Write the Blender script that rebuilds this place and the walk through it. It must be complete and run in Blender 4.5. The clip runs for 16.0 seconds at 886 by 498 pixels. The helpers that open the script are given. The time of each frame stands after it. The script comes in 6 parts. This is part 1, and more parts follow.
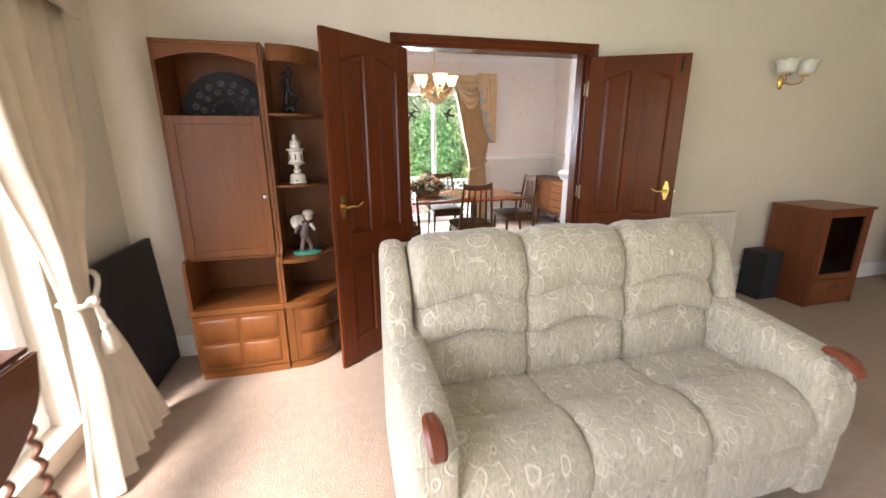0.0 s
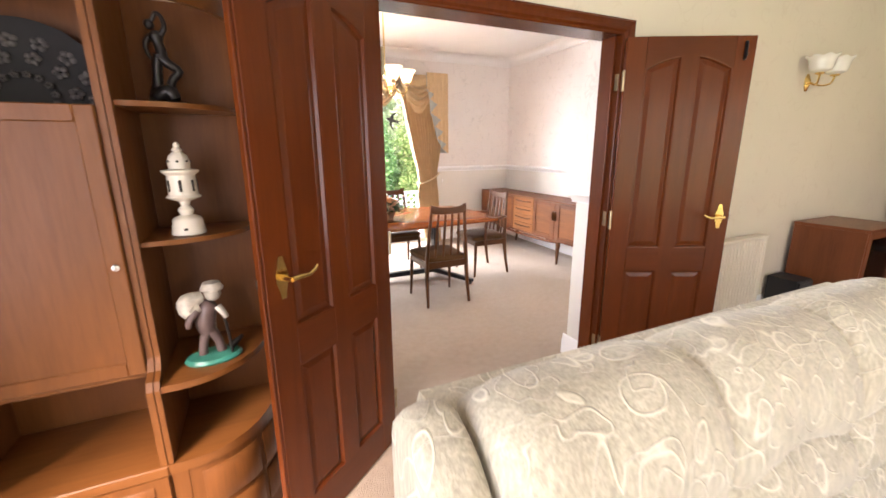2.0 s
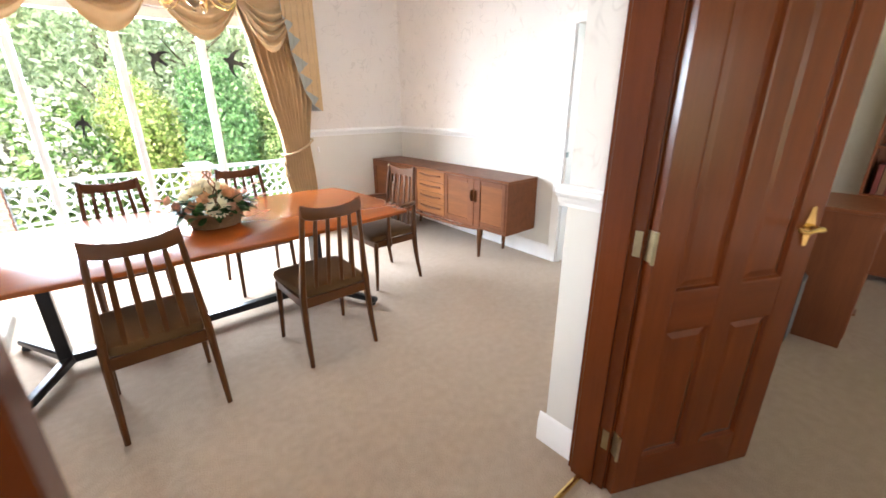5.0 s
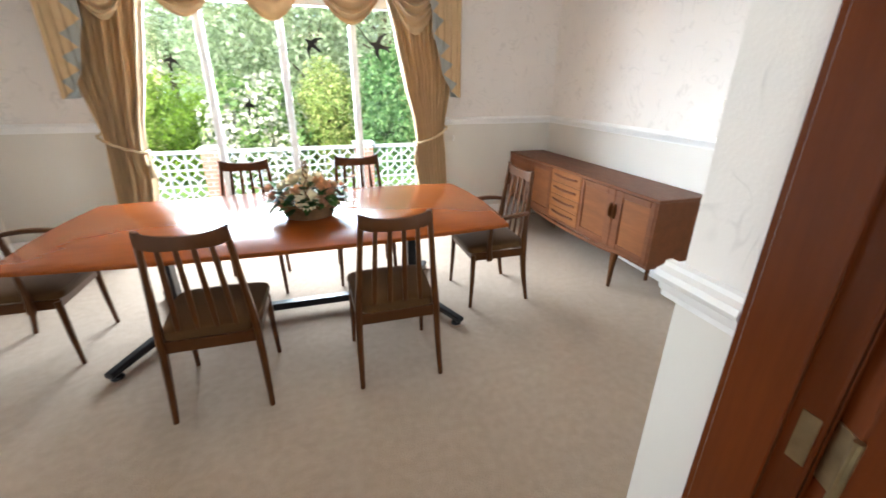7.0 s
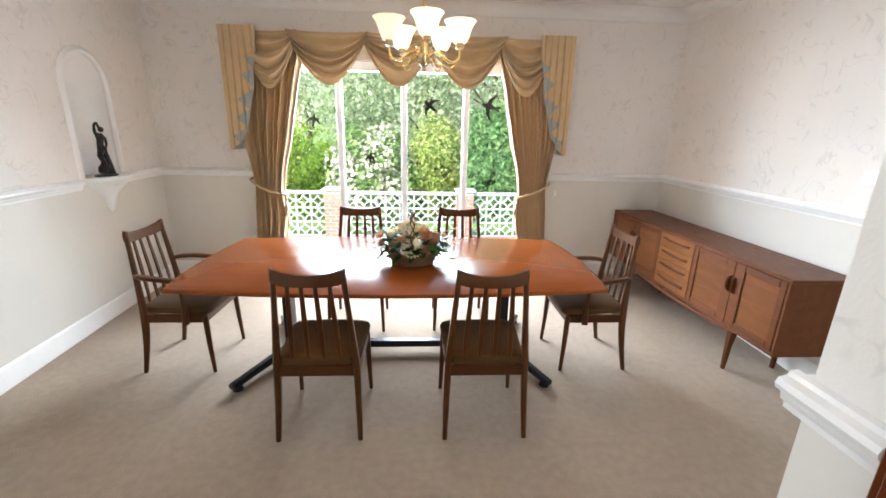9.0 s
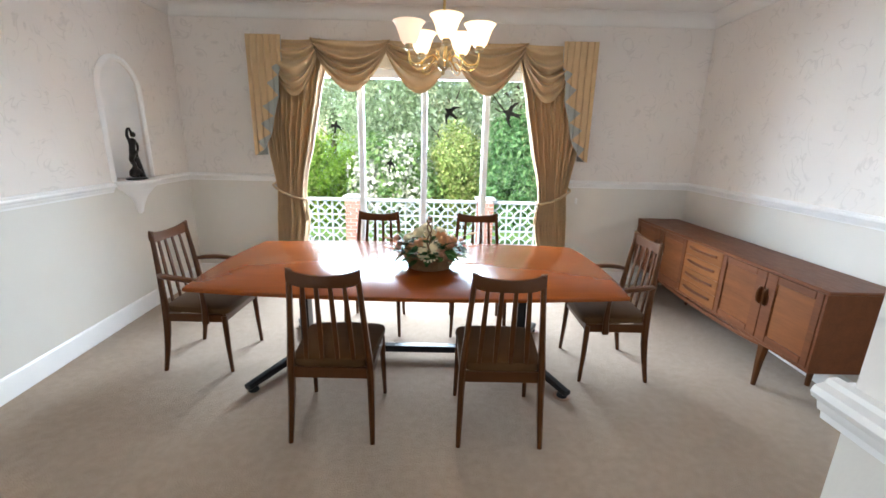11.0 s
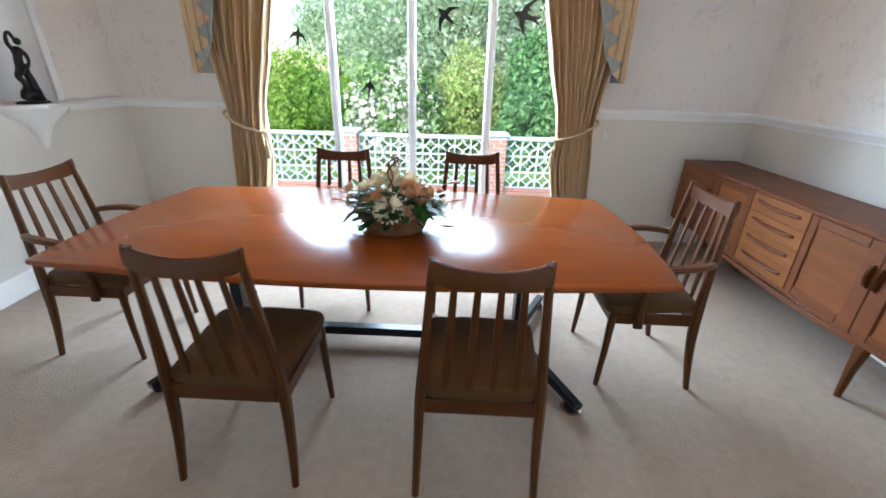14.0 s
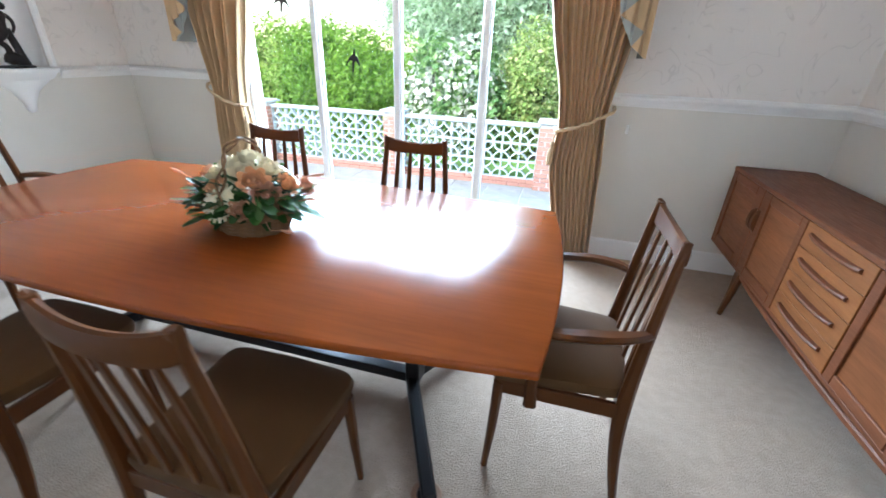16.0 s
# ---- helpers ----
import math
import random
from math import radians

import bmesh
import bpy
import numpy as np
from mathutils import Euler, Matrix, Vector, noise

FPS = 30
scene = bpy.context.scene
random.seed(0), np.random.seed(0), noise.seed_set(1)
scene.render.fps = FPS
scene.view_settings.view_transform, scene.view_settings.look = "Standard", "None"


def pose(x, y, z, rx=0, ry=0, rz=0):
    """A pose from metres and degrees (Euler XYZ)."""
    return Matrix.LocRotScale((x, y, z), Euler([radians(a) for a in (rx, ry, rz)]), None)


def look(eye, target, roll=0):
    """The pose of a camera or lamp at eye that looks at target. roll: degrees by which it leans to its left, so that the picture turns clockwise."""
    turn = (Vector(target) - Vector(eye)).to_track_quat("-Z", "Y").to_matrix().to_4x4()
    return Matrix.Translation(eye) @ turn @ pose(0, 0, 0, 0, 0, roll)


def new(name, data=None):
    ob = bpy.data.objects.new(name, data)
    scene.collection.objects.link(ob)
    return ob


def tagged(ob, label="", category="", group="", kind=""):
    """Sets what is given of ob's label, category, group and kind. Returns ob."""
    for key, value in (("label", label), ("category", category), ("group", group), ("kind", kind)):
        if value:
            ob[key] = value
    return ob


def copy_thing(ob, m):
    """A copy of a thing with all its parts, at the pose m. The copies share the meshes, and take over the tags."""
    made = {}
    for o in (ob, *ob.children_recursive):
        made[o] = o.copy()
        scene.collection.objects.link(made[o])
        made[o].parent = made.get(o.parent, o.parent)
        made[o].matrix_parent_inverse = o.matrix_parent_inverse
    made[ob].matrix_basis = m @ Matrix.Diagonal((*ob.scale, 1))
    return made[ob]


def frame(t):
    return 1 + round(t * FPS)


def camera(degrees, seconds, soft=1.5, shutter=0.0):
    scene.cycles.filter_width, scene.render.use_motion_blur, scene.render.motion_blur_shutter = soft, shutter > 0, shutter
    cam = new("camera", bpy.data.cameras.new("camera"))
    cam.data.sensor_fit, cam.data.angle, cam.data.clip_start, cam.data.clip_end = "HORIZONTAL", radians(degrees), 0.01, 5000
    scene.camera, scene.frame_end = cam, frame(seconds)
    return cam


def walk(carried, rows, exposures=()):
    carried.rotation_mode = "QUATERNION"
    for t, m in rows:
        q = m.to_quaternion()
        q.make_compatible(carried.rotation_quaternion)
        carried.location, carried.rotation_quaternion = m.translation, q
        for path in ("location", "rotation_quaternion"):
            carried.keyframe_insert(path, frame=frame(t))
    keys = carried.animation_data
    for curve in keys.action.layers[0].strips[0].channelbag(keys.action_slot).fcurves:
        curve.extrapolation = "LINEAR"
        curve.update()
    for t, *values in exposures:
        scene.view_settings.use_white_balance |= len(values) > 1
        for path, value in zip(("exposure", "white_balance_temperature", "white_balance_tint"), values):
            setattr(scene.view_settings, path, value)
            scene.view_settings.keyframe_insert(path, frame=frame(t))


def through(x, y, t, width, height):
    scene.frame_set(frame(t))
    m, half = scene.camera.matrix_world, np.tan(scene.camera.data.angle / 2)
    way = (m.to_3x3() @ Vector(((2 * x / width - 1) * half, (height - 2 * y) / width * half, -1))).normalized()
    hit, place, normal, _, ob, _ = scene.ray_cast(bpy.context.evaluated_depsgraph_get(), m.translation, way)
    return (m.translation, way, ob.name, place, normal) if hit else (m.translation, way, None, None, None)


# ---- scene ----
cam = camera(95.2, 16.0, 1.6, 0.5)
PATH = [
    (0, (0.038, 0.342, 1.41), (0.512, 2.215, 0.892), -0.3),
    (0.5, (0.034, 0.607, 1.405), (0.585, 2.468, 0.923), -0.4),
    (1, (0.029, 0.854, 1.399), (0.658, 2.693, 0.926), -0.5),
    (1.5, (0.028, 1.184, 1.436), (0.737, 2.99, 0.95), -0.5),
    (2, (0.006, 1.453, 1.426), (0.816, 3.217, 0.945), -0.4),
    (2.5, (0.008, 1.687, 1.428), (0.923, 3.399, 0.946), -0.5),
    (3, (0.06, 1.969, 1.426), (1.095, 3.609, 0.936), -0.7),
    (3.5, (0.144, 2.183, 1.43), (1.281, 3.75, 0.928), -0.9),
    (4.3, (0.38, 2.47, 1.431), (1.643, 3.885, 0.86), -0.7),
    (5.1, (0.65, 2.72, 1.435), (1.855, 4.133, 0.755), -0.3),
    (5.8, (0.899, 2.88, 1.438), (1.987, 4.39, 0.705), 0.0),
    (6, (0.98, 2.913, 1.439), (1.998, 4.467, 0.696), 0.1),
    (6.5, (1.164, 2.94, 1.454), (1.946, 4.622, 0.706), 0.0),
    (7, (1.237, 2.933, 1.481), (1.78, 4.706, 0.73), 0.3),
    (7.5, (1.224, 2.896, 1.518), (1.569, 4.725, 0.787), 0.7),
    (8, (1.206, 2.887, 1.538), (1.42, 4.752, 0.85), 1.0),
    (8.5, (1.197, 2.882, 1.558), (1.343, 4.78, 0.944), 1.1),
    (9, (1.203, 2.895, 1.565), (1.314, 4.813, 1.012), 1.2),
    (11.5, (1.244, 2.918, 1.502), (1.249, 4.852, 0.993), 1.3),
    (12, (1.27, 2.95, 1.464), (1.284, 4.872, 0.909), 1.3),
    (12.5, (1.28, 3.057, 1.414), (1.303, 4.957, 0.791), 1.3),
    (13, (1.269, 3.275, 1.406), (1.286, 5.155, 0.724), 1.4),
    (13.5, (1.346, 3.479, 1.389), (1.338, 5.332, 0.638), 1.4),
    (14, (1.449, 3.691, 1.409), (1.386, 5.524, 0.611), 1.4),
    (14.5, (1.58, 3.89, 1.4), (1.446, 5.707, 0.575), 1.5),
    (15, (1.765, 4.039, 1.399), (1.546, 5.838, 0.555), 1.7),
    (15.5, (2.022, 4.162, 1.403), (1.687, 5.935, 0.539), 1.7),
    (16, (2.255, 4.297, 1.356), (1.789, 6.035, 0.484), 2.2),
]
EXPOSURES = [
    (0, 1.6, 6700, 22), (1.5, 1.95, 7200, 26), (3.5, 2.35, 7100, 26), (6, 1.65, 6600, 13), (9, 1.4, 6600, 14),
    (12.5, 1.1, 5950, 11), (14, 1.15, 5750, 10), (15, 1.25, 5550, 9), (16, 1.35, 5550, 9),
]
walk(cam, [(t, look(eye, target, roll)) for t, eye, target, roll in PATH], EXPOSURES)

# ---- light ----
world = bpy.data.worlds.new("sky")
scene.world = world
world.use_nodes = True
wn = world.node_tree
sky = wn.nodes.new("ShaderNodeTexSky")
sky.sky_type = "NISHITA"
sky.sun_disc = False
sky.sun_elevation = radians(42)
sky.sun_rotation = radians(-60)
sky.dust_density = 1.0
sky.air_density = 1.2
bg = wn.nodes["Background"]
bg.inputs["Strength"].default_value = 0.15
wn.links.new(sky.outputs[0], bg.inputs["Color"])


def lamp(name, kind, m, power, color=(1, 1, 1), **more):
    data = bpy.data.lights.new(name, kind)
    data.energy, data.color = power, color
    if "size" in more:
        data.shape, data.size, data.size_y = "RECTANGLE", more["size"], more["size_y"]
    if "radius" in more:
        data.shadow_soft_size = more["radius"]
    ob = new(name, data)
    ob.matrix_world = m
    return ob


sun = lamp("sun", "SUN", look((-8, -4, 10), (0, 6, 0)), 5.0, (1.0, 0.96, 0.90))
sun.data.angle = radians(20)
# daylight of the lounge window, in its opening
lamp("lounge_daylight", "AREA", look((-1.36, 0.25, 1.1), (1.5, 0.25, 0.9)), 38.0, (0.82, 0.91, 1.0), size=3.2, size_y=2.0)
# added fill from behind the sofa's viewer, in an unseen made-up opening
lamp("lounge_back_fill", "AREA", look((2.6, -2.55, 1.35), (2.6, 1.0, 1.2)), 6, (1.0, 0.93, 0.85), size=3.3, size_y=1.65)
# sky light falling in through the dining window, just outside its opening
lamp("dining_daylight", "AREA", look((0.66, 8.70, 1.98), (1.16, 7.30, 0.64)), 420, (0.74, 0.89, 1.0), size=3.2, size_y=2.0)
# hall window, in its opening
lamp("hall_daylight", "AREA", look((4.98, 4.3, 1.5), (4.0, 4.5, 1.1)), 3.5, (0.82, 0.94, 1.0), size=1.2, size_y=1.1)

# ---- materials ----


def material(name, rough=0.5, metal=0.0, coat=0.0, spec=0.5):
    m = bpy.data.materials.new(name)
    m.use_nodes = True
    b = m.node_tree.nodes["Principled BSDF"]
    b.inputs["Roughness"].default_value = rough
    b.inputs["Metallic"].default_value = metal
    b.inputs["Coat Weight"].default_value = coat
    b.inputs["Coat Roughness"].default_value = 0.2
    b.inputs["Specular IOR Level"].default_value = spec
    return m, m.node_tree, b


def node(nt, kind, **values):
    n = nt.nodes.new(kind)
    for k, v in values.items():
        n.inputs[k.replace("_", " ")].default_value = v
    return n


def coords(nt, scale=(1, 1, 1), space="Object", rot=(0, 0, 0)):
    tc = nt.nodes.new("ShaderNodeTexCoord")
    mp = nt.nodes.new("ShaderNodeMapping")
    mp.inputs["Scale"].default_value = scale
    mp.inputs["Rotation"].default_value = rot
    nt.links.new(tc.outputs[space], mp.inputs["Vector"])
    return mp.outputs[0]


def ramp(nt, fac, stops):
    r = nt.nodes.new("ShaderNodeValToRGB")
    e = r.color_ramp.elements
    while len(e) < len(stops):
        e.new(0.5)
    for el, (p, c) in zip(e, stops):
        el.position, el.color = p, (*c, 1) if len(c) == 3 else c
    nt.links.new(fac, r.inputs[0])
    return r.outputs[0]


def mixed(nt, fac, a, b, mode="MIX"):
    m = nt.nodes.new("ShaderNodeMix")
    m.data_type, m.blend_type = "RGBA", mode
    for sock, v in ((m.inputs[0], fac), (m.inputs[6], a), (m.inputs[7], b)):
        if isinstance(v, (int, float)):
            sock.default_value = v
        elif isinstance(v, tuple):
            sock.default_value = (*v, 1)
        else:
            nt.links.new(v, sock)
    return m.outputs[2]


def bump(nt, b, height, strength=0.3, distance=0.01):
    n = node(nt, "ShaderNodeBump", Strength=strength, Distance=distance)
    nt.links.new(height, n.inputs["Height"])
    nt.links.new(n.outputs[0], b.inputs["Normal"])


def shade(c, k):
    return tuple(min(1.0, v * k) for v in c)


def wood(name, c, axis="z", rough=0.32, coat=0.2, contrast=1.0, fine=1.0, relief=0.05):
    """Timber with long grain along one axis, broad figure and fine pores."""
    m, nt, b = material(name, rough, 0, coat, 0.24)
    long_s, cross = 1.2 * fine, 16 * fine
    sc = {"x": (long_s, cross, cross), "y": (cross, long_s, cross), "z": (cross, cross, long_s)}[axis]
    v = coords(nt, sc)
    n1 = node(nt, "ShaderNodeTexNoise", Scale=1.0, Detail=5.0, Roughness=0.6, Distortion=0.6)
    nt.links.new(v, n1.inputs["Vector"])
    v2 = coords(nt, tuple(s * 7 for s in sc))
    n2 = node(nt, "ShaderNodeTexNoise", Scale=1.0, Detail=3.0, Roughness=0.7)
    nt.links.new(v2, n2.inputs["Vector"])
    v3 = coords(nt, (2.2, 2.2, 2.2))
    n3 = node(nt, "ShaderNodeTexNoise", Scale=1.0, Detail=2.0)
    nt.links.new(v3, n3.inputs["Vector"])
    k = 0.42 * contrast
    col = ramp(nt, n1.outputs[0], [(0.25, shade(c, 1 - k)), (0.5, c), (0.75, shade(c, 1 + k))])
    col = mixed(nt, 0.35 * contrast, col, ramp(nt, n2.outputs[0], [(0.35, shade(c, 0.45)), (0.6, shade(c, 1.15))]))
    col = mixed(nt, 0.5, col, ramp(nt, n3.outputs[0], [(0.3, (0.75, 0.73, 0.7)), (0.7, (1.1, 1.08, 1.05))]), "MULTIPLY")
    info = nt.nodes.new("ShaderNodeObjectInfo")
    col = mixed(nt, 0.6, col, ramp(nt, info.outputs["Random"], [(0.0, (0.86, 0.84, 0.82)), (1.0, (1.1, 1.1, 1.1))]), "MULTIPLY")
    nt.links.new(col, b.inputs["Base Color"])
    if relief > 0.01:
        nt.links.new(ramp(nt, n2.outputs[0], [(0.3, (rough * 1.25,) * 3), (0.7, (rough * 0.85,) * 3)]), b.inputs["Roughness"])
    bump(nt, b, n2.outputs[0], relief, 0.001)
    return m


def plain(name, c, rough=0.5, metal=0.0, vary=0.08, scale=6.0, bumps=0.05, bscale=120.0, coat=0.0, sheen=0.0):
    """Paint, metal, plastic or plaster with slight mottling and fine relief."""
    m, nt, b = material(name, rough, metal, coat)
    n = node(nt, "ShaderNodeTexNoise", Scale=scale, Detail=4.0)
    nt.links.new(coords(nt), n.inputs["Vector"])
    col = ramp(nt, n.outputs[0], [(0.3, shade(c, 1 - vary)), (0.7, shade(c, 1 + vary))])
    nt.links.new(col, b.inputs["Base Color"])
    b.inputs["Sheen Weight"].default_value = sheen
    if bumps:
        n2 = node(nt, "ShaderNodeTexNoise", Scale=bscale, Detail=3.0)
        nt.links.new(coords(nt), n2.inputs["Vector"])
        bump(nt, b, n2.outputs[0], bumps, 0.003)
    return m


def carpet(name, c):
    m, nt, b = material(name, 0.95, spec=0.1)
    v = coords(nt)
    big = node(nt, "ShaderNodeTexNoise", Scale=1.6, Detail=4.0, Roughness=0.6, Distortion=0.8)
    mid = node(nt, "ShaderNodeTexNoise", Scale=22.0, Detail=3.0)
    fine = node(nt, "ShaderNodeTexNoise", Scale=260.0, Detail=3.0, Roughness=0.7)
    tuft = node(nt, "ShaderNodeTexVoronoi", Scale=170.0)
    for n in (big, mid, fine, tuft):
        nt.links.new(v, n.inputs["Vector"])
    col = ramp(nt, big.outputs[0], [(0.3, shade(c, 0.92)), (0.7, shade(c, 1.06))])
    col = mixed(nt, 0.35, col, ramp(nt, mid.outputs[0], [(0.35, shade(c, 0.8)), (0.65, shade(c, 1.12))]))
    col = mixed(nt, 0.55, col, ramp(nt, fine.outputs[0], [(0.35, (0.72, 0.70, 0.68)), (0.65, (1.12, 1.12, 1.12))]), "MULTIPLY")
    nt.links.new(col, b.inputs["Base Color"])
    b.inputs["Sheen Weight"].default_value = 0.15
    h = mixed(nt, 0.5, fine.outputs[0], tuft.outputs["Distance"])
    bump(nt, b, h, 0.8, 0.008)
    return m


def feather_paper(name, c, ink, amount=0.5):
    """Embossed paper with soft curling sprigs."""
    m, nt, b = material(name, 0.72, spec=0.3)
    v = coords(nt)
    warp = node(nt, "ShaderNodeTexNoise", Scale=5.5, Detail=1.0, Distortion=1.6)
    nt.links.new(v, warp.inputs["Vector"])
    line = ramp(nt, warp.outputs[0], [(0.47, (0, 0, 0)), (0.5, (1, 1, 1)), (0.53, (0, 0, 0))])
    patch = node(nt, "ShaderNodeTexNoise", Scale=7.0, Detail=2.0)
    nt.links.new(coords(nt, rot=(0.4, 0.3, 0.9)), patch.inputs["Vector"])
    on = ramp(nt, patch.outputs[0], [(0.46, (0, 0, 0)), (0.56, (1, 1, 1))])
    sprig = mixed(nt, 1.0, line, on, "MULTIPLY")
    big = node(nt, "ShaderNodeTexNoise", Scale=1.3, Detail=3.0)
    nt.links.new(v, big.inputs["Vector"])
    base = ramp(nt, big.outputs[0], [(0.3, shade(c, 0.96)), (0.7, shade(c, 1.03))])
    dim = mixed(nt, amount, (0, 0, 0), sprig)
    nt.links.new(mixed(nt, dim, base, ink), b.inputs["Base Color"])
    grain = node(nt, "ShaderNodeTexNoise", Scale=140.0, Detail=2.0)
    nt.links.new(v, grain.inputs["Vector"])
    bump(nt, b, mixed(nt, 0.4, grain.outputs[0], sprig), 0.2, 0.004)
    return m


def sofa_cloth(name, c, thread):
    """Pale woven chenille with embroidered outlined leaves and trailing stems."""
    m, nt, b = material(name, 0.9, spec=0.15)
    warp = node(nt, "ShaderNodeTexNoise", Scale=4.0, Detail=1.0)
    v = coords(nt)
    nt.links.new(v, warp.inputs["Vector"])
    vv = mixed(nt, 0.16, v, warp.outputs["Color"])
    cells = node(nt, "ShaderNodeTexVoronoi", Scale=9.5, Randomness=1.0)
    st = nt.nodes.new("ShaderNodeMapping")
    st.inputs["Scale"].default_value = (1.45, 1.0, 0.95)
    st.inputs["Rotation"].default_value = (0.3, 0.5, 0.6)
    nt.links.new(vv, st.inputs["Vector"])
    nt.links.new(st.outputs[0], cells.inputs["Vector"])
    leaf = ramp(nt, cells.outputs["Distance"], [(0.315, (0, 0, 0)), (0.338, (1, 1, 1)), (0.352, (1, 1, 1)), (0.375, (0, 0, 0))])
    fill = ramp(nt, cells.outputs["Distance"], [(0.20, (0.12, 0.12, 0.12)), (0.30, (0, 0, 0))])
    stem = node(nt, "ShaderNodeTexNoise", Scale=6.5, Detail=0.5, Distortion=1.8)
    nt.links.new(v, stem.inputs["Vector"])
    trail = ramp(nt, stem.outputs[0], [(0.483, (0, 0, 0)), (0.5, (1, 1, 1)), (0.517, (0, 0, 0))])
    ink = mixed(nt, 1.0, mixed(nt, 1.0, leaf, trail, "LIGHTEN"), fill, "LIGHTEN")
    rib = node(nt, "ShaderNodeTexNoise", Scale=1.0, Detail=3.0, Roughness=0.7)
    nt.links.new(coords(nt, (150, 150, 16)), rib.inputs["Vector"])
    ground = ramp(nt, rib.outputs[0], [(0.35, shade(c, 0.72)), (0.65, shade(c, 1.14))])
    pull = node(nt, "ShaderNodeTexNoise", Scale=1.0, Detail=2.0, Distortion=0.8)
    nt.links.new(coords(nt, (34, 34, 5)), pull.inputs["Vector"])
    ground = mixed(nt, 0.5, ground, ramp(nt, pull.outputs[0], [(0.35, (0.80, 0.80, 0.78)), (0.65, (1.1, 1.1, 1.1))]), "MULTIPLY")
    nt.links.new(mixed(nt, mixed(nt, 0.66, (0, 0, 0), ink), ground, thread), b.inputs["Base Color"])
    b.inputs["Sheen Weight"].default_value = 0.3
    bump(nt, b, mixed(nt, 0.45, mixed(nt, 0.6, rib.outputs[0], pull.outputs[0]), ink), 0.7, 0.009)
    return m


def cloth(name, c, rough=0.8, sheen=0.3, through=0.0):
    m, nt, b = material(name, rough, spec=0.2)
    n1 = node(nt, "ShaderNodeTexNoise", Scale=9.0, Detail=3.0)
    n2 = node(nt, "ShaderNodeTexNoise", Scale=320.0, Detail=2.0)
    for n in (n1, n2):
        nt.links.new(coords(nt), n.inputs["Vector"])
    col = ramp(nt, n1.outputs[0], [(0.3, shade(c, 0.95)), (0.7, shade(c, 1.05))])
    nt.links.new(col, b.inputs["Base Color"])
    b.inputs["Sheen Weight"].default_value = sheen
    bump(nt, b, n2.outputs[0], 0.25, 0.002)
    if through:
        t = nt.nodes.new("ShaderNodeBsdfTranslucent")
        nt.links.new(col, t.inputs["Color"])
        mx = nt.nodes.new("ShaderNodeMixShader")
        mx.inputs[0].default_value = through
        nt.links.new(b.outputs[0], mx.inputs[1])
        nt.links.new(t.outputs[0], mx.inputs[2])
        nt.links.new(mx.outputs[0], nt.nodes["Material Output"].inputs["Surface"])
    return m


def foliage(name, c, c2, through=0.35, rough=0.5):
    m, nt, b = material(name, rough, spec=0.3)
    geo = nt.nodes.new("ShaderNodeNewGeometry")
    col = ramp(nt, geo.outputs["Random Per Island"], [(0.0, shade(c, 0.55)), (0.5, c), (1.0, c2)])
    nt.links.new(col, b.inputs["Base Color"])
    t = nt.nodes.new("ShaderNodeBsdfTranslucent")
    nt.links.new(col, t.inputs["Color"])
    mx = nt.nodes.new("ShaderNodeMixShader")
    mx.inputs[0].default_value = through
    nt.links.new(b.outputs[0], mx.inputs[1])
    nt.links.new(t.outputs[0], mx.inputs[2])
    nt.links.new(mx.outputs[0], nt.nodes["Material Output"].inputs["Surface"])
    return m


def glazing(name):
    m = bpy.data.materials.new(name)
    m.use_nodes = True
    nt = m.node_tree
    nt.nodes.remove(nt.nodes["Principled BSDF"])
    clear = nt.nodes.new("ShaderNodeBsdfTransparent")
    clear.inputs[0].default_value = (0.98, 0.99, 1.0, 1)
    gloss = node(nt, "ShaderNodeBsdfGlossy", Roughness=0.02)
    fres = node(nt, "ShaderNodeFresnel", IOR=1.35)
    mx = nt.nodes.new("ShaderNodeMixShader")
    nt.links.new(fres.outputs[0], mx.inputs[0])
    nt.links.new(clear.outputs[0], mx.inputs[1])
    nt.links.new(gloss.outputs[0], mx.inputs[2])
    nt.links.new(mx.outputs[0], nt.nodes["Material Output"].inputs["Surface"])
    return m


def glowing(name, c, strength, base=(0.9, 0.85, 0.75)):
    m, nt, b = material(name, 0.35)
    b.inputs["Base Color"].default_value = (*base, 1)
    b.inputs["Emission Color"].default_value = (*c, 1)
    b.inputs["Emission Strength"].default_value = strength
    return m


M_CARPET = carpet("beige_carpet", (0.40, 0.305, 0.232))
M_PAPER = feather_paper("feather_wallpaper", (0.80, 0.75, 0.71), (0.50, 0.46, 0.43), 0.36)
M_LOWER = plain("cream_wall_paint", (0.70, 0.665, 0.61), 0.6, vary=0.03, scale=2.0, bumps=0.12, bscale=90)
M_LOUNGE = feather_paper("cream_embossed_wallpaper", (0.72, 0.655, 0.555), (0.62, 0.54, 0.44), 0.35)
M_CEIL = plain("white_ceiling_paint", (0.82, 0.80, 0.77), 0.8, vary=0.02, scale=2, bumps=0.05)
M_WHITE = plain("white_gloss_paint", (0.86, 0.85, 0.84), 0.3, vary=0.03, scale=5, bumps=0.03, bscale=60)
M_UPVC = plain("white_window_frame", (0.80, 0.83, 0.86), 0.3, vary=0.02, bumps=0.0)
M_MAHOG = wood("mahogany", (0.112, 0.0235, 0.0048), "z", 0.26, 0.10, 0.32, 1.0, 0.01)
M_MAHOG_X = wood("mahogany_cross", (0.106, 0.022, 0.0046), "x", 0.26, 0.10, 0.28, 1.0, 0.01)
M_TEAK = wood("teak_carcass", (0.15, 0.049, 0.018), "y", 0.42, 0.0, 0.6)
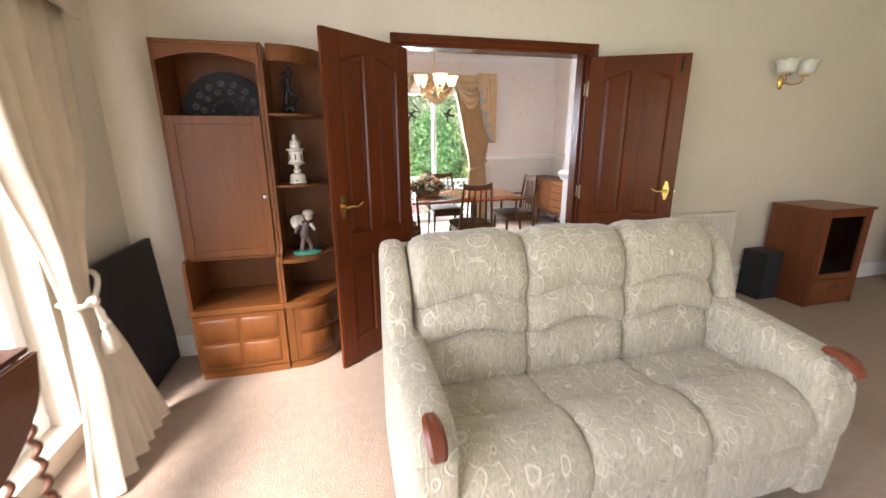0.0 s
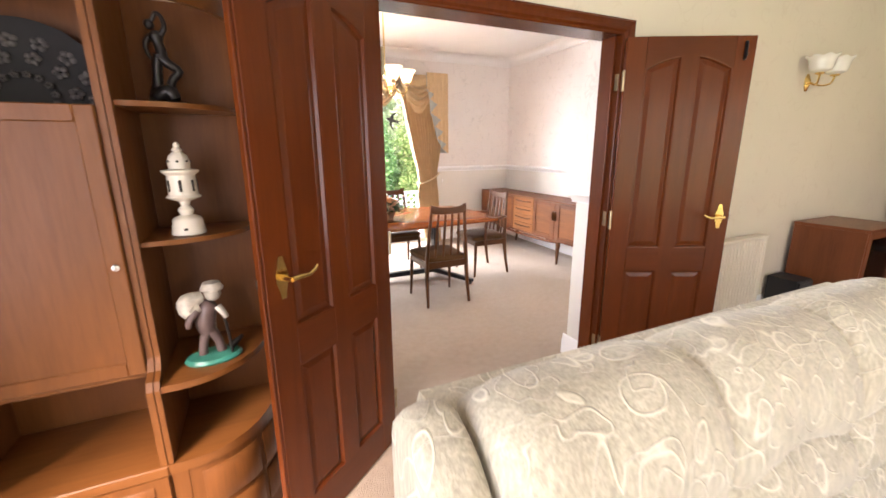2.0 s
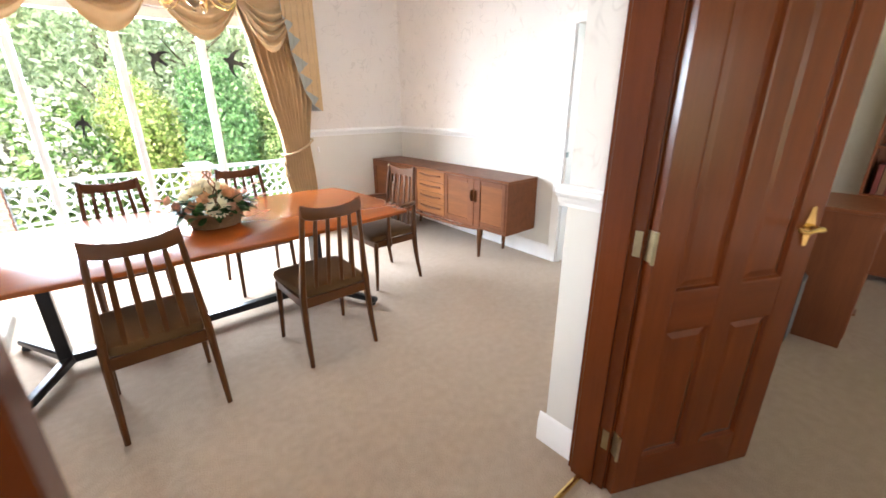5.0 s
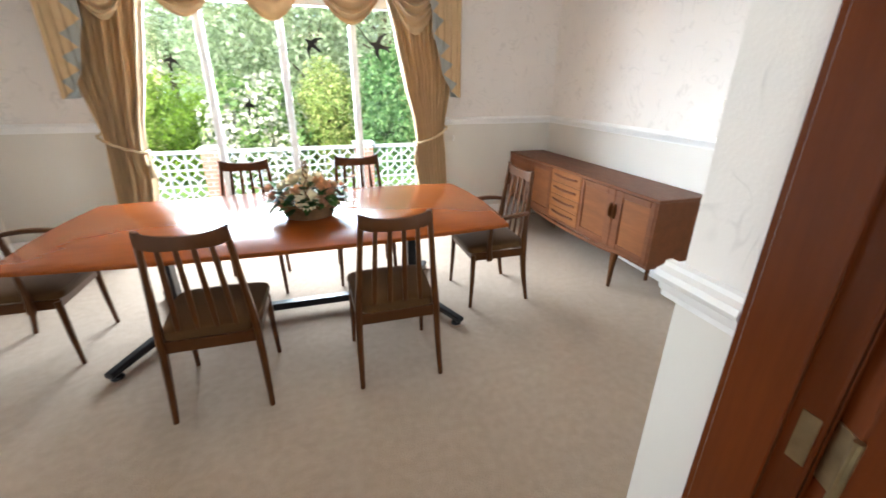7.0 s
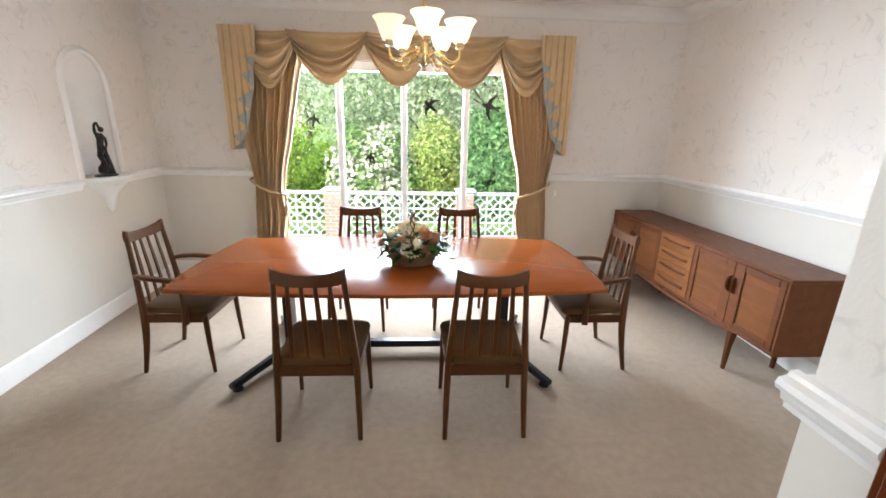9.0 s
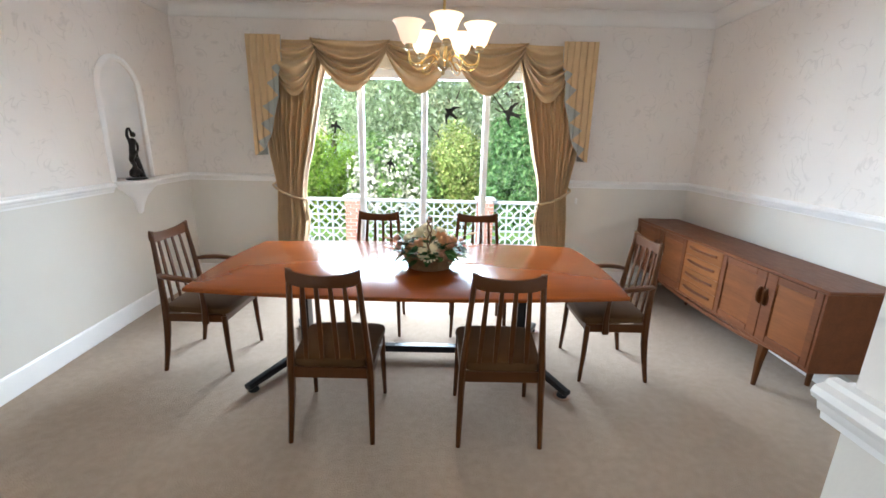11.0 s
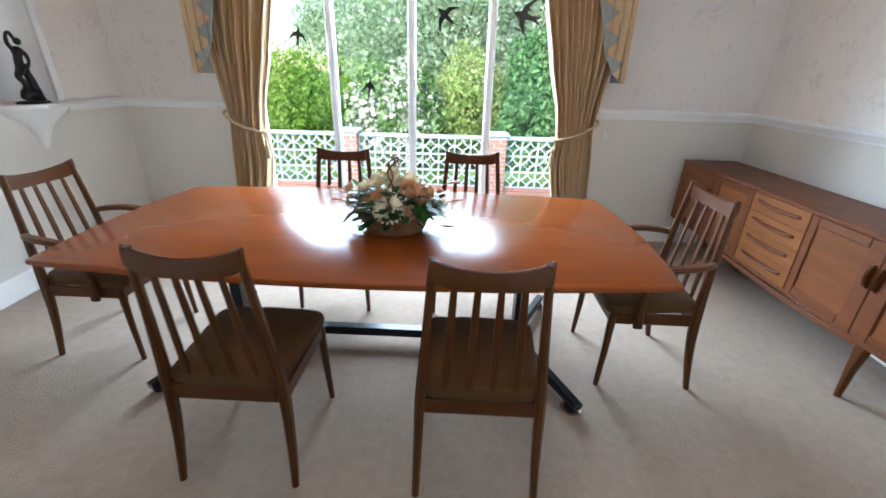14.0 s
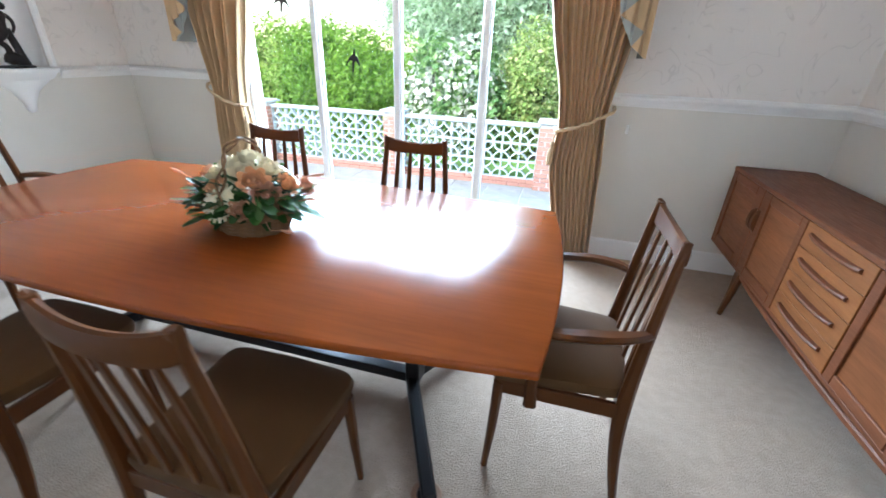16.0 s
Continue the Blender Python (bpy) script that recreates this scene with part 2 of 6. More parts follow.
M_TEAK_L = wood("light_teak", (0.25, 0.092, 0.027), "y", 0.40, 0.0, 0.5)
M_TEAK_P = wood("teak_panel", (0.185, 0.063, 0.020), "y", 0.38, 0.0, 0.6)
M_TABLE = wood("polished_table_top", (0.225, 0.053, 0.0085), "x", 0.22, 0.0, 0.42, 0.5, 0.006)
M_CHAIR = wood("dark_teak_chair", (0.082, 0.027, 0.0062), "z", 0.30, 0.0, 0.2, 1.0, 0.008)
M_UNIT = wood("golden_teak_unit", (0.150, 0.053, 0.0145), "z", 0.36, 0.0, 0.5)
M_UNIT_X = wood("golden_teak_edge", (0.175, 0.063, 0.017), "x", 0.34, 0.05, 0.5)
M_HIFI = wood("reddish_cabinet", (0.20, 0.062, 0.025), "z", 0.35, 0.2, 0.5)
M_OAK = wood("dark_stained_oak", (0.09, 0.035, 0.018), "y", 0.35, 0.2, 0.7)
M_KNOB = wood("sofa_handle_wood", (0.17, 0.04, 0.016), "y", 0.25, 0.5, 0.6)
M_BLACK = plain("black_steel", (0.012, 0.012, 0.014), 0.35, 0.4, 0.2)
M_BLACKM = plain("black_board", (0.013, 0.013, 0.016), 0.6, 0, 0.2)
M_BRONZE = plain("dark_bronze", (0.012, 0.010, 0.010), 0.32, 0.3, 0.3, 20)
M_BRASS = plain("polished_brass", (0.78, 0.56, 0.22), 0.18, 1.0, 0.1, 30, 0.02)
M_OLDBRASS = plain("antique_brass", (0.38, 0.31, 0.19), 0.3, 1.0, 0.15, 30, 0.02)
M_CHROME = plain("satin_steel", (0.6, 0.6, 0.6), 0.25, 1.0, 0.05)
M_SEAT = cloth("tan_velour", (0.082, 0.038, 0.012), 0.85, 0.05)
M_DRAPE = cloth("gold_beige_drape", (0.60, 0.43, 0.245), 0.6, 0.15, 0.12)
M_LINING = cloth("blue_grey_lining", (0.36, 0.39, 0.38), 0.8, 0.2)
M_CREAMC = cloth("cream_curtain", (0.66, 0.57, 0.45), 0.8, 0.3, 0.2)
M_CORD = cloth("curtain_cord", (0.50, 0.37, 0.22), 0.8, 0.2)
M_CREAMCORD = cloth("cream_cord", (0.74, 0.68, 0.58), 0.8, 0.2)
M_SOFA = sofa_cloth("sage_embroidered_chenille", (0.48, 0.43, 0.33), (0.80, 0.74, 0.60))
M_GLASS = glazing("window_glass")
M_SHADE = glowing("lit_opal_glass", (1.0, 0.70, 0.38), 0.9)
M_SHADE_DIM = glowing("dim_opal_glass", (1.0, 0.62, 0.40), 0.35)
M_OPAL = plain("frosted_glass", (0.78, 0.75, 0.70), 0.25, 0, 0.04)
M_CERAMIC = plain("white_ceramic", (0.64, 0.585, 0.50), 0.25, 0, 0.05)
M_HOLE_SHADE = plain("hole_shade", (0.02, 0.015, 0.012), 0.8)
M_WICKER = wood("wicker", (0.21, 0.12, 0.06), "x", 0.6, 0, 0.8, 3)

# ---- building helpers ----


def part(name, bm, mat, parent=None, label="", smooth=False, fix=True):
    """Links a bmesh as one mesh object, under a thing or a part where one is given."""
    if fix:
        bmesh.ops.recalc_face_normals(bm, faces=bm.faces)
    me = bpy.data.meshes.new(name)
    bm.to_mesh(me)
    bm.free()
    for m in (mat if isinstance(mat, (list, tuple)) else [mat]):
        me.materials.append(m)
    if smooth:
        for p in me.polygons:
            p.use_smooth = True
        me.set_sharp_from_angle(angle=radians(40))
    ob = new(name, me)
    if parent:
        ob.parent = parent
    if label:
        ob["label"] = label
    return ob


def thing(name, m, label, category, group="", kind=""):
    ob = new(name)
    ob.empty_display_size = 0.1
    ob.matrix_world = m
    return tagged(ob, label, category, group, kind)


def structure(name, bm, mat, label, category="", smooth=False):
    return tagged(part(name, bm, mat, None, "", smooth), label, category or name.split("_")[0], "", "structure")


def box(bm, a, b, bev=0.0, seg=1, slot=0):
    lo = [min(p, q) for p, q in zip(a, b)]
    hi = [max(p, q) for p, q in zip(a, b)]
    c = [(p + q) / 2 for p, q in zip(lo, hi)]
    d = [q - p for p, q in zip(lo, hi)]
    r = bmesh.ops.create_cube(bm, size=1, matrix=Matrix.Translation(c) @ Matrix.Diagonal((*d, 1)))
    for f in {f for v in r["verts"] for f in v.link_faces}:
        f.material_index = slot
    if bev:
        es = list({e for v in r["verts"] for e in v.link_edges})
        bmesh.ops.bevel(bm, geom=es, offset=bev, segments=seg, affect="EDGES", profile=0.5)


def loft(bm, rings, caps=True, closed=True, slot=0):
    """Skin over rings of equally many points."""
    vs = [[bm.verts.new(p) for p in r] for r in rings]
    n = len(vs[0])
    for a, b in zip(vs, vs[1:]):
        for i in range(n if closed else n - 1):
            j = (i + 1) % n
            bm.faces.new((a[i], a[j], b[j], b[i])).material_index = slot
    if caps and closed:
        bm.faces.new(vs[0][::-1]).material_index = slot
        bm.faces.new(vs[-1]).material_index = slot
    return vs


def tube(bm, pts, radii, seg=8, slot=0, caps=True):
    pts = [Vector(p) for p in pts]
    if isinstance(radii, (int, float)):
        radii = [radii] * len(pts)
    radii = [float(r) for r in radii]
    rings, side = [], None
    for i, p in enumerate(pts):
        t = (pts[min(i + 1, len(pts) - 1)] - pts[max(i - 1, 0)]).normalized()
        if side is None:
            side = t.orthogonal().normalized()
        side = (side - t * side.dot(t)).normalized()
        up = t.cross(side)
        rings.append([p + radii[i] * (math.cos(a) * side + math.sin(a) * up) for a in (2 * math.pi * k / seg for k in range(seg))])
    loft(bm, rings, caps, True, slot)


def bar(bm, pts, sizes, side=(1, 0, 0), cut=0.25):
    """A bar of rounded rectangular section along points; sizes are (width along side, depth)."""
    pts, side = [Vector(p) for p in pts], Vector(side).normalized()
    rings = []
    for i, p in enumerate(pts):
        w, d = sizes[i] if isinstance(sizes, list) else sizes
        t = (pts[min(i + 1, len(pts) - 1)] - pts[max(i - 1, 0)]).normalized()
        s = (side - t * side.dot(t)).normalized()
        u = t.cross(s)
        c = min(w, d) * cut
        w, d = w / 2, d / 2
        rings.append([p + s * x + u * y for x, y in ((w, -d + c), (w, d - c), (w - c, d), (-w + c, d), (-w, d - c), (-w, -d + c), (-w + c, -d), (w - c, -d))])
    loft(bm, rings)


def lathe(bm, profile, seg=20, centre=(0, 0, 0), slot=0, squash=(1, 1)):
    """Turned shape from (radius, height) rows."""
    c = Vector(centre)
    rings = [[c + Vector((r * math.cos(a) * squash[0], r * math.sin(a) * squash[1], z)) for a in (2 * math.pi * k / seg for k in range(seg))] for r, z in profile]
    loft(bm, rings, True, True, slot)


def prism(bm, outline, y0, y1, slot=0):
    """A flat outline in x and z, thick along y."""
    loft(bm, [[(x, y0, z) for x, z in outline], [(x, y1, z) for x, z in outline]], True, True, slot)


def spow(v, e):
    return math.copysign(abs(v) ** e, v)


def pillow(bm, centre, size, e1=0.5, e2=0.5, nu=28, nv=16, turn=None, warp=None, slot=0):
    """A stuffed cushion: a superellipsoid, turned and warped."""
    turn = turn or Matrix.Identity(3)
    c = Vector(centre)
    rings = []
    for j in range(nv + 1):
        v = -math.pi / 2 + math.pi * (j + 0.02 + 0.96 * 0) / nv if 0 < j < nv else (-1 if j == 0 else 1) * (math.pi / 2 - 0.04)
        ring = []
        for i in range(nu):
            u = 2 * math.pi * i / nu
            p = Vector((spow(math.cos(v), e1) * spow(math.cos(u), e2) * size[0] / 2, spow(math.cos(v), e1) * spow(math.sin(u), e2) * size[1] / 2, spow(math.sin(v), e1) * size[2] / 2))
            if warp:
                p = warp(p)
            ring.append(c + turn @ p)
        rings.append(ring)
    loft(bm, rings, True, True, slot)


def xf(m, bm):
    bmesh.ops.transform(bm, matrix=m, verts=bm.verts)
    return bm


def B():
    return bmesh.new()


def rect_with_holes(bm, u0, u1, z0, z1, holes, place, splits=(), slots=None):
    """Boxes that make up a wall with rectangular holes; place(u0, u1, z0, z1, slot) adds one."""
    us = sorted({u0, u1, *(h[0] for h in holes), *(h[1] for h in holes)})
    zs = sorted({z0, z1, *(h[2] for h in holes), *(h[3] for h in holes), *splits})
    for a, b in zip(us, us[1:]):
        for c, d in zip(zs, zs[1:]):
            if not any(h[0] <= a and b <= h[1] and h[2] <= c and d <= h[3] for h in holes):
                place(a, b, c, d)


# ---- plan ----
Y_L, Y_M, Y_D = 3.19, 3.33, 3.48          # lounge face, end of door lining, dining face of the dividing wall
OP0, OP1, OP_H = 0.445, 1.895, 2.045      # opening between the rooms
Y_W = 7.31                                # window wall of the dining room
H = 2.78                                  # ceilings
RAIL = 1.13


def x_left(y):
    return -1.49 + (Y_W - y) * 0.078


def x_right(y):
    return 3.885 - (Y_W - y) * 0.036


# floor and ceiling
bm = B()
box(bm, (-1.75, -2.6, -0.12), (6.1, 7.55, 0.0))
structure("floor", bm, M_CARPET, "beige short-pile fitted carpet, slightly trodden", "carpet")
bm = B()
box(bm, (-1.75, -2.6, H), (6.1, 7.62, H + 0.12))
structure("ceiling", bm, M_CEIL, "plain white painted ceiling", "ceiling")

# dividing wall: lounge side papered cream, dining side papered with sprigs
bm = B()
rect_with_holes(bm, -1.7, 6.0, 0, H, [(OP0, OP1, 0, OP_H)], lambda a, b, c, d: box(bm, (a, Y_L, c), (b, Y_M, d)))
structure("wall_middle_lounge", bm, M_LOUNGE, "cream embossed papered wall with double doorway", "wall")
bm = B()
rect_with_holes(bm, -1.7, 6.0, 0, H, [(OP0, OP1, 0, OP_H)], lambda a, b, c, d: box(bm, (a, Y_M + 0.001, c), (b, Y_D, d), 0, 1, 1 if d <= RAIL + 0.01 else 0), (RAIL,))
structure("wall_middle_dining", bm, [M_PAPER, M_LOWER], "sprigged wallpaper above plain cream dado, around the doorway", "wall")

# window wall
WX0, WX1, WZ0, WZ1 = -0.36, 2.40, 0.06, 2.24
bm = B()
rect_with_holes(bm, -1.8, 4.2, -0.12, H, [(WX0, WX1, WZ0, WZ1)], lambda a, b, c, d: box(bm, (a, Y_W, c), (b, Y_W + 0.28, d), 0, 1, 1 if d <= RAIL + 0.01 else 0), (RAIL,))
structure("wall_window", bm, [M_PAPER, M_LOWER], "sprigged wallpaper above plain cream dado, with wide window", "wall")


def slant_wall(bm, xf_, y0, y1, z0, z1, out, slot=0):
    r = [[(xf_(y), y, z) for y, z in ((y0, z0), (y1, z0), (y1, z1), (y0, z1))]]
    r.append([(x + out, y, z) for x, y, z in r[0]])
    loft(bm, r, True, True, slot)


# left dining wall with an arched niche cut through its lining
NY0, NY1, NZ0, NZ1 = 6.195, 6.655, 1.165, 2.105
bm = B()
for y0, y1, z0, z1 in ((Y_D, NY0, RAIL, H), (NY1, Y_W, RAIL, H), (NY0, NY1, RAIL, NZ0), (NY0, NY1, NZ1, H)):
    slant_wall(bm, x_left, y0, y1, z0, z1, -0.2, 0)
slant_wall(bm, x_left, Y_D, Y_W, 0, RAIL, -0.2, 1)
# spandrels that round off the niche's head
rad = (NY1 - NY0) / 2
cy, cz = (NY0 + NY1) / 2, NZ1 - rad
for sgn in (-1, 1):
    arc = [(cy + sgn * rad * math.cos(a), cz + rad * math.sin(a)) for a in (math.pi / 2 * k / 10 for k in range(11))]
    out = arc + [(cy, NZ1 + 0.001), (cy + sgn * rad, NZ1 + 0.001)]
    loft(bm, [[(x_left(y), y, z) for y, z in out], [(x_left(y) - 0.2, y, z) for y, z in out]], True, True, 0)
structure("wall_left", bm, [M_PAPER, M_LOWER], "sprigged wallpaper above plain cream dado, with arched niche", "wall")
# niche back: a shallow half round shell
bm = B()
rings = []
for k in range(13):
    a = math.pi * k / 12
    y = cy - rad * math.cos(a)
    dep = 0.02 + 0.15 * math.sin(a)
    top = cz + math.sqrt(max(0, rad * rad - (y - cy) ** 2)) + 0.004
    rings.append([(x_left(y) - dep, y, NZ0), (x_left(y) - dep, y, cz), (x_left(y) - dep * 0.8, y, (cz + top) / 2 + 0.02), (x_left(y) - 0.01, y, top)])
loft(bm, rings, False, False)
structure("niche", bm, M_WHITE, "white painted arched wall niche", "niche", True)
bm = B()
path = [(cy - rad, NZ0)] + [(cy - rad * math.cos(math.pi * k / 16), cz + rad * math.sin(math.pi * k / 16)) for k in range(17)] + [(cy + rad, NZ0)]
rings = []
for i, (y, z) in enumerate(path):
    d = Vector((y - cy, max(0, z - cz))).normalized() if z > cz else Vector((1 if y > cy else -1, 0))
    prof = [(-0.004, 0.0), (-0.004, 0.008), (0.012, 0.022), (0.03, 0.018), (0.045, 0.006), (0.045, 0.0)]
    rings.append([(x_left(y) + h + 0.002, y + d.x * o, z + d.y * o) for o, h in prof])
loft(bm, rings)
structure("trim_niche", bm, M_WHITE, "white moulded arch round the niche", "moulding", True)

# right dining wall, with a doorway at its near end
DY0, DY1, DH = 3.95, 4.74, 2.03
bm = B()
for y0, y1, z0, z1, s in ((Y_D, DY0, RAIL, H, 0), (DY1, Y_W, RAIL, H, 0), (DY0, DY1, DH, H, 0), (Y_D, DY0, 0, RAIL, 1), (DY1, Y_W, 0, RAIL, 1)):
    slant_wall(bm, x_right, y0, y1, z0, z1, 0.16, s)
structure("wall_right", bm, [M_PAPER, M_LOWER], "sprigged wallpaper above plain cream dado, with doorway", "wall")
# plain hall beyond it
M_HALL = plain("pale_blue_hall_paint", (0.58, 0.74, 0.80), 0.6, vary=0.03)
bm = B()
rect_with_holes(bm, Y_D, 5.6, 0, H, [(3.65, 4.95, 0.9, 2.1)], lambda a, b, c, d: box(bm, (5.0, a, c), (5.12, b, d)))
box(bm, (3.98, 5.6, 0), (5.12, 5.72, H))
structure("wall_hall", bm, M_HALL, "pale blue painted hall wall beyond the doorway", "wall")
bm = B()
for y0, y1 in ((DY0 - 0.07, DY0 + 0.012), (DY1 - 0.012, DY1 + 0.07)):
    slant_wall(bm, lambda y: x_right(y) - 0.018, y0, y1, 0, DH + 0.07, 0.016)
slant_wall(bm, lambda y: x_right(y) - 0.0185, DY0 - 0.07, DY1 + 0.07, DH, DH + 0.072, 0.016)
slant_wall(bm, lambda y: x_right(y) + 0.004, DY1 - 0.03, DY1 + 0.001, 0, DH, 0.15)
slant_wall(bm, lambda y: x_right(y) + 0.004, DY0 - 0.001, DY0 + 0.03, 0, DH, 0.15)
structure("trim_doorway", bm, M_WHITE, "white gloss door frame", "door frame")
bm = B()
box(bm, (x_right(DY1) - 0.012, DY1 - 0.027, 0.985), (x_right(DY1) + 0.03, DY1 - 0.031, 1.03), 0.001)
structure("trim_door_latch", bm, M_CHROME, "steel latch plate on the white door frame", "latch plate")

# lounge outer walls
LW = (-1.45, 2.40, 0.10, 2.14)
bm = B()
rect_with_holes(bm, -2.5, Y_L, 0, H, [LW], lambda a, b, c, d: box(bm, (-1.25, a, c), (-1.45, b, d)))
structure("wall_lounge_window", bm, M_LOUNGE, "cream embossed papered wall with wide window", "wall")
bm = B()
box(bm, (5.75, -2.5, 0), (5.95, Y_L, H))
structure("wall_lounge_right", bm, M_LOUNGE, "cream embossed papered wall behind the wall unit", "wall")
bm = B()
# the hole is added for the back fill lamp and stays unseen
rect_with_holes(bm, -1.45, 5.95, 0, H, [(0.9, 4.3, 0.5, 2.2)], lambda a, b, c, d: box(bm, (a, -2.6, c), (b, -2.5, d)))
structure("wall_lounge_back", bm, M_LOUNGE, "plain cream papered wall", "wall")


# mouldings swept along walls
def moulding(name, runs, profile, mat, label, category):
    """Runs are ((x0, y0), (x1, y1), (nx, ny)); profile rows are (out, height)."""
    bm = B()
    for p0, p1, nrm in runs:
        rings = [[(p[0] + nrm[0] * o, p[1] + nrm[1] * o, z) for o, z in profile] for p in (p0, p1)]
        loft(bm, rings)
    return structure(name, bm, mat, label, category, True)


def xl(y):
    return (x_left(y), y)


def xr(y):
    return (x_right(y), y)


dado = [(0.001, 1.082), (0.010, 1.083), (0.012, 1.096), (0.020, 1.102), (0.024, 1.118), (0.036, 1.126), (0.040, 1.136), (0.036, 1.147), (0.020, 1.152), (0.016, 1.160), (0.001, 1.162)]
base = [(0.001, 0.0), (0.018, 0.0), (0.018, 0.10), (0.012, 0.118), (0.012, 0.13), (0.006, 0.142), (0.001, 0.145)]
cove = [(0.001, H - 0.115), (0.012, H - 0.112), (0.014, H - 0.098)] + [(0.014 + 0.088 * (1 - math.cos(a)), H - 0.098 + 0.088 * math.sin(a)) for a in (math.pi / 2 * k / 6 for k in range(1, 7))] + [(0.118, H - 0.008), (0.118, H - 0.001), (0.001, H - 0.001)]
D_RUNS = [(xl(Y_D), xl(Y_W), (1, 0)), (xr(DY1 + 0.07), xr(Y_W), (-1, 0)), (xr(Y_D), xr(DY0 - 0.07), (-1, 0)), ((-1.3, Y_D), (OP0, Y_D), (0, 1)), ((OP1, Y_D), (3.8, Y_D), (0, 1)), ((OP0, Y_M + 0.004), (OP0, Y_D + 0.03), (1, 0)), ((OP1, Y_M + 0.004), (OP1, Y_D + 0.03), (-1, 0))]
niche_gap = [(xl(Y_D), xl(NY0 - 0.05), (1, 0)), (xl(NY1 + 0.05), xl(Y_W), (1, 0))]
win_runs = [((-1.49, Y_W), (WX0 - 0.08, Y_W), (0, -1)), ((WX1 + 0.08, Y_W), (3.885, Y_W), (0, -1))]
moulding("trim_dado", niche_gap + D_RUNS[1:] + win_runs, dado, M_WHITE, "white moulded dado rail", "dado rail")
moulding("baseboard", D_RUNS + [((-1.49, Y_W), (WX0 - 0.02, Y_W), (0, -1)), ((WX1 + 0.02, Y_W), (3.885, Y_W), (0, -1))], base, M_WHITE, "white moulded skirting board", "skirting board")
moulding("trim_cornice_dining", [(xl(Y_D), xl(Y_W), (1, 0)), (xr(Y_D), xr(Y_W), (-1, 0)), ((-1.49, Y_W), (3.885, Y_W), (0, -1)), ((-1.3, Y_D), (3.8, Y_D), (0, 1))], cove, M_CEIL, "white coved cornice", "cornice")
moulding("trim_cornice_lounge", [((-1.25, Y_L), (5.75, Y_L), (0, -1)), ((5.75, -2.5), (5.75, Y_L), (-1, 0)), ((-1.25, -2.5), (-1.25, Y_L), (1, 0))], cove, M_CEIL, "white coved cornice", "cornice")
moulding("baseboard_lounge", [((-1.25, Y_L), (OP0 - 0.03, Y_L), (0, -1)), ((OP1 + 0.03, Y_L), (5.75, Y_L), (0, -1)), ((-1.25, 2.42), (-1.25, Y_L), (1, 0)), ((5.75, -2.5), (5.75, Y_L), (-1, 0))], base, M_WHITE, "white moulded skirting board", "skirting board")

# mahogany lining and architrave of the double doorway
bm = B()
for s, x in ((1, OP0), (-1, OP1)):
    box(bm, (x, Y_L - 0.012, 0.0), (x + s * 0.042, Y_M, OP_H - 0.002), 0.003)
    box(bm, (x + s * 0.042, Y_L + 0.03, 0.0), (x + s * 0.056, Y_M - 0.02, OP_H - 0.04), 0.002)
box(bm, (OP0 + 0.042, Y_L - 0.012, OP_H - 0.042), (OP1 - 0.042, Y_M, OP_H), 0.003)
for x0, x1 in ((OP0 + 0.0415, OP0 + 0.0435), (OP1 - 0.0435, OP1 - 0.0415)):
    for z in (0.24, 1.02, 1.77):
        box(bm, (x0, Y_L - 0.006, z - 0.042), (x1, Y_L + 0.018, z + 0.042), 0.0, 1, 1)
structure("trim_door_lining", bm, [M_MAHOG, M_OLDBRASS], "dark mahogany door lining with stop", "door frame")
arch = [(0.0, 0.0), (0.0, 0.022), (0.012, 0.03), (0.022, 0.024), (0.034, 0.018), (0.05, 0.02), (0.06, 0.012), (0.066, 0.0)]


def architrave(bm, x0, x1, zt, y):
    for s, x in ((-1, x0), (1, x1)):
        loft(bm, [[(x + s * (0.066 - o), y - h, z + (o - 0.066) * 0 + (0.066 - o if z > 1 else 0)) for o, h in arch] for z in (0.0, zt)])
    loft(bm, [[(x - (0.066 - o) if x == x0 else x + (0.066 - o), y - h, zt + 0.066 - o) for o, h in arch] for x in (x0, x1)])


bm = B()
architrave(bm, OP0 + 0.035, OP1 - 0.035, OP_H - 0.035, Y_L - 0.001)
structure("trim_architrave", bm, M_MAHOG, "moulded dark mahogany architrave round the double doorway", "door frame")
bm = B()
tube(bm, [(OP0 + 0.05, Y_M - 0.06, 0.004), (OP1 - 0.05, Y_M - 0.06, 0.004)], 0.012, 8)
structure("trim_threshold", bm, M_BRASS, "brass carpet threshold strip", "threshold strip", True)

# dining window: frame, mullions, panes
win = tagged(new("window_1"), "wide white-framed window onto the garden", "window", "", "structure")
bm = B()
box(bm, (WX0, Y_W + 0.06, WZ1 - 0.09), (WX1, Y_W + 0.13, WZ1), 0.006)
box(bm, (WX0, Y_W + 0.06, WZ0), (WX1, Y_W + 0.13, WZ0 + 0.07), 0.006)
for x in (WX0, WX1 - 0.07):
    box(bm, (x, Y_W + 0.061, WZ0 + 0.07), (x + 0.07, Y_W + 0.129, WZ1 - 0.09), 0.006)
part("window_frame", bm, M_UPVC, win)
MULL = (0.352, 1.022, 1.677)
for x in MULL:
    bm = B()
    box(bm, (x - 0.024, Y_W + 0.055, WZ0 + 0.07), (x + 0.024, Y_W + 0.128, WZ1 - 0.09), 0.008, 2)
    box(bm, (x - 0.034, Y_W + 0.075, WZ0 + 0.07), (x + 0.034, Y_W + 0.115, WZ1 - 0.09), 0.004)
    part("mullion", bm, M_UPVC, win)
edges = [WX0 + 0.07, *MULL, WX1 - 0.07]
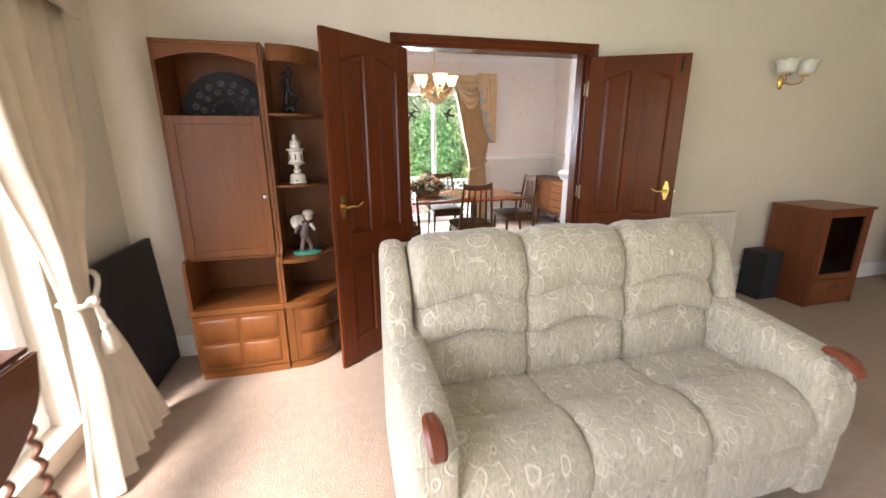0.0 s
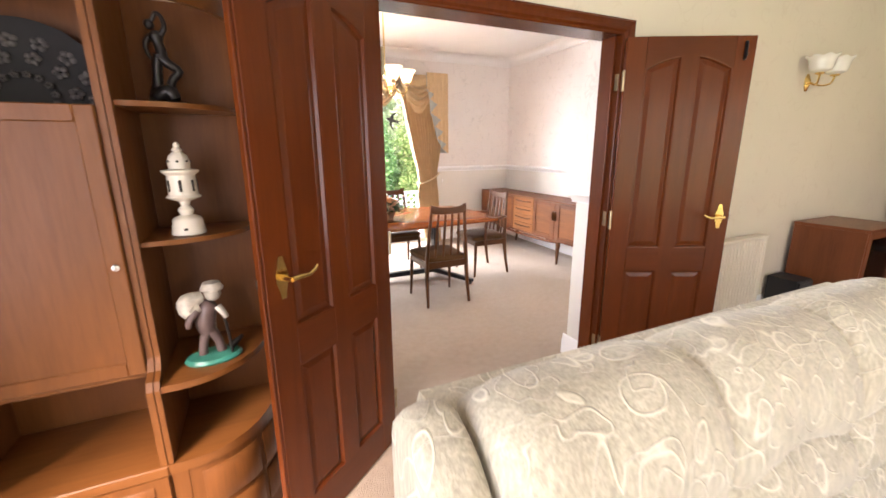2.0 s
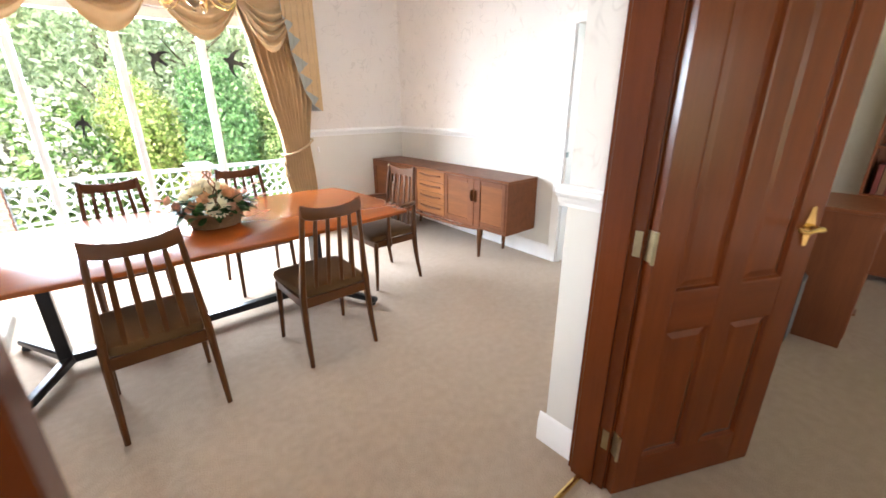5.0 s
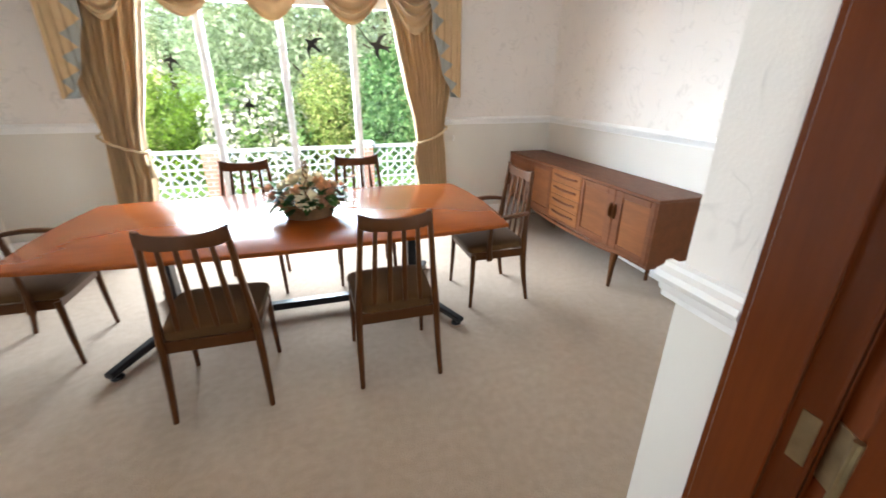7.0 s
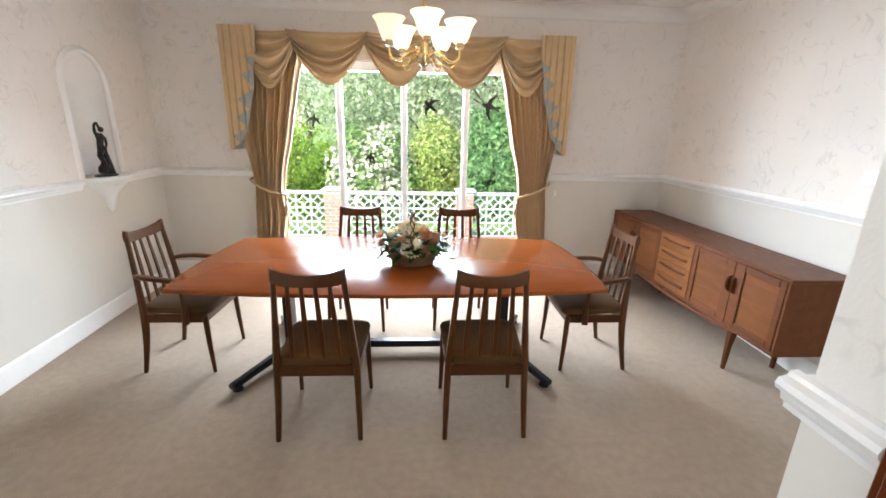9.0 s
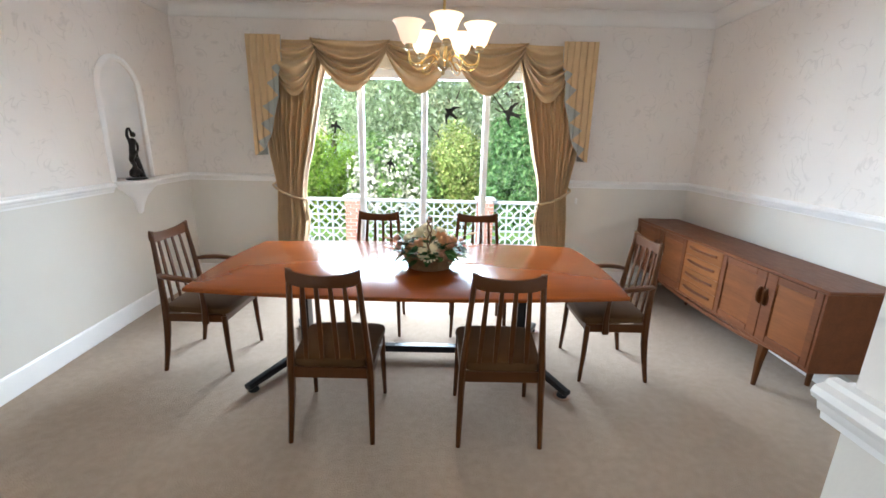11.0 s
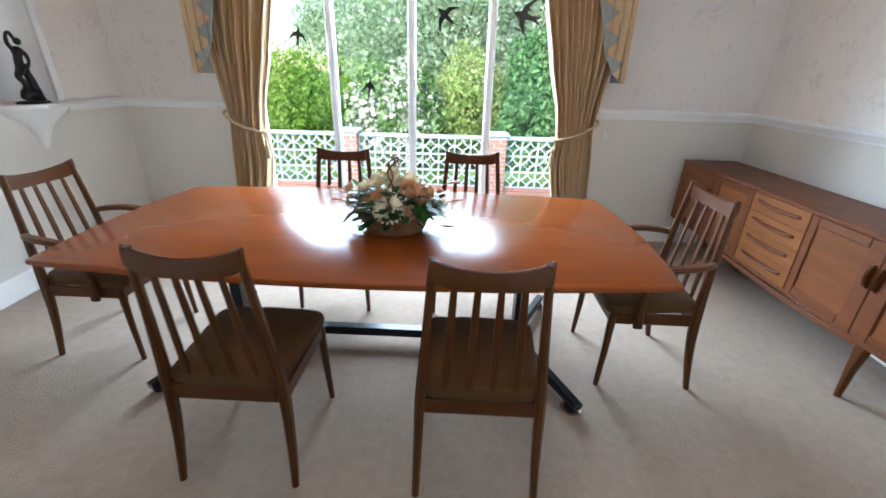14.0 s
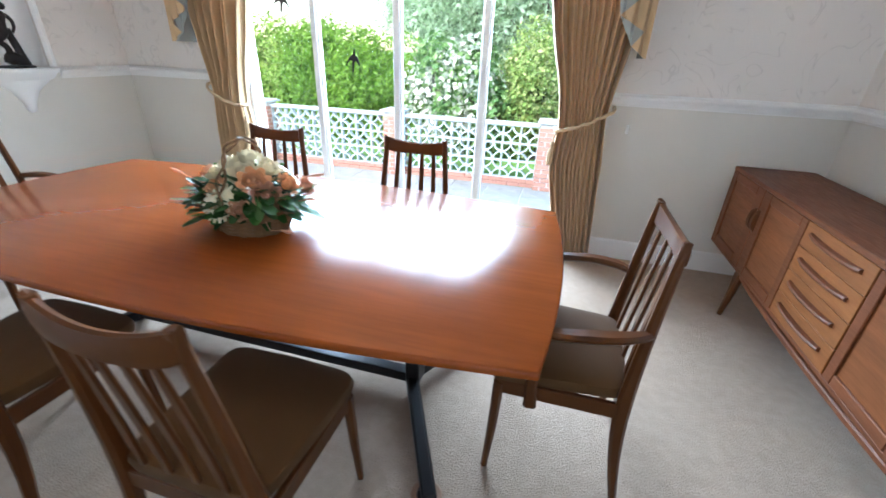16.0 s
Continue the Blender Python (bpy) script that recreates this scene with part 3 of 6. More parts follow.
for a, b in zip(edges, edges[1:]):
    bm = B()
    box(bm, (a + 0.03, Y_W + 0.09, WZ0 + 0.06), (b - 0.03, Y_W + 0.096, WZ1 - 0.08))
    g = part("pane", bm, M_GLASS, win)
    g.visible_shadow = False
bm = B()
box(bm, (WX0 + 0.002, Y_W + 0.002, WZ0 - 0.03), (WX1 - 0.002, Y_W + 0.058, WZ0 + 0.002), 0.003)
part("window_sill", bm, M_UPVC, win)

# lounge window
win2 = tagged(new("window_2"), "wide white-framed lounge window", "window", "", "structure")
bm = B()
for y in (-1.45, 2.33):
    box(bm, (-1.43, y, 0.17), (-1.37, y + 0.07, 2.05), 0.005)
box(bm, (-1.43, -1.45, 0.10), (-1.37, 2.40, 0.17), 0.005)
box(bm, (-1.43, -1.45, 2.05), (-1.37, 2.40, 2.14), 0.005)
part("window_frame", bm, M_UPVC, win2)
bm = B()
box(bm, (-1.405, -1.40, 0.15), (-1.400, 2.35, 2.07))
g = part("pane", bm, M_GLASS, win2)
g.visible_shadow = False


# ---- double doors ----
def arch_top(u, W):
    """Height of the panels' curved head over the leaf's width."""
    return 1.825 + 0.07 * (1 - ((u - W / 2) / (W / 2 - 0.1)) ** 2)


def door_leaf(name, m, label, flip):
    W, T, HT = 0.668, 0.040, 1.985
    d = tagged(new(name), label, "door", "double doors", "structure")
    d.matrix_world = m
    st, mu = 0.105, 0.085
    for x0, x1 in ((0, st), (W - st, W)):
        bm = B()
        box(bm, (x0, -T / 2, 0.012), (x1, T / 2, HT), 0.003)
        part("stile", bm, M_MAHOG, d)
    bm = B()
    box(bm, (W / 2 - mu / 2, -T / 2, 0.012 + 0.15), (W / 2 + mu / 2, T / 2, 1.90), 0.002)
    part("muntin", bm, M_MAHOG, d)
    for z0, z1, nm in ((0.012, 0.165, "bottom_rail"), (0.715, 0.855, "lock_rail")):
        bm = B()
        box(bm, (st, -T / 2 + 0.0005, z0), (W - st, T / 2 - 0.0005, z1), 0.002)
        part(nm, bm, M_MAHOG_X, d)
    bm = B()
    n = 20
    out = [(st, HT), (W - st, HT)] + [(W - st - (W - 2 * st) * k / n, arch_top(W - st - (W - 2 * st) * k / n, W)) for k in range(n + 1)]
    prism(bm, out[::-1], -T / 2 + 0.0005, T / 2 - 0.0005)
    part("top_rail", bm, M_MAHOG_X, d)
    for a, b in ((st, W / 2 - mu / 2), (W / 2 + mu / 2, W - st)):
        for lower in (True, False):
            def outline(ins):
                z0, x0, x1 = (0.165 if lower else 0.855) + ins, a + ins, b - ins
                if lower:
                    top = [(x1, 0.715 - ins), (x0, 0.715 - ins)]
                else:
                    top = [(x1 - (x1 - x0) * k / 8, arch_top(x1 - (x1 - x0) * k / 8, W) - ins) for k in range(9)]
                return [(x0, z0), (x1, z0)] + top
            bm = B()
            for s in (1, -1):
                ys = (0.0, 0.0195, 0.0185, 0.013, 0.0075, 0.0075, 0.0120, 0.0125)
                ins = (-0.002, -0.002, 0.006, 0.009, 0.012, 0.016, 0.036, 0.040)
                rings = [[(x, s * y, z) for x, z in outline(i)] for y, i in zip(ys, ins)]
                vs = loft(bm, rings[1:], False)
                bm.faces.new(vs[-1])
            part("panel", bm, M_MAHOG, d)
    # lever handle on both faces, lock edge
    for s in (1, -1):
        bm = B()
        hx, hz = W - 0.06, 1.04
        out = [(0.021 * math.cos(a) * (1 + 0.18 * math.cos(4 * a)), 0.072 * math.sin(a) * (1 + 0.06 * math.cos(6 * a))) for a in (2 * math.pi * k / 28 for k in range(28))]
        prism(bm, [(hx + x, hz + z) for x, z in out], s * T / 2, s * (T / 2 + 0.006))
        tube(bm, [(hx, s * (T / 2 + 0.004), hz), (hx, s * (T / 2 + 0.05), hz)], [0.011, 0.008], 12)
        tube(bm, [(hx, s * (T / 2 + 0.047), hz), (hx - 0.03, s * (T / 2 + 0.05), hz + 0.002), (hx - 0.07, s * (T / 2 + 0.048), hz - 0.004), (hx - 0.10, s * (T / 2 + 0.046), hz + 0.006), (hx - 0.112, s * (T / 2 + 0.046), hz + 0.018)], [0.010, 0.0085, 0.007, 0.007, 0.006], 10)
        part("door_handle", bm, M_BRASS, d, "polished brass lever handle", True)
    bm = B()
    box(bm, (W - 0.001, -0.012, 0.97), (W + 0.002, 0.012, 1.11), 0.0005)
    box(bm, (W, -0.008, 1.02), (W + 0.012, 0.008, 1.05), 0.002)
    part("latch", bm, M_CHROME, d, "steel latch in the door edge")
    for z in (0.24, 1.02, 1.77):
        bm = B()
        box(bm, (-0.0025, -T / 2 + 0.002, z - 0.05), (0.0005, T / 2 - 0.004, z + 0.05), 0.0004)
        tube(bm, [(-0.006, -flip * (T / 2 + 0.002), z - 0.052), (-0.006, -flip * (T / 2 + 0.002), z + 0.052)], 0.0065, 10)
        part("hinge", bm, M_OLDBRASS, d, "brass butt hinge")
    return d


def leaf_pose(hinge, free):
    a = math.degrees(math.atan2(free[1] - hinge[1], free[0] - hinge[0]))
    return pose(hinge[0], hinge[1], 0.0, 0, 0, a)


right_door = door_leaf("door_right", leaf_pose((1.858, 3.158), (2.463, 2.868)), "open four-panel mahogany door with arched upper panels", 1)
left_door = door_leaf("door_left", leaf_pose((0.505, 3.160), (0.014, 2.755)), "open four-panel mahogany door with arched upper panels", -1)
bm = B()
box(bm, (0.669, 0.001, 0.014), (0.682, 0.0195, 1.983), 0.003)
part("meeting_strip", bm, M_MAHOG, left_door, "rebated meeting edge")
bm = B()
box(bm, (0.605, -0.026, 1.865), (0.619, -0.0205, 1.96), 0.002)
tube(bm, [(0.6125, -0.032, 1.87), (0.6125, -0.032, 1.955)], 0.005, 8)
box(bm, (0.607, -0.042, 1.885), (0.618, -0.03, 1.90), 0.002)
part("bolt", bm, M_BRONZE, right_door, "small dark slide bolt")

# ---- dining chairs ----


def curve(pts, n=14):
    """A smooth curve through points."""
    p = [Vector(q) for q in pts]
    out = []
    for i in range(len(p) - 1):
        a, b, c, d = p[max(i - 1, 0)], p[i], p[i + 1], p[min(i + 2, len(p) - 1)]
        steps = max(2, n // (len(p) - 1))
        for k in range(steps):
            t = k / steps
            out.append(0.5 * ((2 * b) + (c - a) * t + (2 * a - 5 * b + 4 * c - d) * t * t + (3 * b - a - 3 * c + d) * t ** 3))
    return out + [p[-1]]


def back_y(z):
    """How far back the rear frame stands at a height."""
    if z < 0.42:
        return -0.228 + 0.05 * math.sin(math.pi / 2 * z / 0.42)
    return -0.178 - 0.045 * ((z - 0.42) / 0.53) ** 1.25


def back_x(z):
    return 0.212 - 0.012 * z / 0.42 if z < 0.42 else 0.200 - 0.042 * (z - 0.42) / 0.53


def dining_chair(name, m, label, arms, group):
    ch = thing(name, m, label, "chair", group)
    w = 0.232 if arms else 0.222
    dx = 0.012 if arms else 0.0
    for s in (-1, 1):
        bm = B()
        zs = [0, 0.08, 0.18, 0.28, 0.36, 0.44, 0.52, 0.62, 0.72, 0.82, 0.90, 0.945]
        ss = [(0.024, 0.026), (0.027, 0.030), (0.030, 0.036), (0.032, 0.042), (0.034, 0.046), (0.034, 0.046), (0.032, 0.040), (0.029, 0.035), (0.027, 0.031), (0.026, 0.028), (0.026, 0.026), (0.026, 0.024)]
        bar(bm, [(s * (back_x(z) + dx), back_y(z), z) for z in zs], ss, (1, 0, 0), 0.3)
        part("back_leg", bm, M_CHAIR, ch, "", True)
        bm = B()
        bar(bm, [(s * (w - 0.006), 0.218, 0), (s * (w - 0.012), 0.206, 0.2), (s * (w - 0.018), 0.200, 0.40)], [(0.022, 0.022), (0.029, 0.030), (0.034, 0.036)], (1, 0, 0), 0.3)
        part("front_leg", bm, M_CHAIR, ch, "", True)
        bm = B()
        bar(bm, [(s * (back_x(0.38) + dx), back_y(0.38), 0.385), (s * (w - 0.018), 0.20, 0.385)], (0.020, 0.055), (1, 0, 0.0), 0.15)
        part("side_rail", bm, M_CHAIR, ch)
    for y, z, hw, nm, hh in ((0.20, 0.385, w - 0.018, "front_rail", 0.055), (back_y(0.38), 0.385, 0.2 + dx, "back_rail", 0.06)):
        bm = B()
        bar(bm, [(-hw, y, z), (hw, y, z)], (hh, 0.02), (0, 0, 1), 0.15)
        part(nm, bm, M_CHAIR, ch)
    # crest: dips in the middle and bows backward
    bm = B()
    rings = []
    hw = back_x(0.93) + dx + 0.013
    for k in range(17):
        u = -1 + 2 * k / 16
        x, q = u * hw, 1 - u * u
        top, bot = 0.952 - 0.030 * q ** 0.8, 0.862 - 0.002 * q + 0.02 * (abs(u) ** 6)
        y = back_y(0.92) - 0.022 * q
        rings.append([(x, y - 0.011, bot + 0.004), (x, y - 0.013, (top + bot) / 2), (x, y - 0.008, top - 0.003), (x, y, top), (x, y + 0.009, top - 0.004), (x, y + 0.011, (top + bot) / 2), (x, y + 0.010, bot + 0.003), (x, y, bot)])
    loft(bm, rings)
    part("crest_rail", bm, M_CHAIR, ch, "", True)
    for k in range(4):
        u = -0.6 + 0.4 * k
        bm = B()
        q = 1 - u * u
        zs = [0.405, 0.5, 0.6, 0.7, 0.8, 0.868]
        bar(bm, [(u * (back_x(z) + dx), back_y(z) - 0.020 * q * (z - 0.4) / 0.46, z) for z in zs], [(0.017, 0.011), (0.022, 0.011), (0.025, 0.011), (0.025, 0.011), (0.022, 0.011), (0.019, 0.011)], (1, 0, 0), 0.25)
        part("back_slat", bm, M_CHAIR, ch, "", True)

    def shape(p):
        f = (p.y + 0.21) / 0.42
        crown = 0.012 * (1 - (p.x / 0.24) ** 2) if p.z > 0 else 0
        return Vector((p.x * (0.87 + 0.15 * f), p.y, p.z + crown))
    bm = B()
    pillow(bm, (0, 0.026, 0.438), (0.475 if arms else 0.455, 0.435, 0.062), 0.45, 0.22, 40, 10, None, shape)
    part("seat", bm, M_SEAT, ch, "tan velour seat pad", True)
    if arms:
        for s in (-1, 1):
            bm = B()
            zb = 0.665
            pts = curve([(s * (back_x(zb) + dx), back_y(zb) - 0.004, zb), (s * 0.228, back_y(zb) + 0.05, zb + 0.004), (s * 0.252, -0.06, zb + 0.002), (s * 0.258, 0.07, zb - 0.012), (s * 0.246, 0.16, zb - 0.016)], 20)
            n = len(pts)
            bar(bm, pts, [(0.028 + 0.022 * math.sin(math.pi * min(1, i / n * 1.1)), 0.026) for i in range(n)], (1, 0, 0), 0.35)
            part("armrest", bm, M_CHAIR, ch, "", True)
            bm = B()
            bar(bm, [(s * 0.250, 0.095, 0.36), (s * 0.249, 0.10, 0.45), (s * 0.249, 0.095, 0.56), (s * 0.252, 0.088, 0.648)], [(0.026, 0.042), (0.024, 0.036), (0.022, 0.027), (0.026, 0.03)], (1, 0, 0), 0.3)
            part("arm_support", bm, M_CHAIR, ch, "", True)
    return ch


G = "dining chairs round the table"
chair = dining_chair("dining_chair", pose(0.680, 4.918, 0), "dark teak slat-back dining chair with tan seat, pulled to the table", False, G)
copy_thing(chair, pose(1.548, 4.908, 0, 0, 0, 0))
copy_thing(chair, pose(0.690, 6.115, 0, 0, 0, 180))
copy_thing(chair, pose(1.535, 6.122, 0, 0, 0, 180))
carver = dining_chair("dining_armchair", pose(-0.378, 5.565, 0, 0, 0, -90), "dark teak slat-back carver chair with tan seat at table end", True, G)
copy_thing(carver, pose(2.388, 5.534, 0, 0, 0, 90))

# ---- table ----
tb = thing("dining_table", pose(1.04, 5.59, 0), "long boat-shaped polished teak table on black steel base", "dining table", "")


def boat(ins, z):
    L, Wd = 1.255 - ins, 0.555 - ins
    pts = []
    for k in range(20):
        u = -1 + 2 * k / 20
        pts.append((u * L, -Wd - 0.085 * (1 - u * u), z))
    for k in range(10):
        u = -1 + 2 * k / 10
        pts.append((L + 0.045 * (1 - u * u), u * Wd, z))
    return pts + [(-x, -y, z) for x, y, z in pts]


bm = B()
loft(bm, [boat(0.012, 0.684), boat(0.002, 0.688), boat(0.0, 0.697), boat(0.0, 0.705), boat(0.003, 0.710), boat(0.007, 0.712)])
part("tabletop", bm, M_TABLE, tb, "polished reddish teak top with bowed edges", True)
for s in (-1, 1):
    bm = B()
    box(bm, (s * 0.765 - 0.03, -0.05, 0.06), (s * 0.765 + 0.03, 0.05, 0.672), 0.004)
    part("upright", bm, M_BLACK, tb)
    bm = B()
    box(bm, (s * 0.765 - 0.04, -0.40, 0.660), (s * 0.765 + 0.04, 0.40, 0.6835), 0.003)
    part("bearer", bm, M_BLACK, tb)
    for q in (-1, 1):
        bm = B()
        bar(bm, [(s * 0.755, q * 0.02, 0.07), (s * 0.985, q * 0.49, 0.043)], [(0.055, 0.06), (0.05, 0.035)], (1, -0.48 * s * q, 0), 0.2)
        part("foot_bar", bm, M_BLACK, tb)
        bm = B()
        lathe(bm, [(0.030, 0.0), (0.034, 0.006), (0.03, 0.02), (0.012, 0.03)], 16, (s * 0.965, q * 0.455, 0.0))
        part("glide", bm, M_BLACK, tb, "round black glide foot", True)
for q in (-1, 1):
    bm = B()
    lathe(bm, [(0.052, 0.0), (0.054, 0.004), (0.048, 0.007), (0.036, 0.003)], 24)
    cc = part("castor_cup", bm, plain("tan_plastic", (0.34, 0.20, 0.13), 0.45), None, "", True)
    cc.matrix_world = pose(2.005, 5.59 + q * 0.455, 0.0)
    tagged(cc, "round tan plastic castor cup under the table foot", "castor cup", "castor cups")
bm = B()
box(bm, (-0.745, -0.028, 0.045), (0.745, 0.028, 0.095), 0.004)
part("stretcher", bm, M_BLACK, tb)

# ---- sideboard ----
sb = thing("sideboard", pose(3.344, 4.975, 0), "long teak sideboard with drawers and sculpted wood handles", "sideboard")
SL, SD, SZ0, SZ1 = 2.225, 0.425, 0.285, 0.787
bm = B()
box(bm, (0.0, -0.004, SZ1 - 0.022), (SD, SL + 0.004, SZ1), 0.004)
part("top", bm, M_TEAK, sb)
for y in (0.0, SL - 0.02):
    bm = B()
    box(bm, (0.002, y, SZ0), (SD - 0.002, y + 0.02, SZ1 - 0.022), 0.003)
    part("side_panel", bm, M_TEAK, sb)
bm = B()
box(bm, (0.004, 0.02, SZ0), (SD - 0.004, SL - 0.02, SZ0 + 0.02), 0.002)
part("bottom_panel", bm, M_TEAK, sb)
bm = B()
box(bm, (SD - 0.012, 0.02, SZ0 + 0.02), (SD - 0.004, SL - 0.02, SZ1 - 0.022))
box(bm, (0.03, 0.845, SZ0 + 0.02), (SD - 0.012, 0.86, SZ1 - 0.022))
box(bm, (0.03, 1.31, SZ0 + 0.02), (SD - 0.012, 1.325, SZ1 - 0.022))
part("body", bm, M_TEAK, sb)


def cabinet_door(y0, y1, hinge_near):
    d = B()
    z0, z1, f = SZ0 + 0.022, SZ1 - 0.024, 0.048
    wide = 0.085
    a, b = (f, wide) if hinge_near else (wide, f)
    for q0, q1, r0, r1 in ((y0, y0 + a, z0, z1), (y1 - b, y1, z0, z1), (y0 + a, y1 - b, z0, z0 + f), (y0 + a, y1 - b, z1 - f, z1)):
        box(d, (0.0, q0 + 0.001, r0), (0.02, q1 - 0.001, r1), 0.003)
    ob = part("door", d, M_TEAK, sb)
    p = B()
    box(p, (0.010, y0 + a - 0.002, z0 + f - 0.002), (0.018, y1 - b + 0.002, z1 - f + 0.002))
    part("panel", p, M_TEAK_P, ob)
    hy = (y1 - 0.022) if hinge_near else (y0 + 0.022)
    h = B()
    zc = 0.60
    rings = []
    for k in range(11):
        u = -1 + 2 * k / 10
        q = 1 - u * u
        rings.append([(-0.020 * q ** 0.5 - 0.002, hy - 0.006, zc + u * 0.06), (-0.026 * q ** 0.5 - 0.002, hy + 0.004, zc + u * 0.06), (0.004, hy + 0.012 + 0.004 * q, zc + u * 0.06), (0.004, hy - 0.012, zc + u * 0.06)])
    loft(h, rings)
    part("handle", h, M_CHAIR, ob, "dark sculpted wooden grip", True)


cabinet_door(0.022, 0.421, True)
cabinet_door(0.423, 0.850, False)
cabinet_door(1.318, 1.760, True)
cabinet_door(1.762, SL - 0.022, False)
for k in range(4):
    z0 = SZ0 + 0.022 + k * 0.1145
    bm = B()
    box(bm, (0.0, 0.856, z0 + 0.001), (0.02, 1.312, z0 + 0.1135), 0.0025)
    dr = part("drawer", bm, M_TEAK_L, sb)
    bm = B()
    rings = []
    for i in range(15):
        u = -1 + 2 * i / 14
        q = (1 - u ** 4)
        y, zc = 1.085 + u * 0.17, z0 + 0.070 - 0.008 * (1 - u * u)
        rings.append([(0.004, y, zc - 0.011), (-0.010 - 0.012 * q, y, zc - 0.009), (-0.014 - 0.014 * q, y, zc), (-0.010 - 0.012 * q, y, zc + 0.007), (0.004, y, zc + 0.009)])
    loft(bm, rings)
    part("handle", bm, M_TEAK, dr, "sculpted wooden pull", True)
for y, sy in ((0.345, -1), (SL - 0.50, 1)):
    for x in (0.0, SD - 0.06):
        bm = B()
        bar(bm, [(x - 0.012 + 0.01, y + sy * 0.012, 0.0), (x + 0.012, y, 0.16), (x + 0.02, y, SZ0)], [(0.026, 0.028), (0.036, 0.046), (0.042, 0.07)], (1, 0, 0), 0.3)
        part("leg", bm, M_CHAIR, sb, "", True)
for x in (0.02, SD - 0.04):
    bm = B()
    pts = [(x, 0.345 + (SL - 0.845) * k / 16, SZ0 - 0.022 - 0.035 * math.sin(math.pi * k / 16) ** 0.6 + 0.022) for k in range(17)]
    bar(bm, pts, (0.026, 0.03), (1, 0, 0), 0.25)
    part("runner", bm, M_TEAK, sb, "", True)

# ---- dining curtains, swags and tails ----
MIDX = 1.015


def ease(rows, z):
    """Smooth interpolation in rows of (height, value), highest first."""
    for (za, a), (zb, b) in zip(rows, rows[1:]):
        if z >= zb:
            t = max(0.0, min(1.0, (za - z) / (za - zb)))
            t = 0.75 * t + 0.25 * t * t * (3 - 2 * t)
            return a + (b - a) * t
    return rows[-1][1]


def drape_sheet(bm, inner, outer, y_of, ztop, zbot, folds, amp, nu=120, nv=36, back=0.014, phase=0.0):
    """A pleated hanging with a front and a back face."""
    rings = []
    for j in range(nv + 1):
        z = ztop + (zbot - ztop) * j / nv
        front, rear = [], []
        a, b = inner(z), outer(z)
        for i in range(nu + 1):
            u = i / nu
            w = u + 0.025 * math.sin(9 * u + phase) + 0.006 * math.sin(3 * z + 20 * u)
            f = math.sin(2 * math.pi * folds * w + phase) + 0.35 * math.sin(2 * math.pi * folds * 0.5 * w + 1.3 + 0.5 * z)
            k = amp(z) * (0.7 + 0.3 * math.sin(5.1 * u + phase))
            x = a + (b - a) * u
            y = y_of(u, z) + k * f
            front.append((x, y, z))
            rear.append((x, y + back, z))
        rings.append(front + rear[::-1])
    loft(bm, rings)


def tassel(bm, p, length=0.13, r=0.02):
    lathe(bm, [(0.006, 0), (0.013, -0.008), (0.015, -0.02), (0.009, -0.034), (0.013, -0.042), (r, -0.075), (r * 1.15, -length), (0.004, -length - 0.002)], 14, p)


def dining_curtain(side):
    def X(v):
        return MIDX + side * v
    ct = thing("curtain", Matrix.Identity(4), "floor-length gold-beige pleated curtain, tied back with cord", "curtain", "dining window curtains")
    inner = lambda z: X(ease([(2.35, 0.93), (1.9, 1.03), (1.5, 1.11), (1.15, 1.20), (0.96, 1.225), (0.7, 1.20), (0.3, 1.27), (0.0, 1.33)], z))
    outer = lambda z: X(ease([(2.35, 1.60), (1.6, 1.60), (1.02, 1.515), (0.7, 1.545), (0.0, 1.58)], z))
    bm = B()
    drape_sheet(bm, inner, outer, lambda u, z: 7.185 - 0.035 * math.sin(math.pi * u) * (1 if z < 1.1 else 0.4), 2.36, 0.012, 11, lambda z: ease([(2.3, 0.056), (1.5, 0.060), (0.97, 0.042), (0.5, 0.052), (0.0, 0.058)], z), 200, 40, phase=1.0 + side)
    part("drape", bm, M_DRAPE, ct, "gold-beige pleated fabric", True)
    bm = B()
    pts = curve([(X(1.56), 7.285, 1.075), (X(1.55), 7.16, 1.06), (X(1.47), 7.095, 1.02), (X(1.36), 7.085, 0.965), (X(1.23), 7.115, 0.925), (X(1.205), 7.20, 0.93)], 30)
    tube(bm, [p + Vector((0, 0, 0.004 * math.sin(i * 1.6))) for i, p in enumerate(pts)], 0.011, 8)
    tb_ = part("tieback", bm, M_CORD, ct, "twisted cord tieback", True)
    bm = B()
    tube(bm, [(X(1.225), 7.14, 0.925), (X(1.21), 7.13, 0.88), (X(1.205), 7.13, 0.84)], 0.006, 6)
    tassel(bm, (X(1.205), 7.13, 0.85), 0.15, 0.022)
    part("tassel", bm, M_CORD, tb_, "cord tassel", True)
    return ct


dining_curtain(-1)
dining_curtain(1)

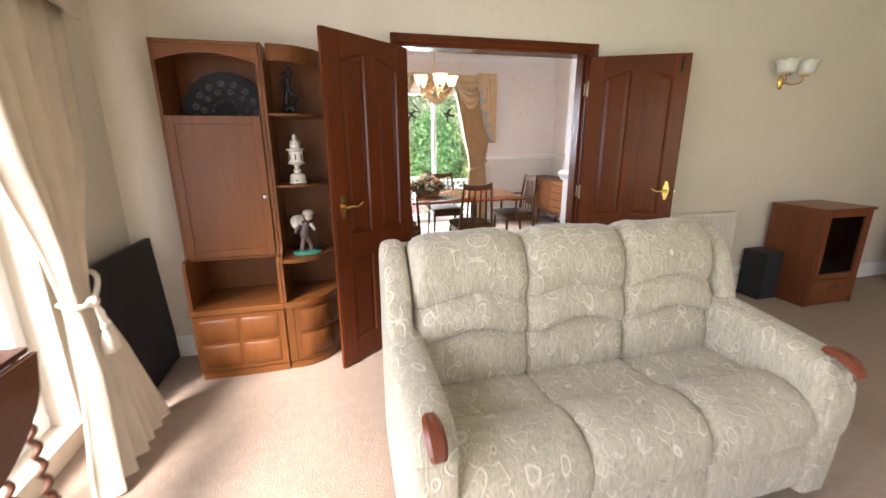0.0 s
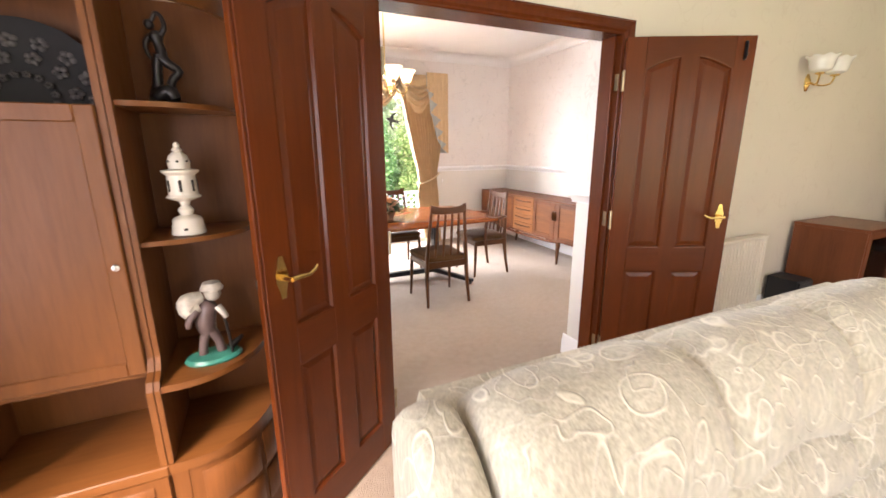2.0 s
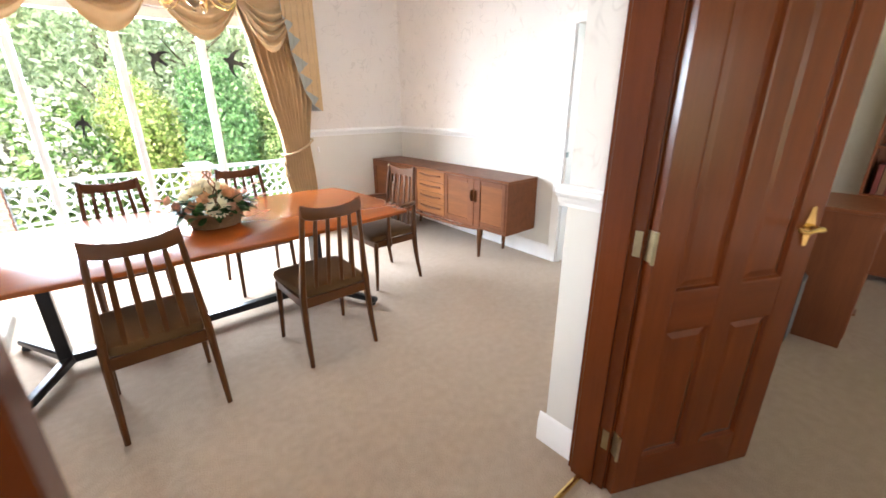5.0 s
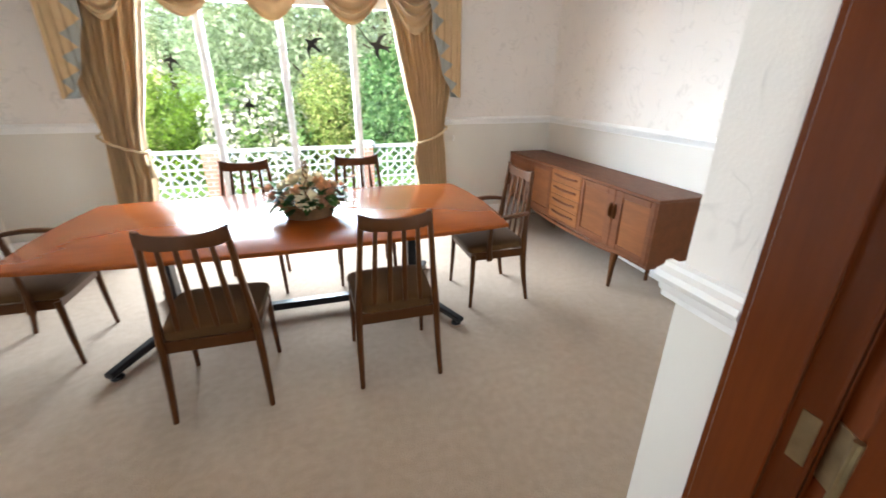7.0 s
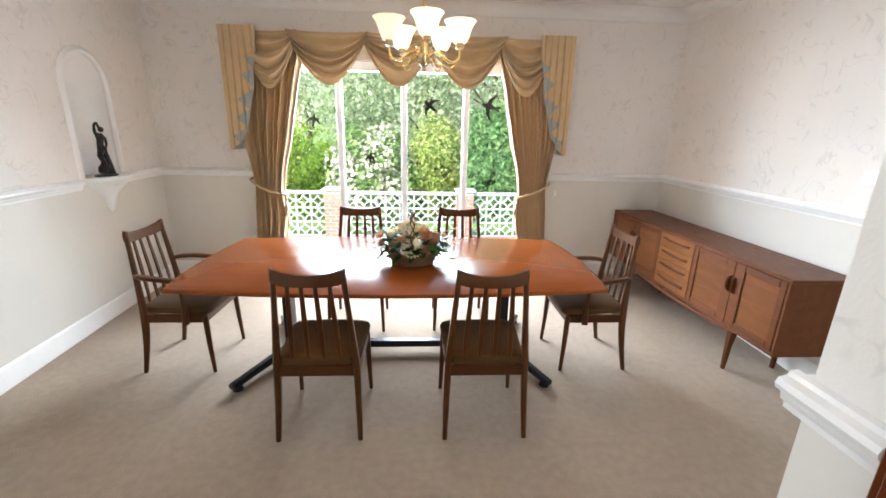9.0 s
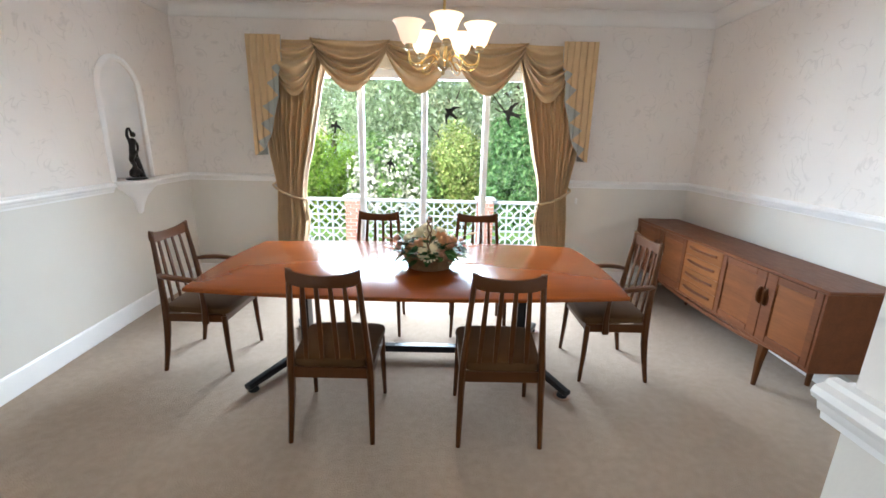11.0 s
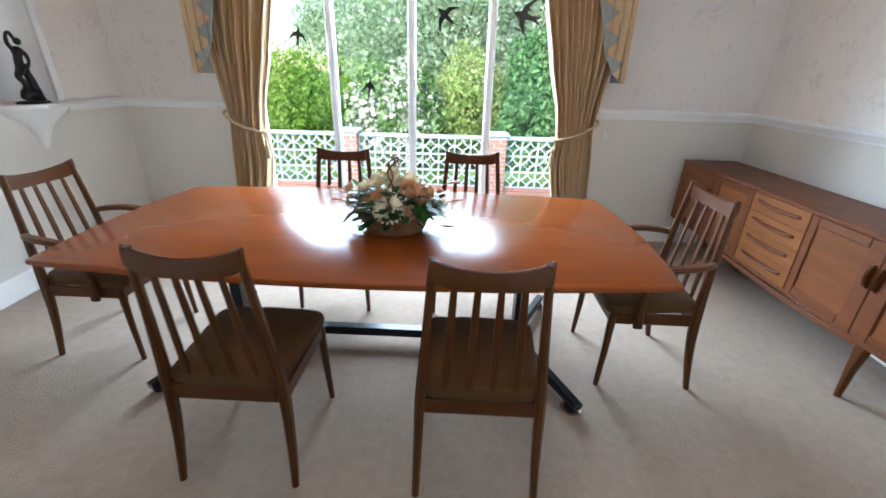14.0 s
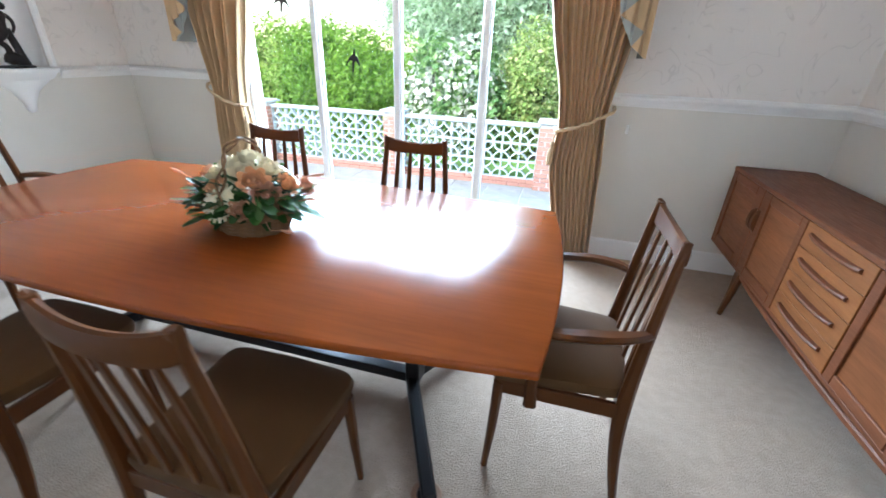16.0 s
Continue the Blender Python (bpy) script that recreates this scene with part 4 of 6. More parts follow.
val = thing("window_valance", pose(0, 0, 0), "gold-beige valance of five draped swags with two tails", "valance")
bm = B()
box(bm, (-0.62, 7.13, 2.40), (2.66, Y_W - 0.002, 2.44), 0.004)
part("pelmet_board", bm, M_DRAPE, val)
BOUNDS = ((-0.50, 0.04), (-0.05, 0.70), (0.63, 1.34), (1.27, 2.02), (1.94, 2.52))
for k, (a, b) in enumerate(BOUNDS):
    bm = B()
    depth = (0.52, 0.475, 0.475, 0.485, 0.54)[k]
    lift = 0.012 if k in (1, 3) else 0.0
    rings, nv, nu = [], 60, 34
    for i in range(nu + 1):
        u = i / nu
        bell = math.sin(math.pi * u) ** 0.6
        front, rear = [], []
        for j in range(nv + 1):
            v = j / nv
            spread = 1.0 - 0.20 * v * bell
            x = (a + b) / 2 + (u - 0.5) * (b - a) * spread
            z = 2.455 - depth * (0.05 + 0.95 * v) * bell - 0.012 * v * (1 - bell)
            ripple = math.sin(2 * math.pi * (4.9 * v ** 0.9 + 0.30 * math.sin(6.5 * v + 2.1 * k) + 0.16 * math.sin(3.3 * u + k))) * 0.042 * math.sin(math.pi * min(1.0, 0.06 + 0.9 * v)) ** 0.8
            y = 7.118 - lift - 0.012 - 0.062 * bell * (0.35 + 0.65 * math.sin(math.pi * min(1, v * 1.05) ** 0.9)) + ripple * (0.35 + 0.65 * bell)
            front.append((x, y, z))
            rear.append((x, y + 0.012, z + 0.003))
        rings.append(front + rear[::-1])
    loft(bm, rings)
    part("swag", bm, M_DRAPE, val, "", True)
TIPS = ((0.0, 1.318), (0.21, 1.325), (0.32, 1.366), (0.486, 1.372), (0.66, 1.433), (0.807, 1.466), (0.945, 1.555), (1.0, 1.632))
TEETH = ((0.0, 1.318), (0.21, 1.325), (0.257, 1.425), (0.32, 1.366), (0.385, 1.472), (0.486, 1.372), (0.578, 1.530), (0.66, 1.433), (0.725, 1.566), (0.807, 1.466), (0.88, 1.606), (0.945, 1.555), (1.0, 1.632))


def along(rows, q):
    for (qa, va), (qb, vb) in zip(rows, rows[1:]):
        if q <= qb:
            return va + (vb - va) * (q - qa) / (qb - qa)
    return rows[-1][1]


def cascade(bm, side, edge, y0, out=1.642, amp=0.022):
    """A pleated tail whose inner edge falls away in steps, with a return to the wall."""
    rings = []
    for r in range(131):
        q = r / 130
        z = 2.458 - 1.093 * q
        xi = along(edge, q)
        front = []
        for c in range(41):
            x = xi + (out - xi) * c / 40
            w = (x - 1.30) / 0.062 + 0.06 * math.sin(4 * q + 9 * x)
            saw = w - math.floor(w)
            crease = saw / 0.72 if saw < 0.72 else (1 - saw) / 0.28
            front.append((MIDX + side * x, y0 - amp * (crease ** 0.8) * (0.75 + 0.5 * q), z))
        for yy in (0.03, 0.12, 0.25):
            front.append((MIDX + side * (out + 0.004 * math.sin(40 * yy)), y0 + yy, z))
        rear = [(x - side * 0.003 if n_ > 40 else x, y + 0.003, zz) for n_, (x, y, zz) in enumerate(front)]
        rings.append(front + rear[::-1])
    loft(bm, rings)


for side in (-1, 1):
    bm = B()
    cascade(bm, side, TEETH, 7.030)
    tail = part("tail", bm, M_DRAPE, val, "cascading gold-beige pleated tail", True)
    bm = B()
    cascade(bm, side, TIPS, 7.043, 1.634, 0.010)
    part("lining", bm, M_LINING, tail, "blue-grey turned lining", True)

# ---- chandelier ----
chn = thing("chandelier", pose(1.217, 5.36, -0.012), "brass five-arm chandelier with lit opal glass bell shades", "chandelier")
bm = B()
lathe(bm, [(0.055, H + 0.011), (0.055, H - 0.0), (0.03, H - 0.035), (0.012, H - 0.05)], 20)
part("ceiling_rose", bm, M_BRASS, chn, "", True)
bm = B()
tube(bm, [(0, 0, 2.06), (0, 0, H - 0.04)], 0.0075, 10)
part("rod", bm, M_BRASS, chn, "", True)
bm = B()
lathe(bm, [(0.004, 1.905), (0.012, 1.912), (0.008, 1.925), (0.020, 1.935), (0.034, 1.955), (0.036, 1.975), (0.026, 1.99), (0.016, 2.0), (0.022, 2.015), (0.018, 2.04), (0.009, 2.06), (0.0075, 2.07)], 20)
part("hub", bm, M_OLDBRASS, chn, "", True)
for k in range(5):
    a = radians(-90 + 72 * k + 4)
    ca, sa = math.cos(a), math.sin(a)
    R = lambda r, z, o=0.0: (ca * r - sa * o, sa * r + ca * o, z)
    bm = B()
    tube(bm, curve([R(0.02, 1.965), R(0.06, 2.0), R(0.10, 1.985), R(0.14, 1.955), R(0.18, 1.955), R(0.20, 1.985), R(0.20, 2.025)], 30), 0.0055, 8)
    tube(bm, curve([R(0.03, 1.945), R(0.07, 1.97), R(0.11, 1.935), R(0.16, 1.925), R(0.195, 1.955), R(0.20, 1.98)], 24), 0.0028, 6)
    tube(bm, curve([R(0.03, 1.99), R(0.05, 2.035), R(0.085, 2.01), R(0.12, 1.96), R(0.15, 1.945)], 20), 0.0028, 6)
    arm = part("arm", bm, M_BRASS, chn, "", True)
    bm = B()
    lathe(bm, [(0.006, 2.012), (0.022, 2.020), (0.024, 2.026), (0.019, 2.032), (0.021, 2.052), (0.018, 2.056)], 16, R(0.20, 0))
    part("cup", bm, M_OLDBRASS, arm, "", True)
    bm = B()
    prof = [(0.030, 2.045), (0.040, 2.057), (0.050, 2.078), (0.056, 2.10), (0.066, 2.126), (0.080, 2.148), (0.086, 2.153)]
    prof += [(r - 0.004, z + 0.001) for r, z in prof[::-1]]
    lathe(bm, prof, 28, R(0.20, 0))
    if k != 4:
        lamp("chandelier_bulb", "POINT", pose(1.217 + R(0.20, 0)[0], 5.36 + R(0.20, 0)[1], 2.095), 5.0, (1.0, 0.74, 0.46), radius=0.03)
    part("shade", bm, M_SHADE if k not in (4,) else M_SHADE_DIM, arm, "opal glass bell shade", True)

# ---- flower basket on the table ----
fb = thing("flower_basket", pose(1.15, 5.525, 0.7125) @ Matrix.Diagonal((1.15, 1.15, 1.12, 1)), "wicker basket of peach and cream flowers with leaves on the table", "flower arrangement")
bm = B()
rings = []
for j in range(13):
    v = j / 12
    rings.append([((0.105 + 0.035 * v + 0.004 * math.sin(13 * a + j * math.pi)) * math.cos(a) * 1.12, (0.105 + 0.035 * v + 0.004 * math.sin(13 * a + j * math.pi)) * math.sin(a) * 0.9, 0.0 + 0.085 * v) for a in (2 * math.pi * k / 64 for k in range(64))])
loft(bm, rings)
tube(bm, [(0.142 * 1.12 * math.cos(a), 0.142 * 0.9 * math.sin(a), 0.086 + 0.003 * math.sin(14 * a)) for a in (2 * math.pi * k / 48 for k in range(49))], 0.008, 8)
part("basket", bm, M_WICKER, fb, "brown woven wicker", True)
bm = B()
for o in (-0.006, 0.006):
    tube(bm, [(0.012 * math.cos(a * 9 + o * 200), -0.122 * math.cos(a) + o, 0.08 + 0.225 * math.sin(a)) for a in (math.pi * k / 40 for k in range(41))], 0.004, 6)
part("handle", bm, M_WICKER, fb, "arched wicker handle", True)
rng = np.random.default_rng(5)


def petal(bm, base, out, up, length, width, cup, slot=0):
    """A cupped petal as a small strip of faces."""
    base, out, up = Vector(base), Vector(out).normalized(), Vector(up).normalized()
    side = out.cross(up).normalized()
    prev = None
    for k in range(4):
        t = k / 3
        w = width * (0.35 + 1.1 * t - 0.85 * t * t) * (1 if k < 3 else 0.55)
        c = base + out * length * t + up * cup * t * t
        row = [bm.verts.new(c - side * w / 2 + up * 0.12 * w), bm.verts.new(c), bm.verts.new(c + side * w / 2 + up * 0.12 * w)]
        if prev:
            for i in range(2):
                bm.faces.new((prev[i], prev[i + 1], row[i + 1], row[i])).material_index = slot
        prev = row


def petal_mat(name, c):
    return plain(name, c, 0.6, 0, 0.12, 40, 0.08, 90)


M_PEACH, M_CREAMF, M_BLUSH, M_YELLOW = petal_mat("peach_petal", (0.76, 0.42, 0.22)), petal_mat("cream_petal", (0.84, 0.75, 0.55)), petal_mat("blush_petal", (0.64, 0.34, 0.22)), petal_mat("flower_eye", (0.10, 0.09, 0.03))
M_GREEN = foliage("arrangement_leaf", (0.03, 0.095, 0.018), (0.06, 0.17, 0.03), 0.15, 0.45)


def rose(bm, c, d, r, gerbera=False):
    c, d = Vector(c), Vector(d).normalized()
    s = d.orthogonal().normalized()
    t = d.cross(s)
    if gerbera:
        for ring, (n, ln, tilt) in enumerate(((20, r, 0.12), (16, r * 0.8, 0.3))):
            for k in range(n):
                a = 2 * math.pi * (k + 0.5 * ring) / n
                o = s * math.cos(a) + t * math.sin(a)
                petal(bm, c + o * 0.008 + d * 0.002 * ring, o + d * tilt, d, ln, r * 0.42, -0.004)
        r2 = [[c + d * h + (s * math.cos(a) + t * math.sin(a)) * q for a in (2 * math.pi * k / 12 for k in range(12))] for q, h in ((0.011, 0.004), (0.011, 0.010), (0.004, 0.012))]
        loft(bm, r2, True, True, 1)
        return
    pillow(bm, c - d * r * 0.1, (r * 1.0, r * 1.0, r * 1.1), 1, 1, 12, 8)
    for ring, (n, lean, cup) in enumerate(((5, 0.28, 0.30), (6, 0.55, 0.34), (7, 0.85, 0.30), (8, 1.25, 0.16))):
        for k in range(n):
            a = 2 * math.pi * (k + 0.37 * ring) / n
            o = s * math.cos(a) + t * math.sin(a)
            petal(bm, c - d * r * (0.55 + 0.05 * ring) + o * r * (0.16 + 0.13 * ring), o * lean + d, -o + d * 0.2, r * (1.15 + 0.05 * ring), r * 1.25, r * cup)


FLOWERS = [  # x, y, z, size, colour, gerbera
    (0.00, -0.12, 0.125, 0.055, 0, 1), (0.02, -0.03, 0.20, 0.050, 1, 0), (0.075, -0.055, 0.185, 0.048, 2, 0), (-0.045, -0.09, 0.155, 0.045, 2, 0), (-0.11, -0.06, 0.13, 0.035, 2, 0), (0.12, -0.06, 0.145, 0.045, 3, 0),
    (-0.065, 0.0, 0.215, 0.048, 0, 0), (-0.13, 0.01, 0.175, 0.040, 1, 0), (-0.02, 0.05, 0.235, 0.045, 1, 0), (0.07, 0.03, 0.215, 0.042, 1, 0), (0.14, 0.02, 0.165, 0.038, 2, 0), (-0.175, -0.02, 0.135, 0.034, 3, 0),
    (0.165, -0.03, 0.115, 0.034, 3, 0), (-0.085, 0.07, 0.185, 0.04, 2, 0), (0.09, 0.09, 0.17, 0.042, 0, 1), (0.0, 0.12, 0.15, 0.045, 2, 0), (-0.03, -0.13, 0.11, 0.03, 2, 0), (0.07, -0.13, 0.115, 0.034, 3, 0), (-0.2, 0.05, 0.16, 0.03, 3, 0), (0.19, 0.05, 0.15, 0.03, 3, 0),
]
mats_f = (M_CREAMF, M_CREAMF, M_PEACH, M_BLUSH)
for x, y, z, r, c, g in FLOWERS:
    bm = B()
    rose(bm, (x, y, z), (x * 2.2, y * 2.2 - 0.05, 0.22), r * (1.05 if g else 0.80), g)
    part("flower", bm, [mats_f[c], M_YELLOW], fb, ("cream daisy-like flower", "cream rose", "peach rose", "blush bud")[0 if g else max(1, c)], True, fix=False)
bm = B()
for k in range(230):
    a, q = rng.uniform(0, 2 * math.pi), rng.uniform(0.35, 1.0)
    p = Vector((0.17 * q * math.cos(a), 0.135 * q * math.sin(a), 0.07 + 0.11 * rng.random() * (1.15 - q * 0.6)))
    o = Vector((math.cos(a), math.sin(a), rng.uniform(-0.5, 0.7)))
    petal(bm, p, o, (0, 0, 1), rng.uniform(0.06, 0.095), rng.uniform(0.04, 0.06), rng.uniform(-0.025, 0.01))
tagged(part("leaves", bm, M_GREEN, fb, "dark green leaves", True, fix=False), kind="stuff")
for x, y, z, dx, dy in ((-0.2, -0.04, 0.17, -0.05, 0.0), (0.22, -0.02, 0.13, 0.05, -0.02), (0.2, 0.03, 0.19, 0.06, 0.0), (-0.22, 0.04, 0.1, -0.04, -0.02), (0.17, -0.1, 0.05, 0.07, -0.03)):
    bm = B()
    tube(bm, [(x * 0.4, y * 0.5, 0.1), (x * 0.8, y * 0.9, z - 0.01), (x, y, z), (x + dx * 0.4, y + dy * 0.4, z + 0.01), (x + dx * 0.8, y + dy * 0.8, z + 0.014), (x + dx * 1.2, y + dy * 1.2, z + 0.02)], [0.0015, 0.0015, 0.0015, 0.003, 0.0065, 0.002], 6)
    part("sprig", bm, M_BLUSH, fb, "thin pinkish seed-head sprig", True)

# ---- niche shelf and figure ----
br = thing("wall_bracket", pose(x_left(6.43), 6.43, 0), "white moulded plaster bracket shelf below the niche", "bracket shelf")
half = lambda r, d, z: [(d * math.sin(a) + 0.001, -r * math.cos(a), z) for a in (math.pi * k / 20 for k in range(21))]
bm = B()
loft(bm, [half(0.20, 0.10, 1.085), half(0.215, 0.115, 1.10), half(0.235, 0.13, 1.125), half(0.25, 0.145, 1.135), half(0.255, 0.15, 1.15), half(0.255, 0.15, 1.162)])
part("shelf", bm, M_WHITE, br, "", True)
bm = B()
loft(bm, [half(0.012, 0.008, 0.865), half(0.03, 0.028, 0.885), half(0.034, 0.03, 0.905), half(0.05, 0.04, 0.95), half(0.085, 0.06, 1.01), half(0.15, 0.085, 1.06), half(0.19, 0.095, 1.0855)])
part("corbel", bm, M_WHITE, br, "", True)


def limb(bm, pts, radii, slot=0):
    tube(bm, curve(pts, 3 * len(pts)), list(np.interp(np.linspace(0, 1, len(curve(pts, 3 * len(pts)))), np.linspace(0, 1, len(radii)), radii)), 10, slot)


def dancing_figure(bm, h=0.33):
    k = h / 0.33
    S = lambda *p: [tuple(c * k for c in q) for q in p]
    lathe(bm, [(0.06 * k, 0), (0.06 * k, 0.008 * k), (0.05 * k, 0.012 * k)], 18, (0, 0, 0), 0, (0.8, 1.35))
    limb(bm, S((0, 0.045, 0.01), (0, 0.03, 0.03), (0, -0.01, 0.05), (0, -0.03, 0.02)), [0.012 * k, 0.03 * k, 0.03 * k, 0.02 * k])
    limb(bm, S((0.0, 0.035, 0.015), (0.005, 0.028, 0.08), (0, 0.018, 0.14), (0, 0.005, 0.18)), [0.03 * k, 0.018 * k, 0.017 * k, 0.022 * k])
    limb(bm, S((0.0, -0.012, 0.02), (0.012, -0.02, 0.09), (0.02, -0.05, 0.125), (0.006, -0.02, 0.15), (0, 0.0, 0.175)), [0.022 * k, 0.014 * k, 0.014 * k, 0.018 * k, 0.022 * k])
    limb(bm, S((0, 0.0, 0.165), (0, -0.004, 0.19), (0, 0.002, 0.22), (0, 0.006, 0.245), (0, 0.008, 0.262)), [0.023 * k, 0.018 * k, 0.017 * k, 0.024 * k, 0.012 * k])
    limb(bm, S((0, -0.012, 0.248), (0, -0.028, 0.275), (0.0, -0.022, 0.31), (0, -0.004, 0.322), (0, 0.012, 0.295)), [0.010 * k, 0.009 * k, 0.007 * k, 0.008 * k, 0.007 * k])
    limb(bm, S((0, 0.024, 0.248), (0, 0.045, 0.225), (0, 0.048, 0.195), (0, 0.034, 0.165)), [0.010 * k, 0.009 * k, 0.007 * k, 0.006 * k])
    pillow(bm, (0, 0.024 * k, 0.285 * k), (0.03 * k, 0.034 * k, 0.036 * k), 1, 1, 12, 8)


bm = B()
dancing_figure(bm, 0.43)
st = part("statuette", bm, M_BRONZE, None, "", True)
st.matrix_world = pose(x_left(6.43) + 0.02, 6.435, 1.1625)
tagged(st, "black bronze figurine of an abstract twisting form in the niche", "statuette")

# ---- small fittings ----
bm = B()
box(bm, (0, -0.043, -0.043), (-0.009, 0.043, 0.043), 0.003)
sw = part("light_switch", bm, M_WHITE)
sw.matrix_world = pose(x_right(5.12), 5.12, 1.36)
tagged(sw, "white plastic light switch on the papered wall", "light switch")
bm = B()
box(bm, (-0.006, -0.012, -0.008), (0.006, -0.002, 0.008), 0.002)
box(bm, (-0.01, -0.02, -0.03), (0.01, 0, 0.03), 0.004)
cl = part("cord_cleat", bm, M_WHITE)
cl.matrix_world = pose(2.685, Y_W - 0.001, 0.94)
tagged(cl, "small white curtain cord cleat on the wall", "cord cleat")


def swift(bm, size, fork):
    """A swooping silhouette as one thin plate."""
    out = [(0.0, 0.50), (0.05, 0.44), (0.075, 0.34), (0.12, 0.26), (0.30, 0.22), (0.50, 0.02), (0.58, -0.16), (0.42, -0.02), (0.26, 0.06), (0.10, 0.06), (0.07, -0.12), (0.12 * fork, -0.46), (0.0, -0.28)]
    out += [(-x, z) for x, z in out[1:-1][::-1]]
    prism(bm, [(x * size, z * size) for x, z in out], -0.0008, 0.0008)


for x, z, size, turn, fork, span in ((0.078, 1.648, 0.17, 10, 1, 0.75), (0.655, 1.262, 0.21, 8, 0.6, 0.5), (1.313, 1.815, 0.20, -50, 0.4, 1), (1.955, 1.83, 0.24, -75, 1, 1)):
    bm = B()
    swift(bm, size, fork)
    ob = part("window_decal", bm, M_BLACKM)
    ob.matrix_world = pose(x, Y_W + 0.088, z, 0, turn, 0) @ Matrix.Diagonal((span, 1, 1, 1))
    tagged(ob, "black winged silhouette decal stuck on the window pane", "window decal", "decals on the window")

# ---- lounge: sofa ----
sf = thing("sofa", pose(1.022, 1.70, 0) @ Matrix.Diagonal((0.957, 0.92, 1, 1)), "three-seat sage high-back sofa with embroidered leaf pattern", "sofa")


def padded(xc, half_w, side, arcs, puff, skew=(0.5, 0.5), gather=0.0, seed=0, nu=44, nv=26, face=1):
    """A stuffed pad over a side profile of (y, z) points, with arched seams at both ends, rounded flanks and gathers."""
    pts = curve([(0, y, z) for y, z in side], 40)
    run = [0.0]
    for p, q in zip(pts, pts[1:]):
        run.append(run[-1] + (q - p).length)

    def at(d):
        d = max(0.0, min(run[-1], d))
        k = max(0, min(len(run) - 2, sum(1 for r in run if r <= d) - 1))
        t = (d - run[k]) / max(1e-6, run[k + 1] - run[k])
        tan = (pts[k + 1] - pts[max(k - 1, 0)]).normalized()
        return pts[k].lerp(pts[k + 1], t), Vector((0, tan.z, -tan.y)) * face
    bm = B()
    e0, e1 = skew
    peak = (e0 / (e0 + e1)) ** e0 * (e1 / (e0 + e1)) ** e1
    lo, hi = arcs
    rings = []
    for j in range(nv + 1):
        v = 0.5 - 0.5 * math.cos(math.pi * j / nv)
        front, rear = [], []
        for i in range(nu + 1):
            u = math.sin(math.pi / 2 * (-1 + 2 * i / nu)) if abs(-1 + 2 * i / nu) < 1 else (-1 + 2 * i / nu)
            q = 1 - u * u
            d0, d1 = lo * q, run[-1] - max(lo, hi) + hi * q if hi else run[-1]
            p, nrm = at(d0 + (d1 - d0) * v)
            flank = max(0.0, 1 - abs(u) ** 7) ** 0.55
            body = (max(v, 1e-5) ** e0 * max(1 - v, 1e-5) ** e1) / peak
            tuck = gather * (math.exp(-9 * v) + 0.6 * math.exp(-9 * (1 - v))) * min(1.0, 12 * v)
            fold = math.sin(21 * u + 2.3 * math.sin(3.1 * u + seed) + seed) + 0.6 * math.sin(37 * u + 1.7 * seed)
            slump = 0.05 * math.sin(2.6 * u + 4 * v + seed) + 0.035 * math.sin(6.1 * u - 5 * v + 2 * seed)
            crease = 0.0016 * math.sin(33 * u + 3 * math.sin(5 * v + seed) + 2 * seed) * math.sin(9 * u + 4 * v + seed)
            h = puff * (flank * body) * (1 + slump) + (tuck * fold + (crease if gather > 0.002 else 0.0)) * flank
            x = xc + u * (half_w + 0.006 * body)
            front.append(Vector((x, 0, 0)) + p + nrm * h)
            rear.append(Vector((x, 0, 0)) + p - nrm * 0.05)
        rings.append(front + rear[::-1])
    loft(bm, rings)
    return bm


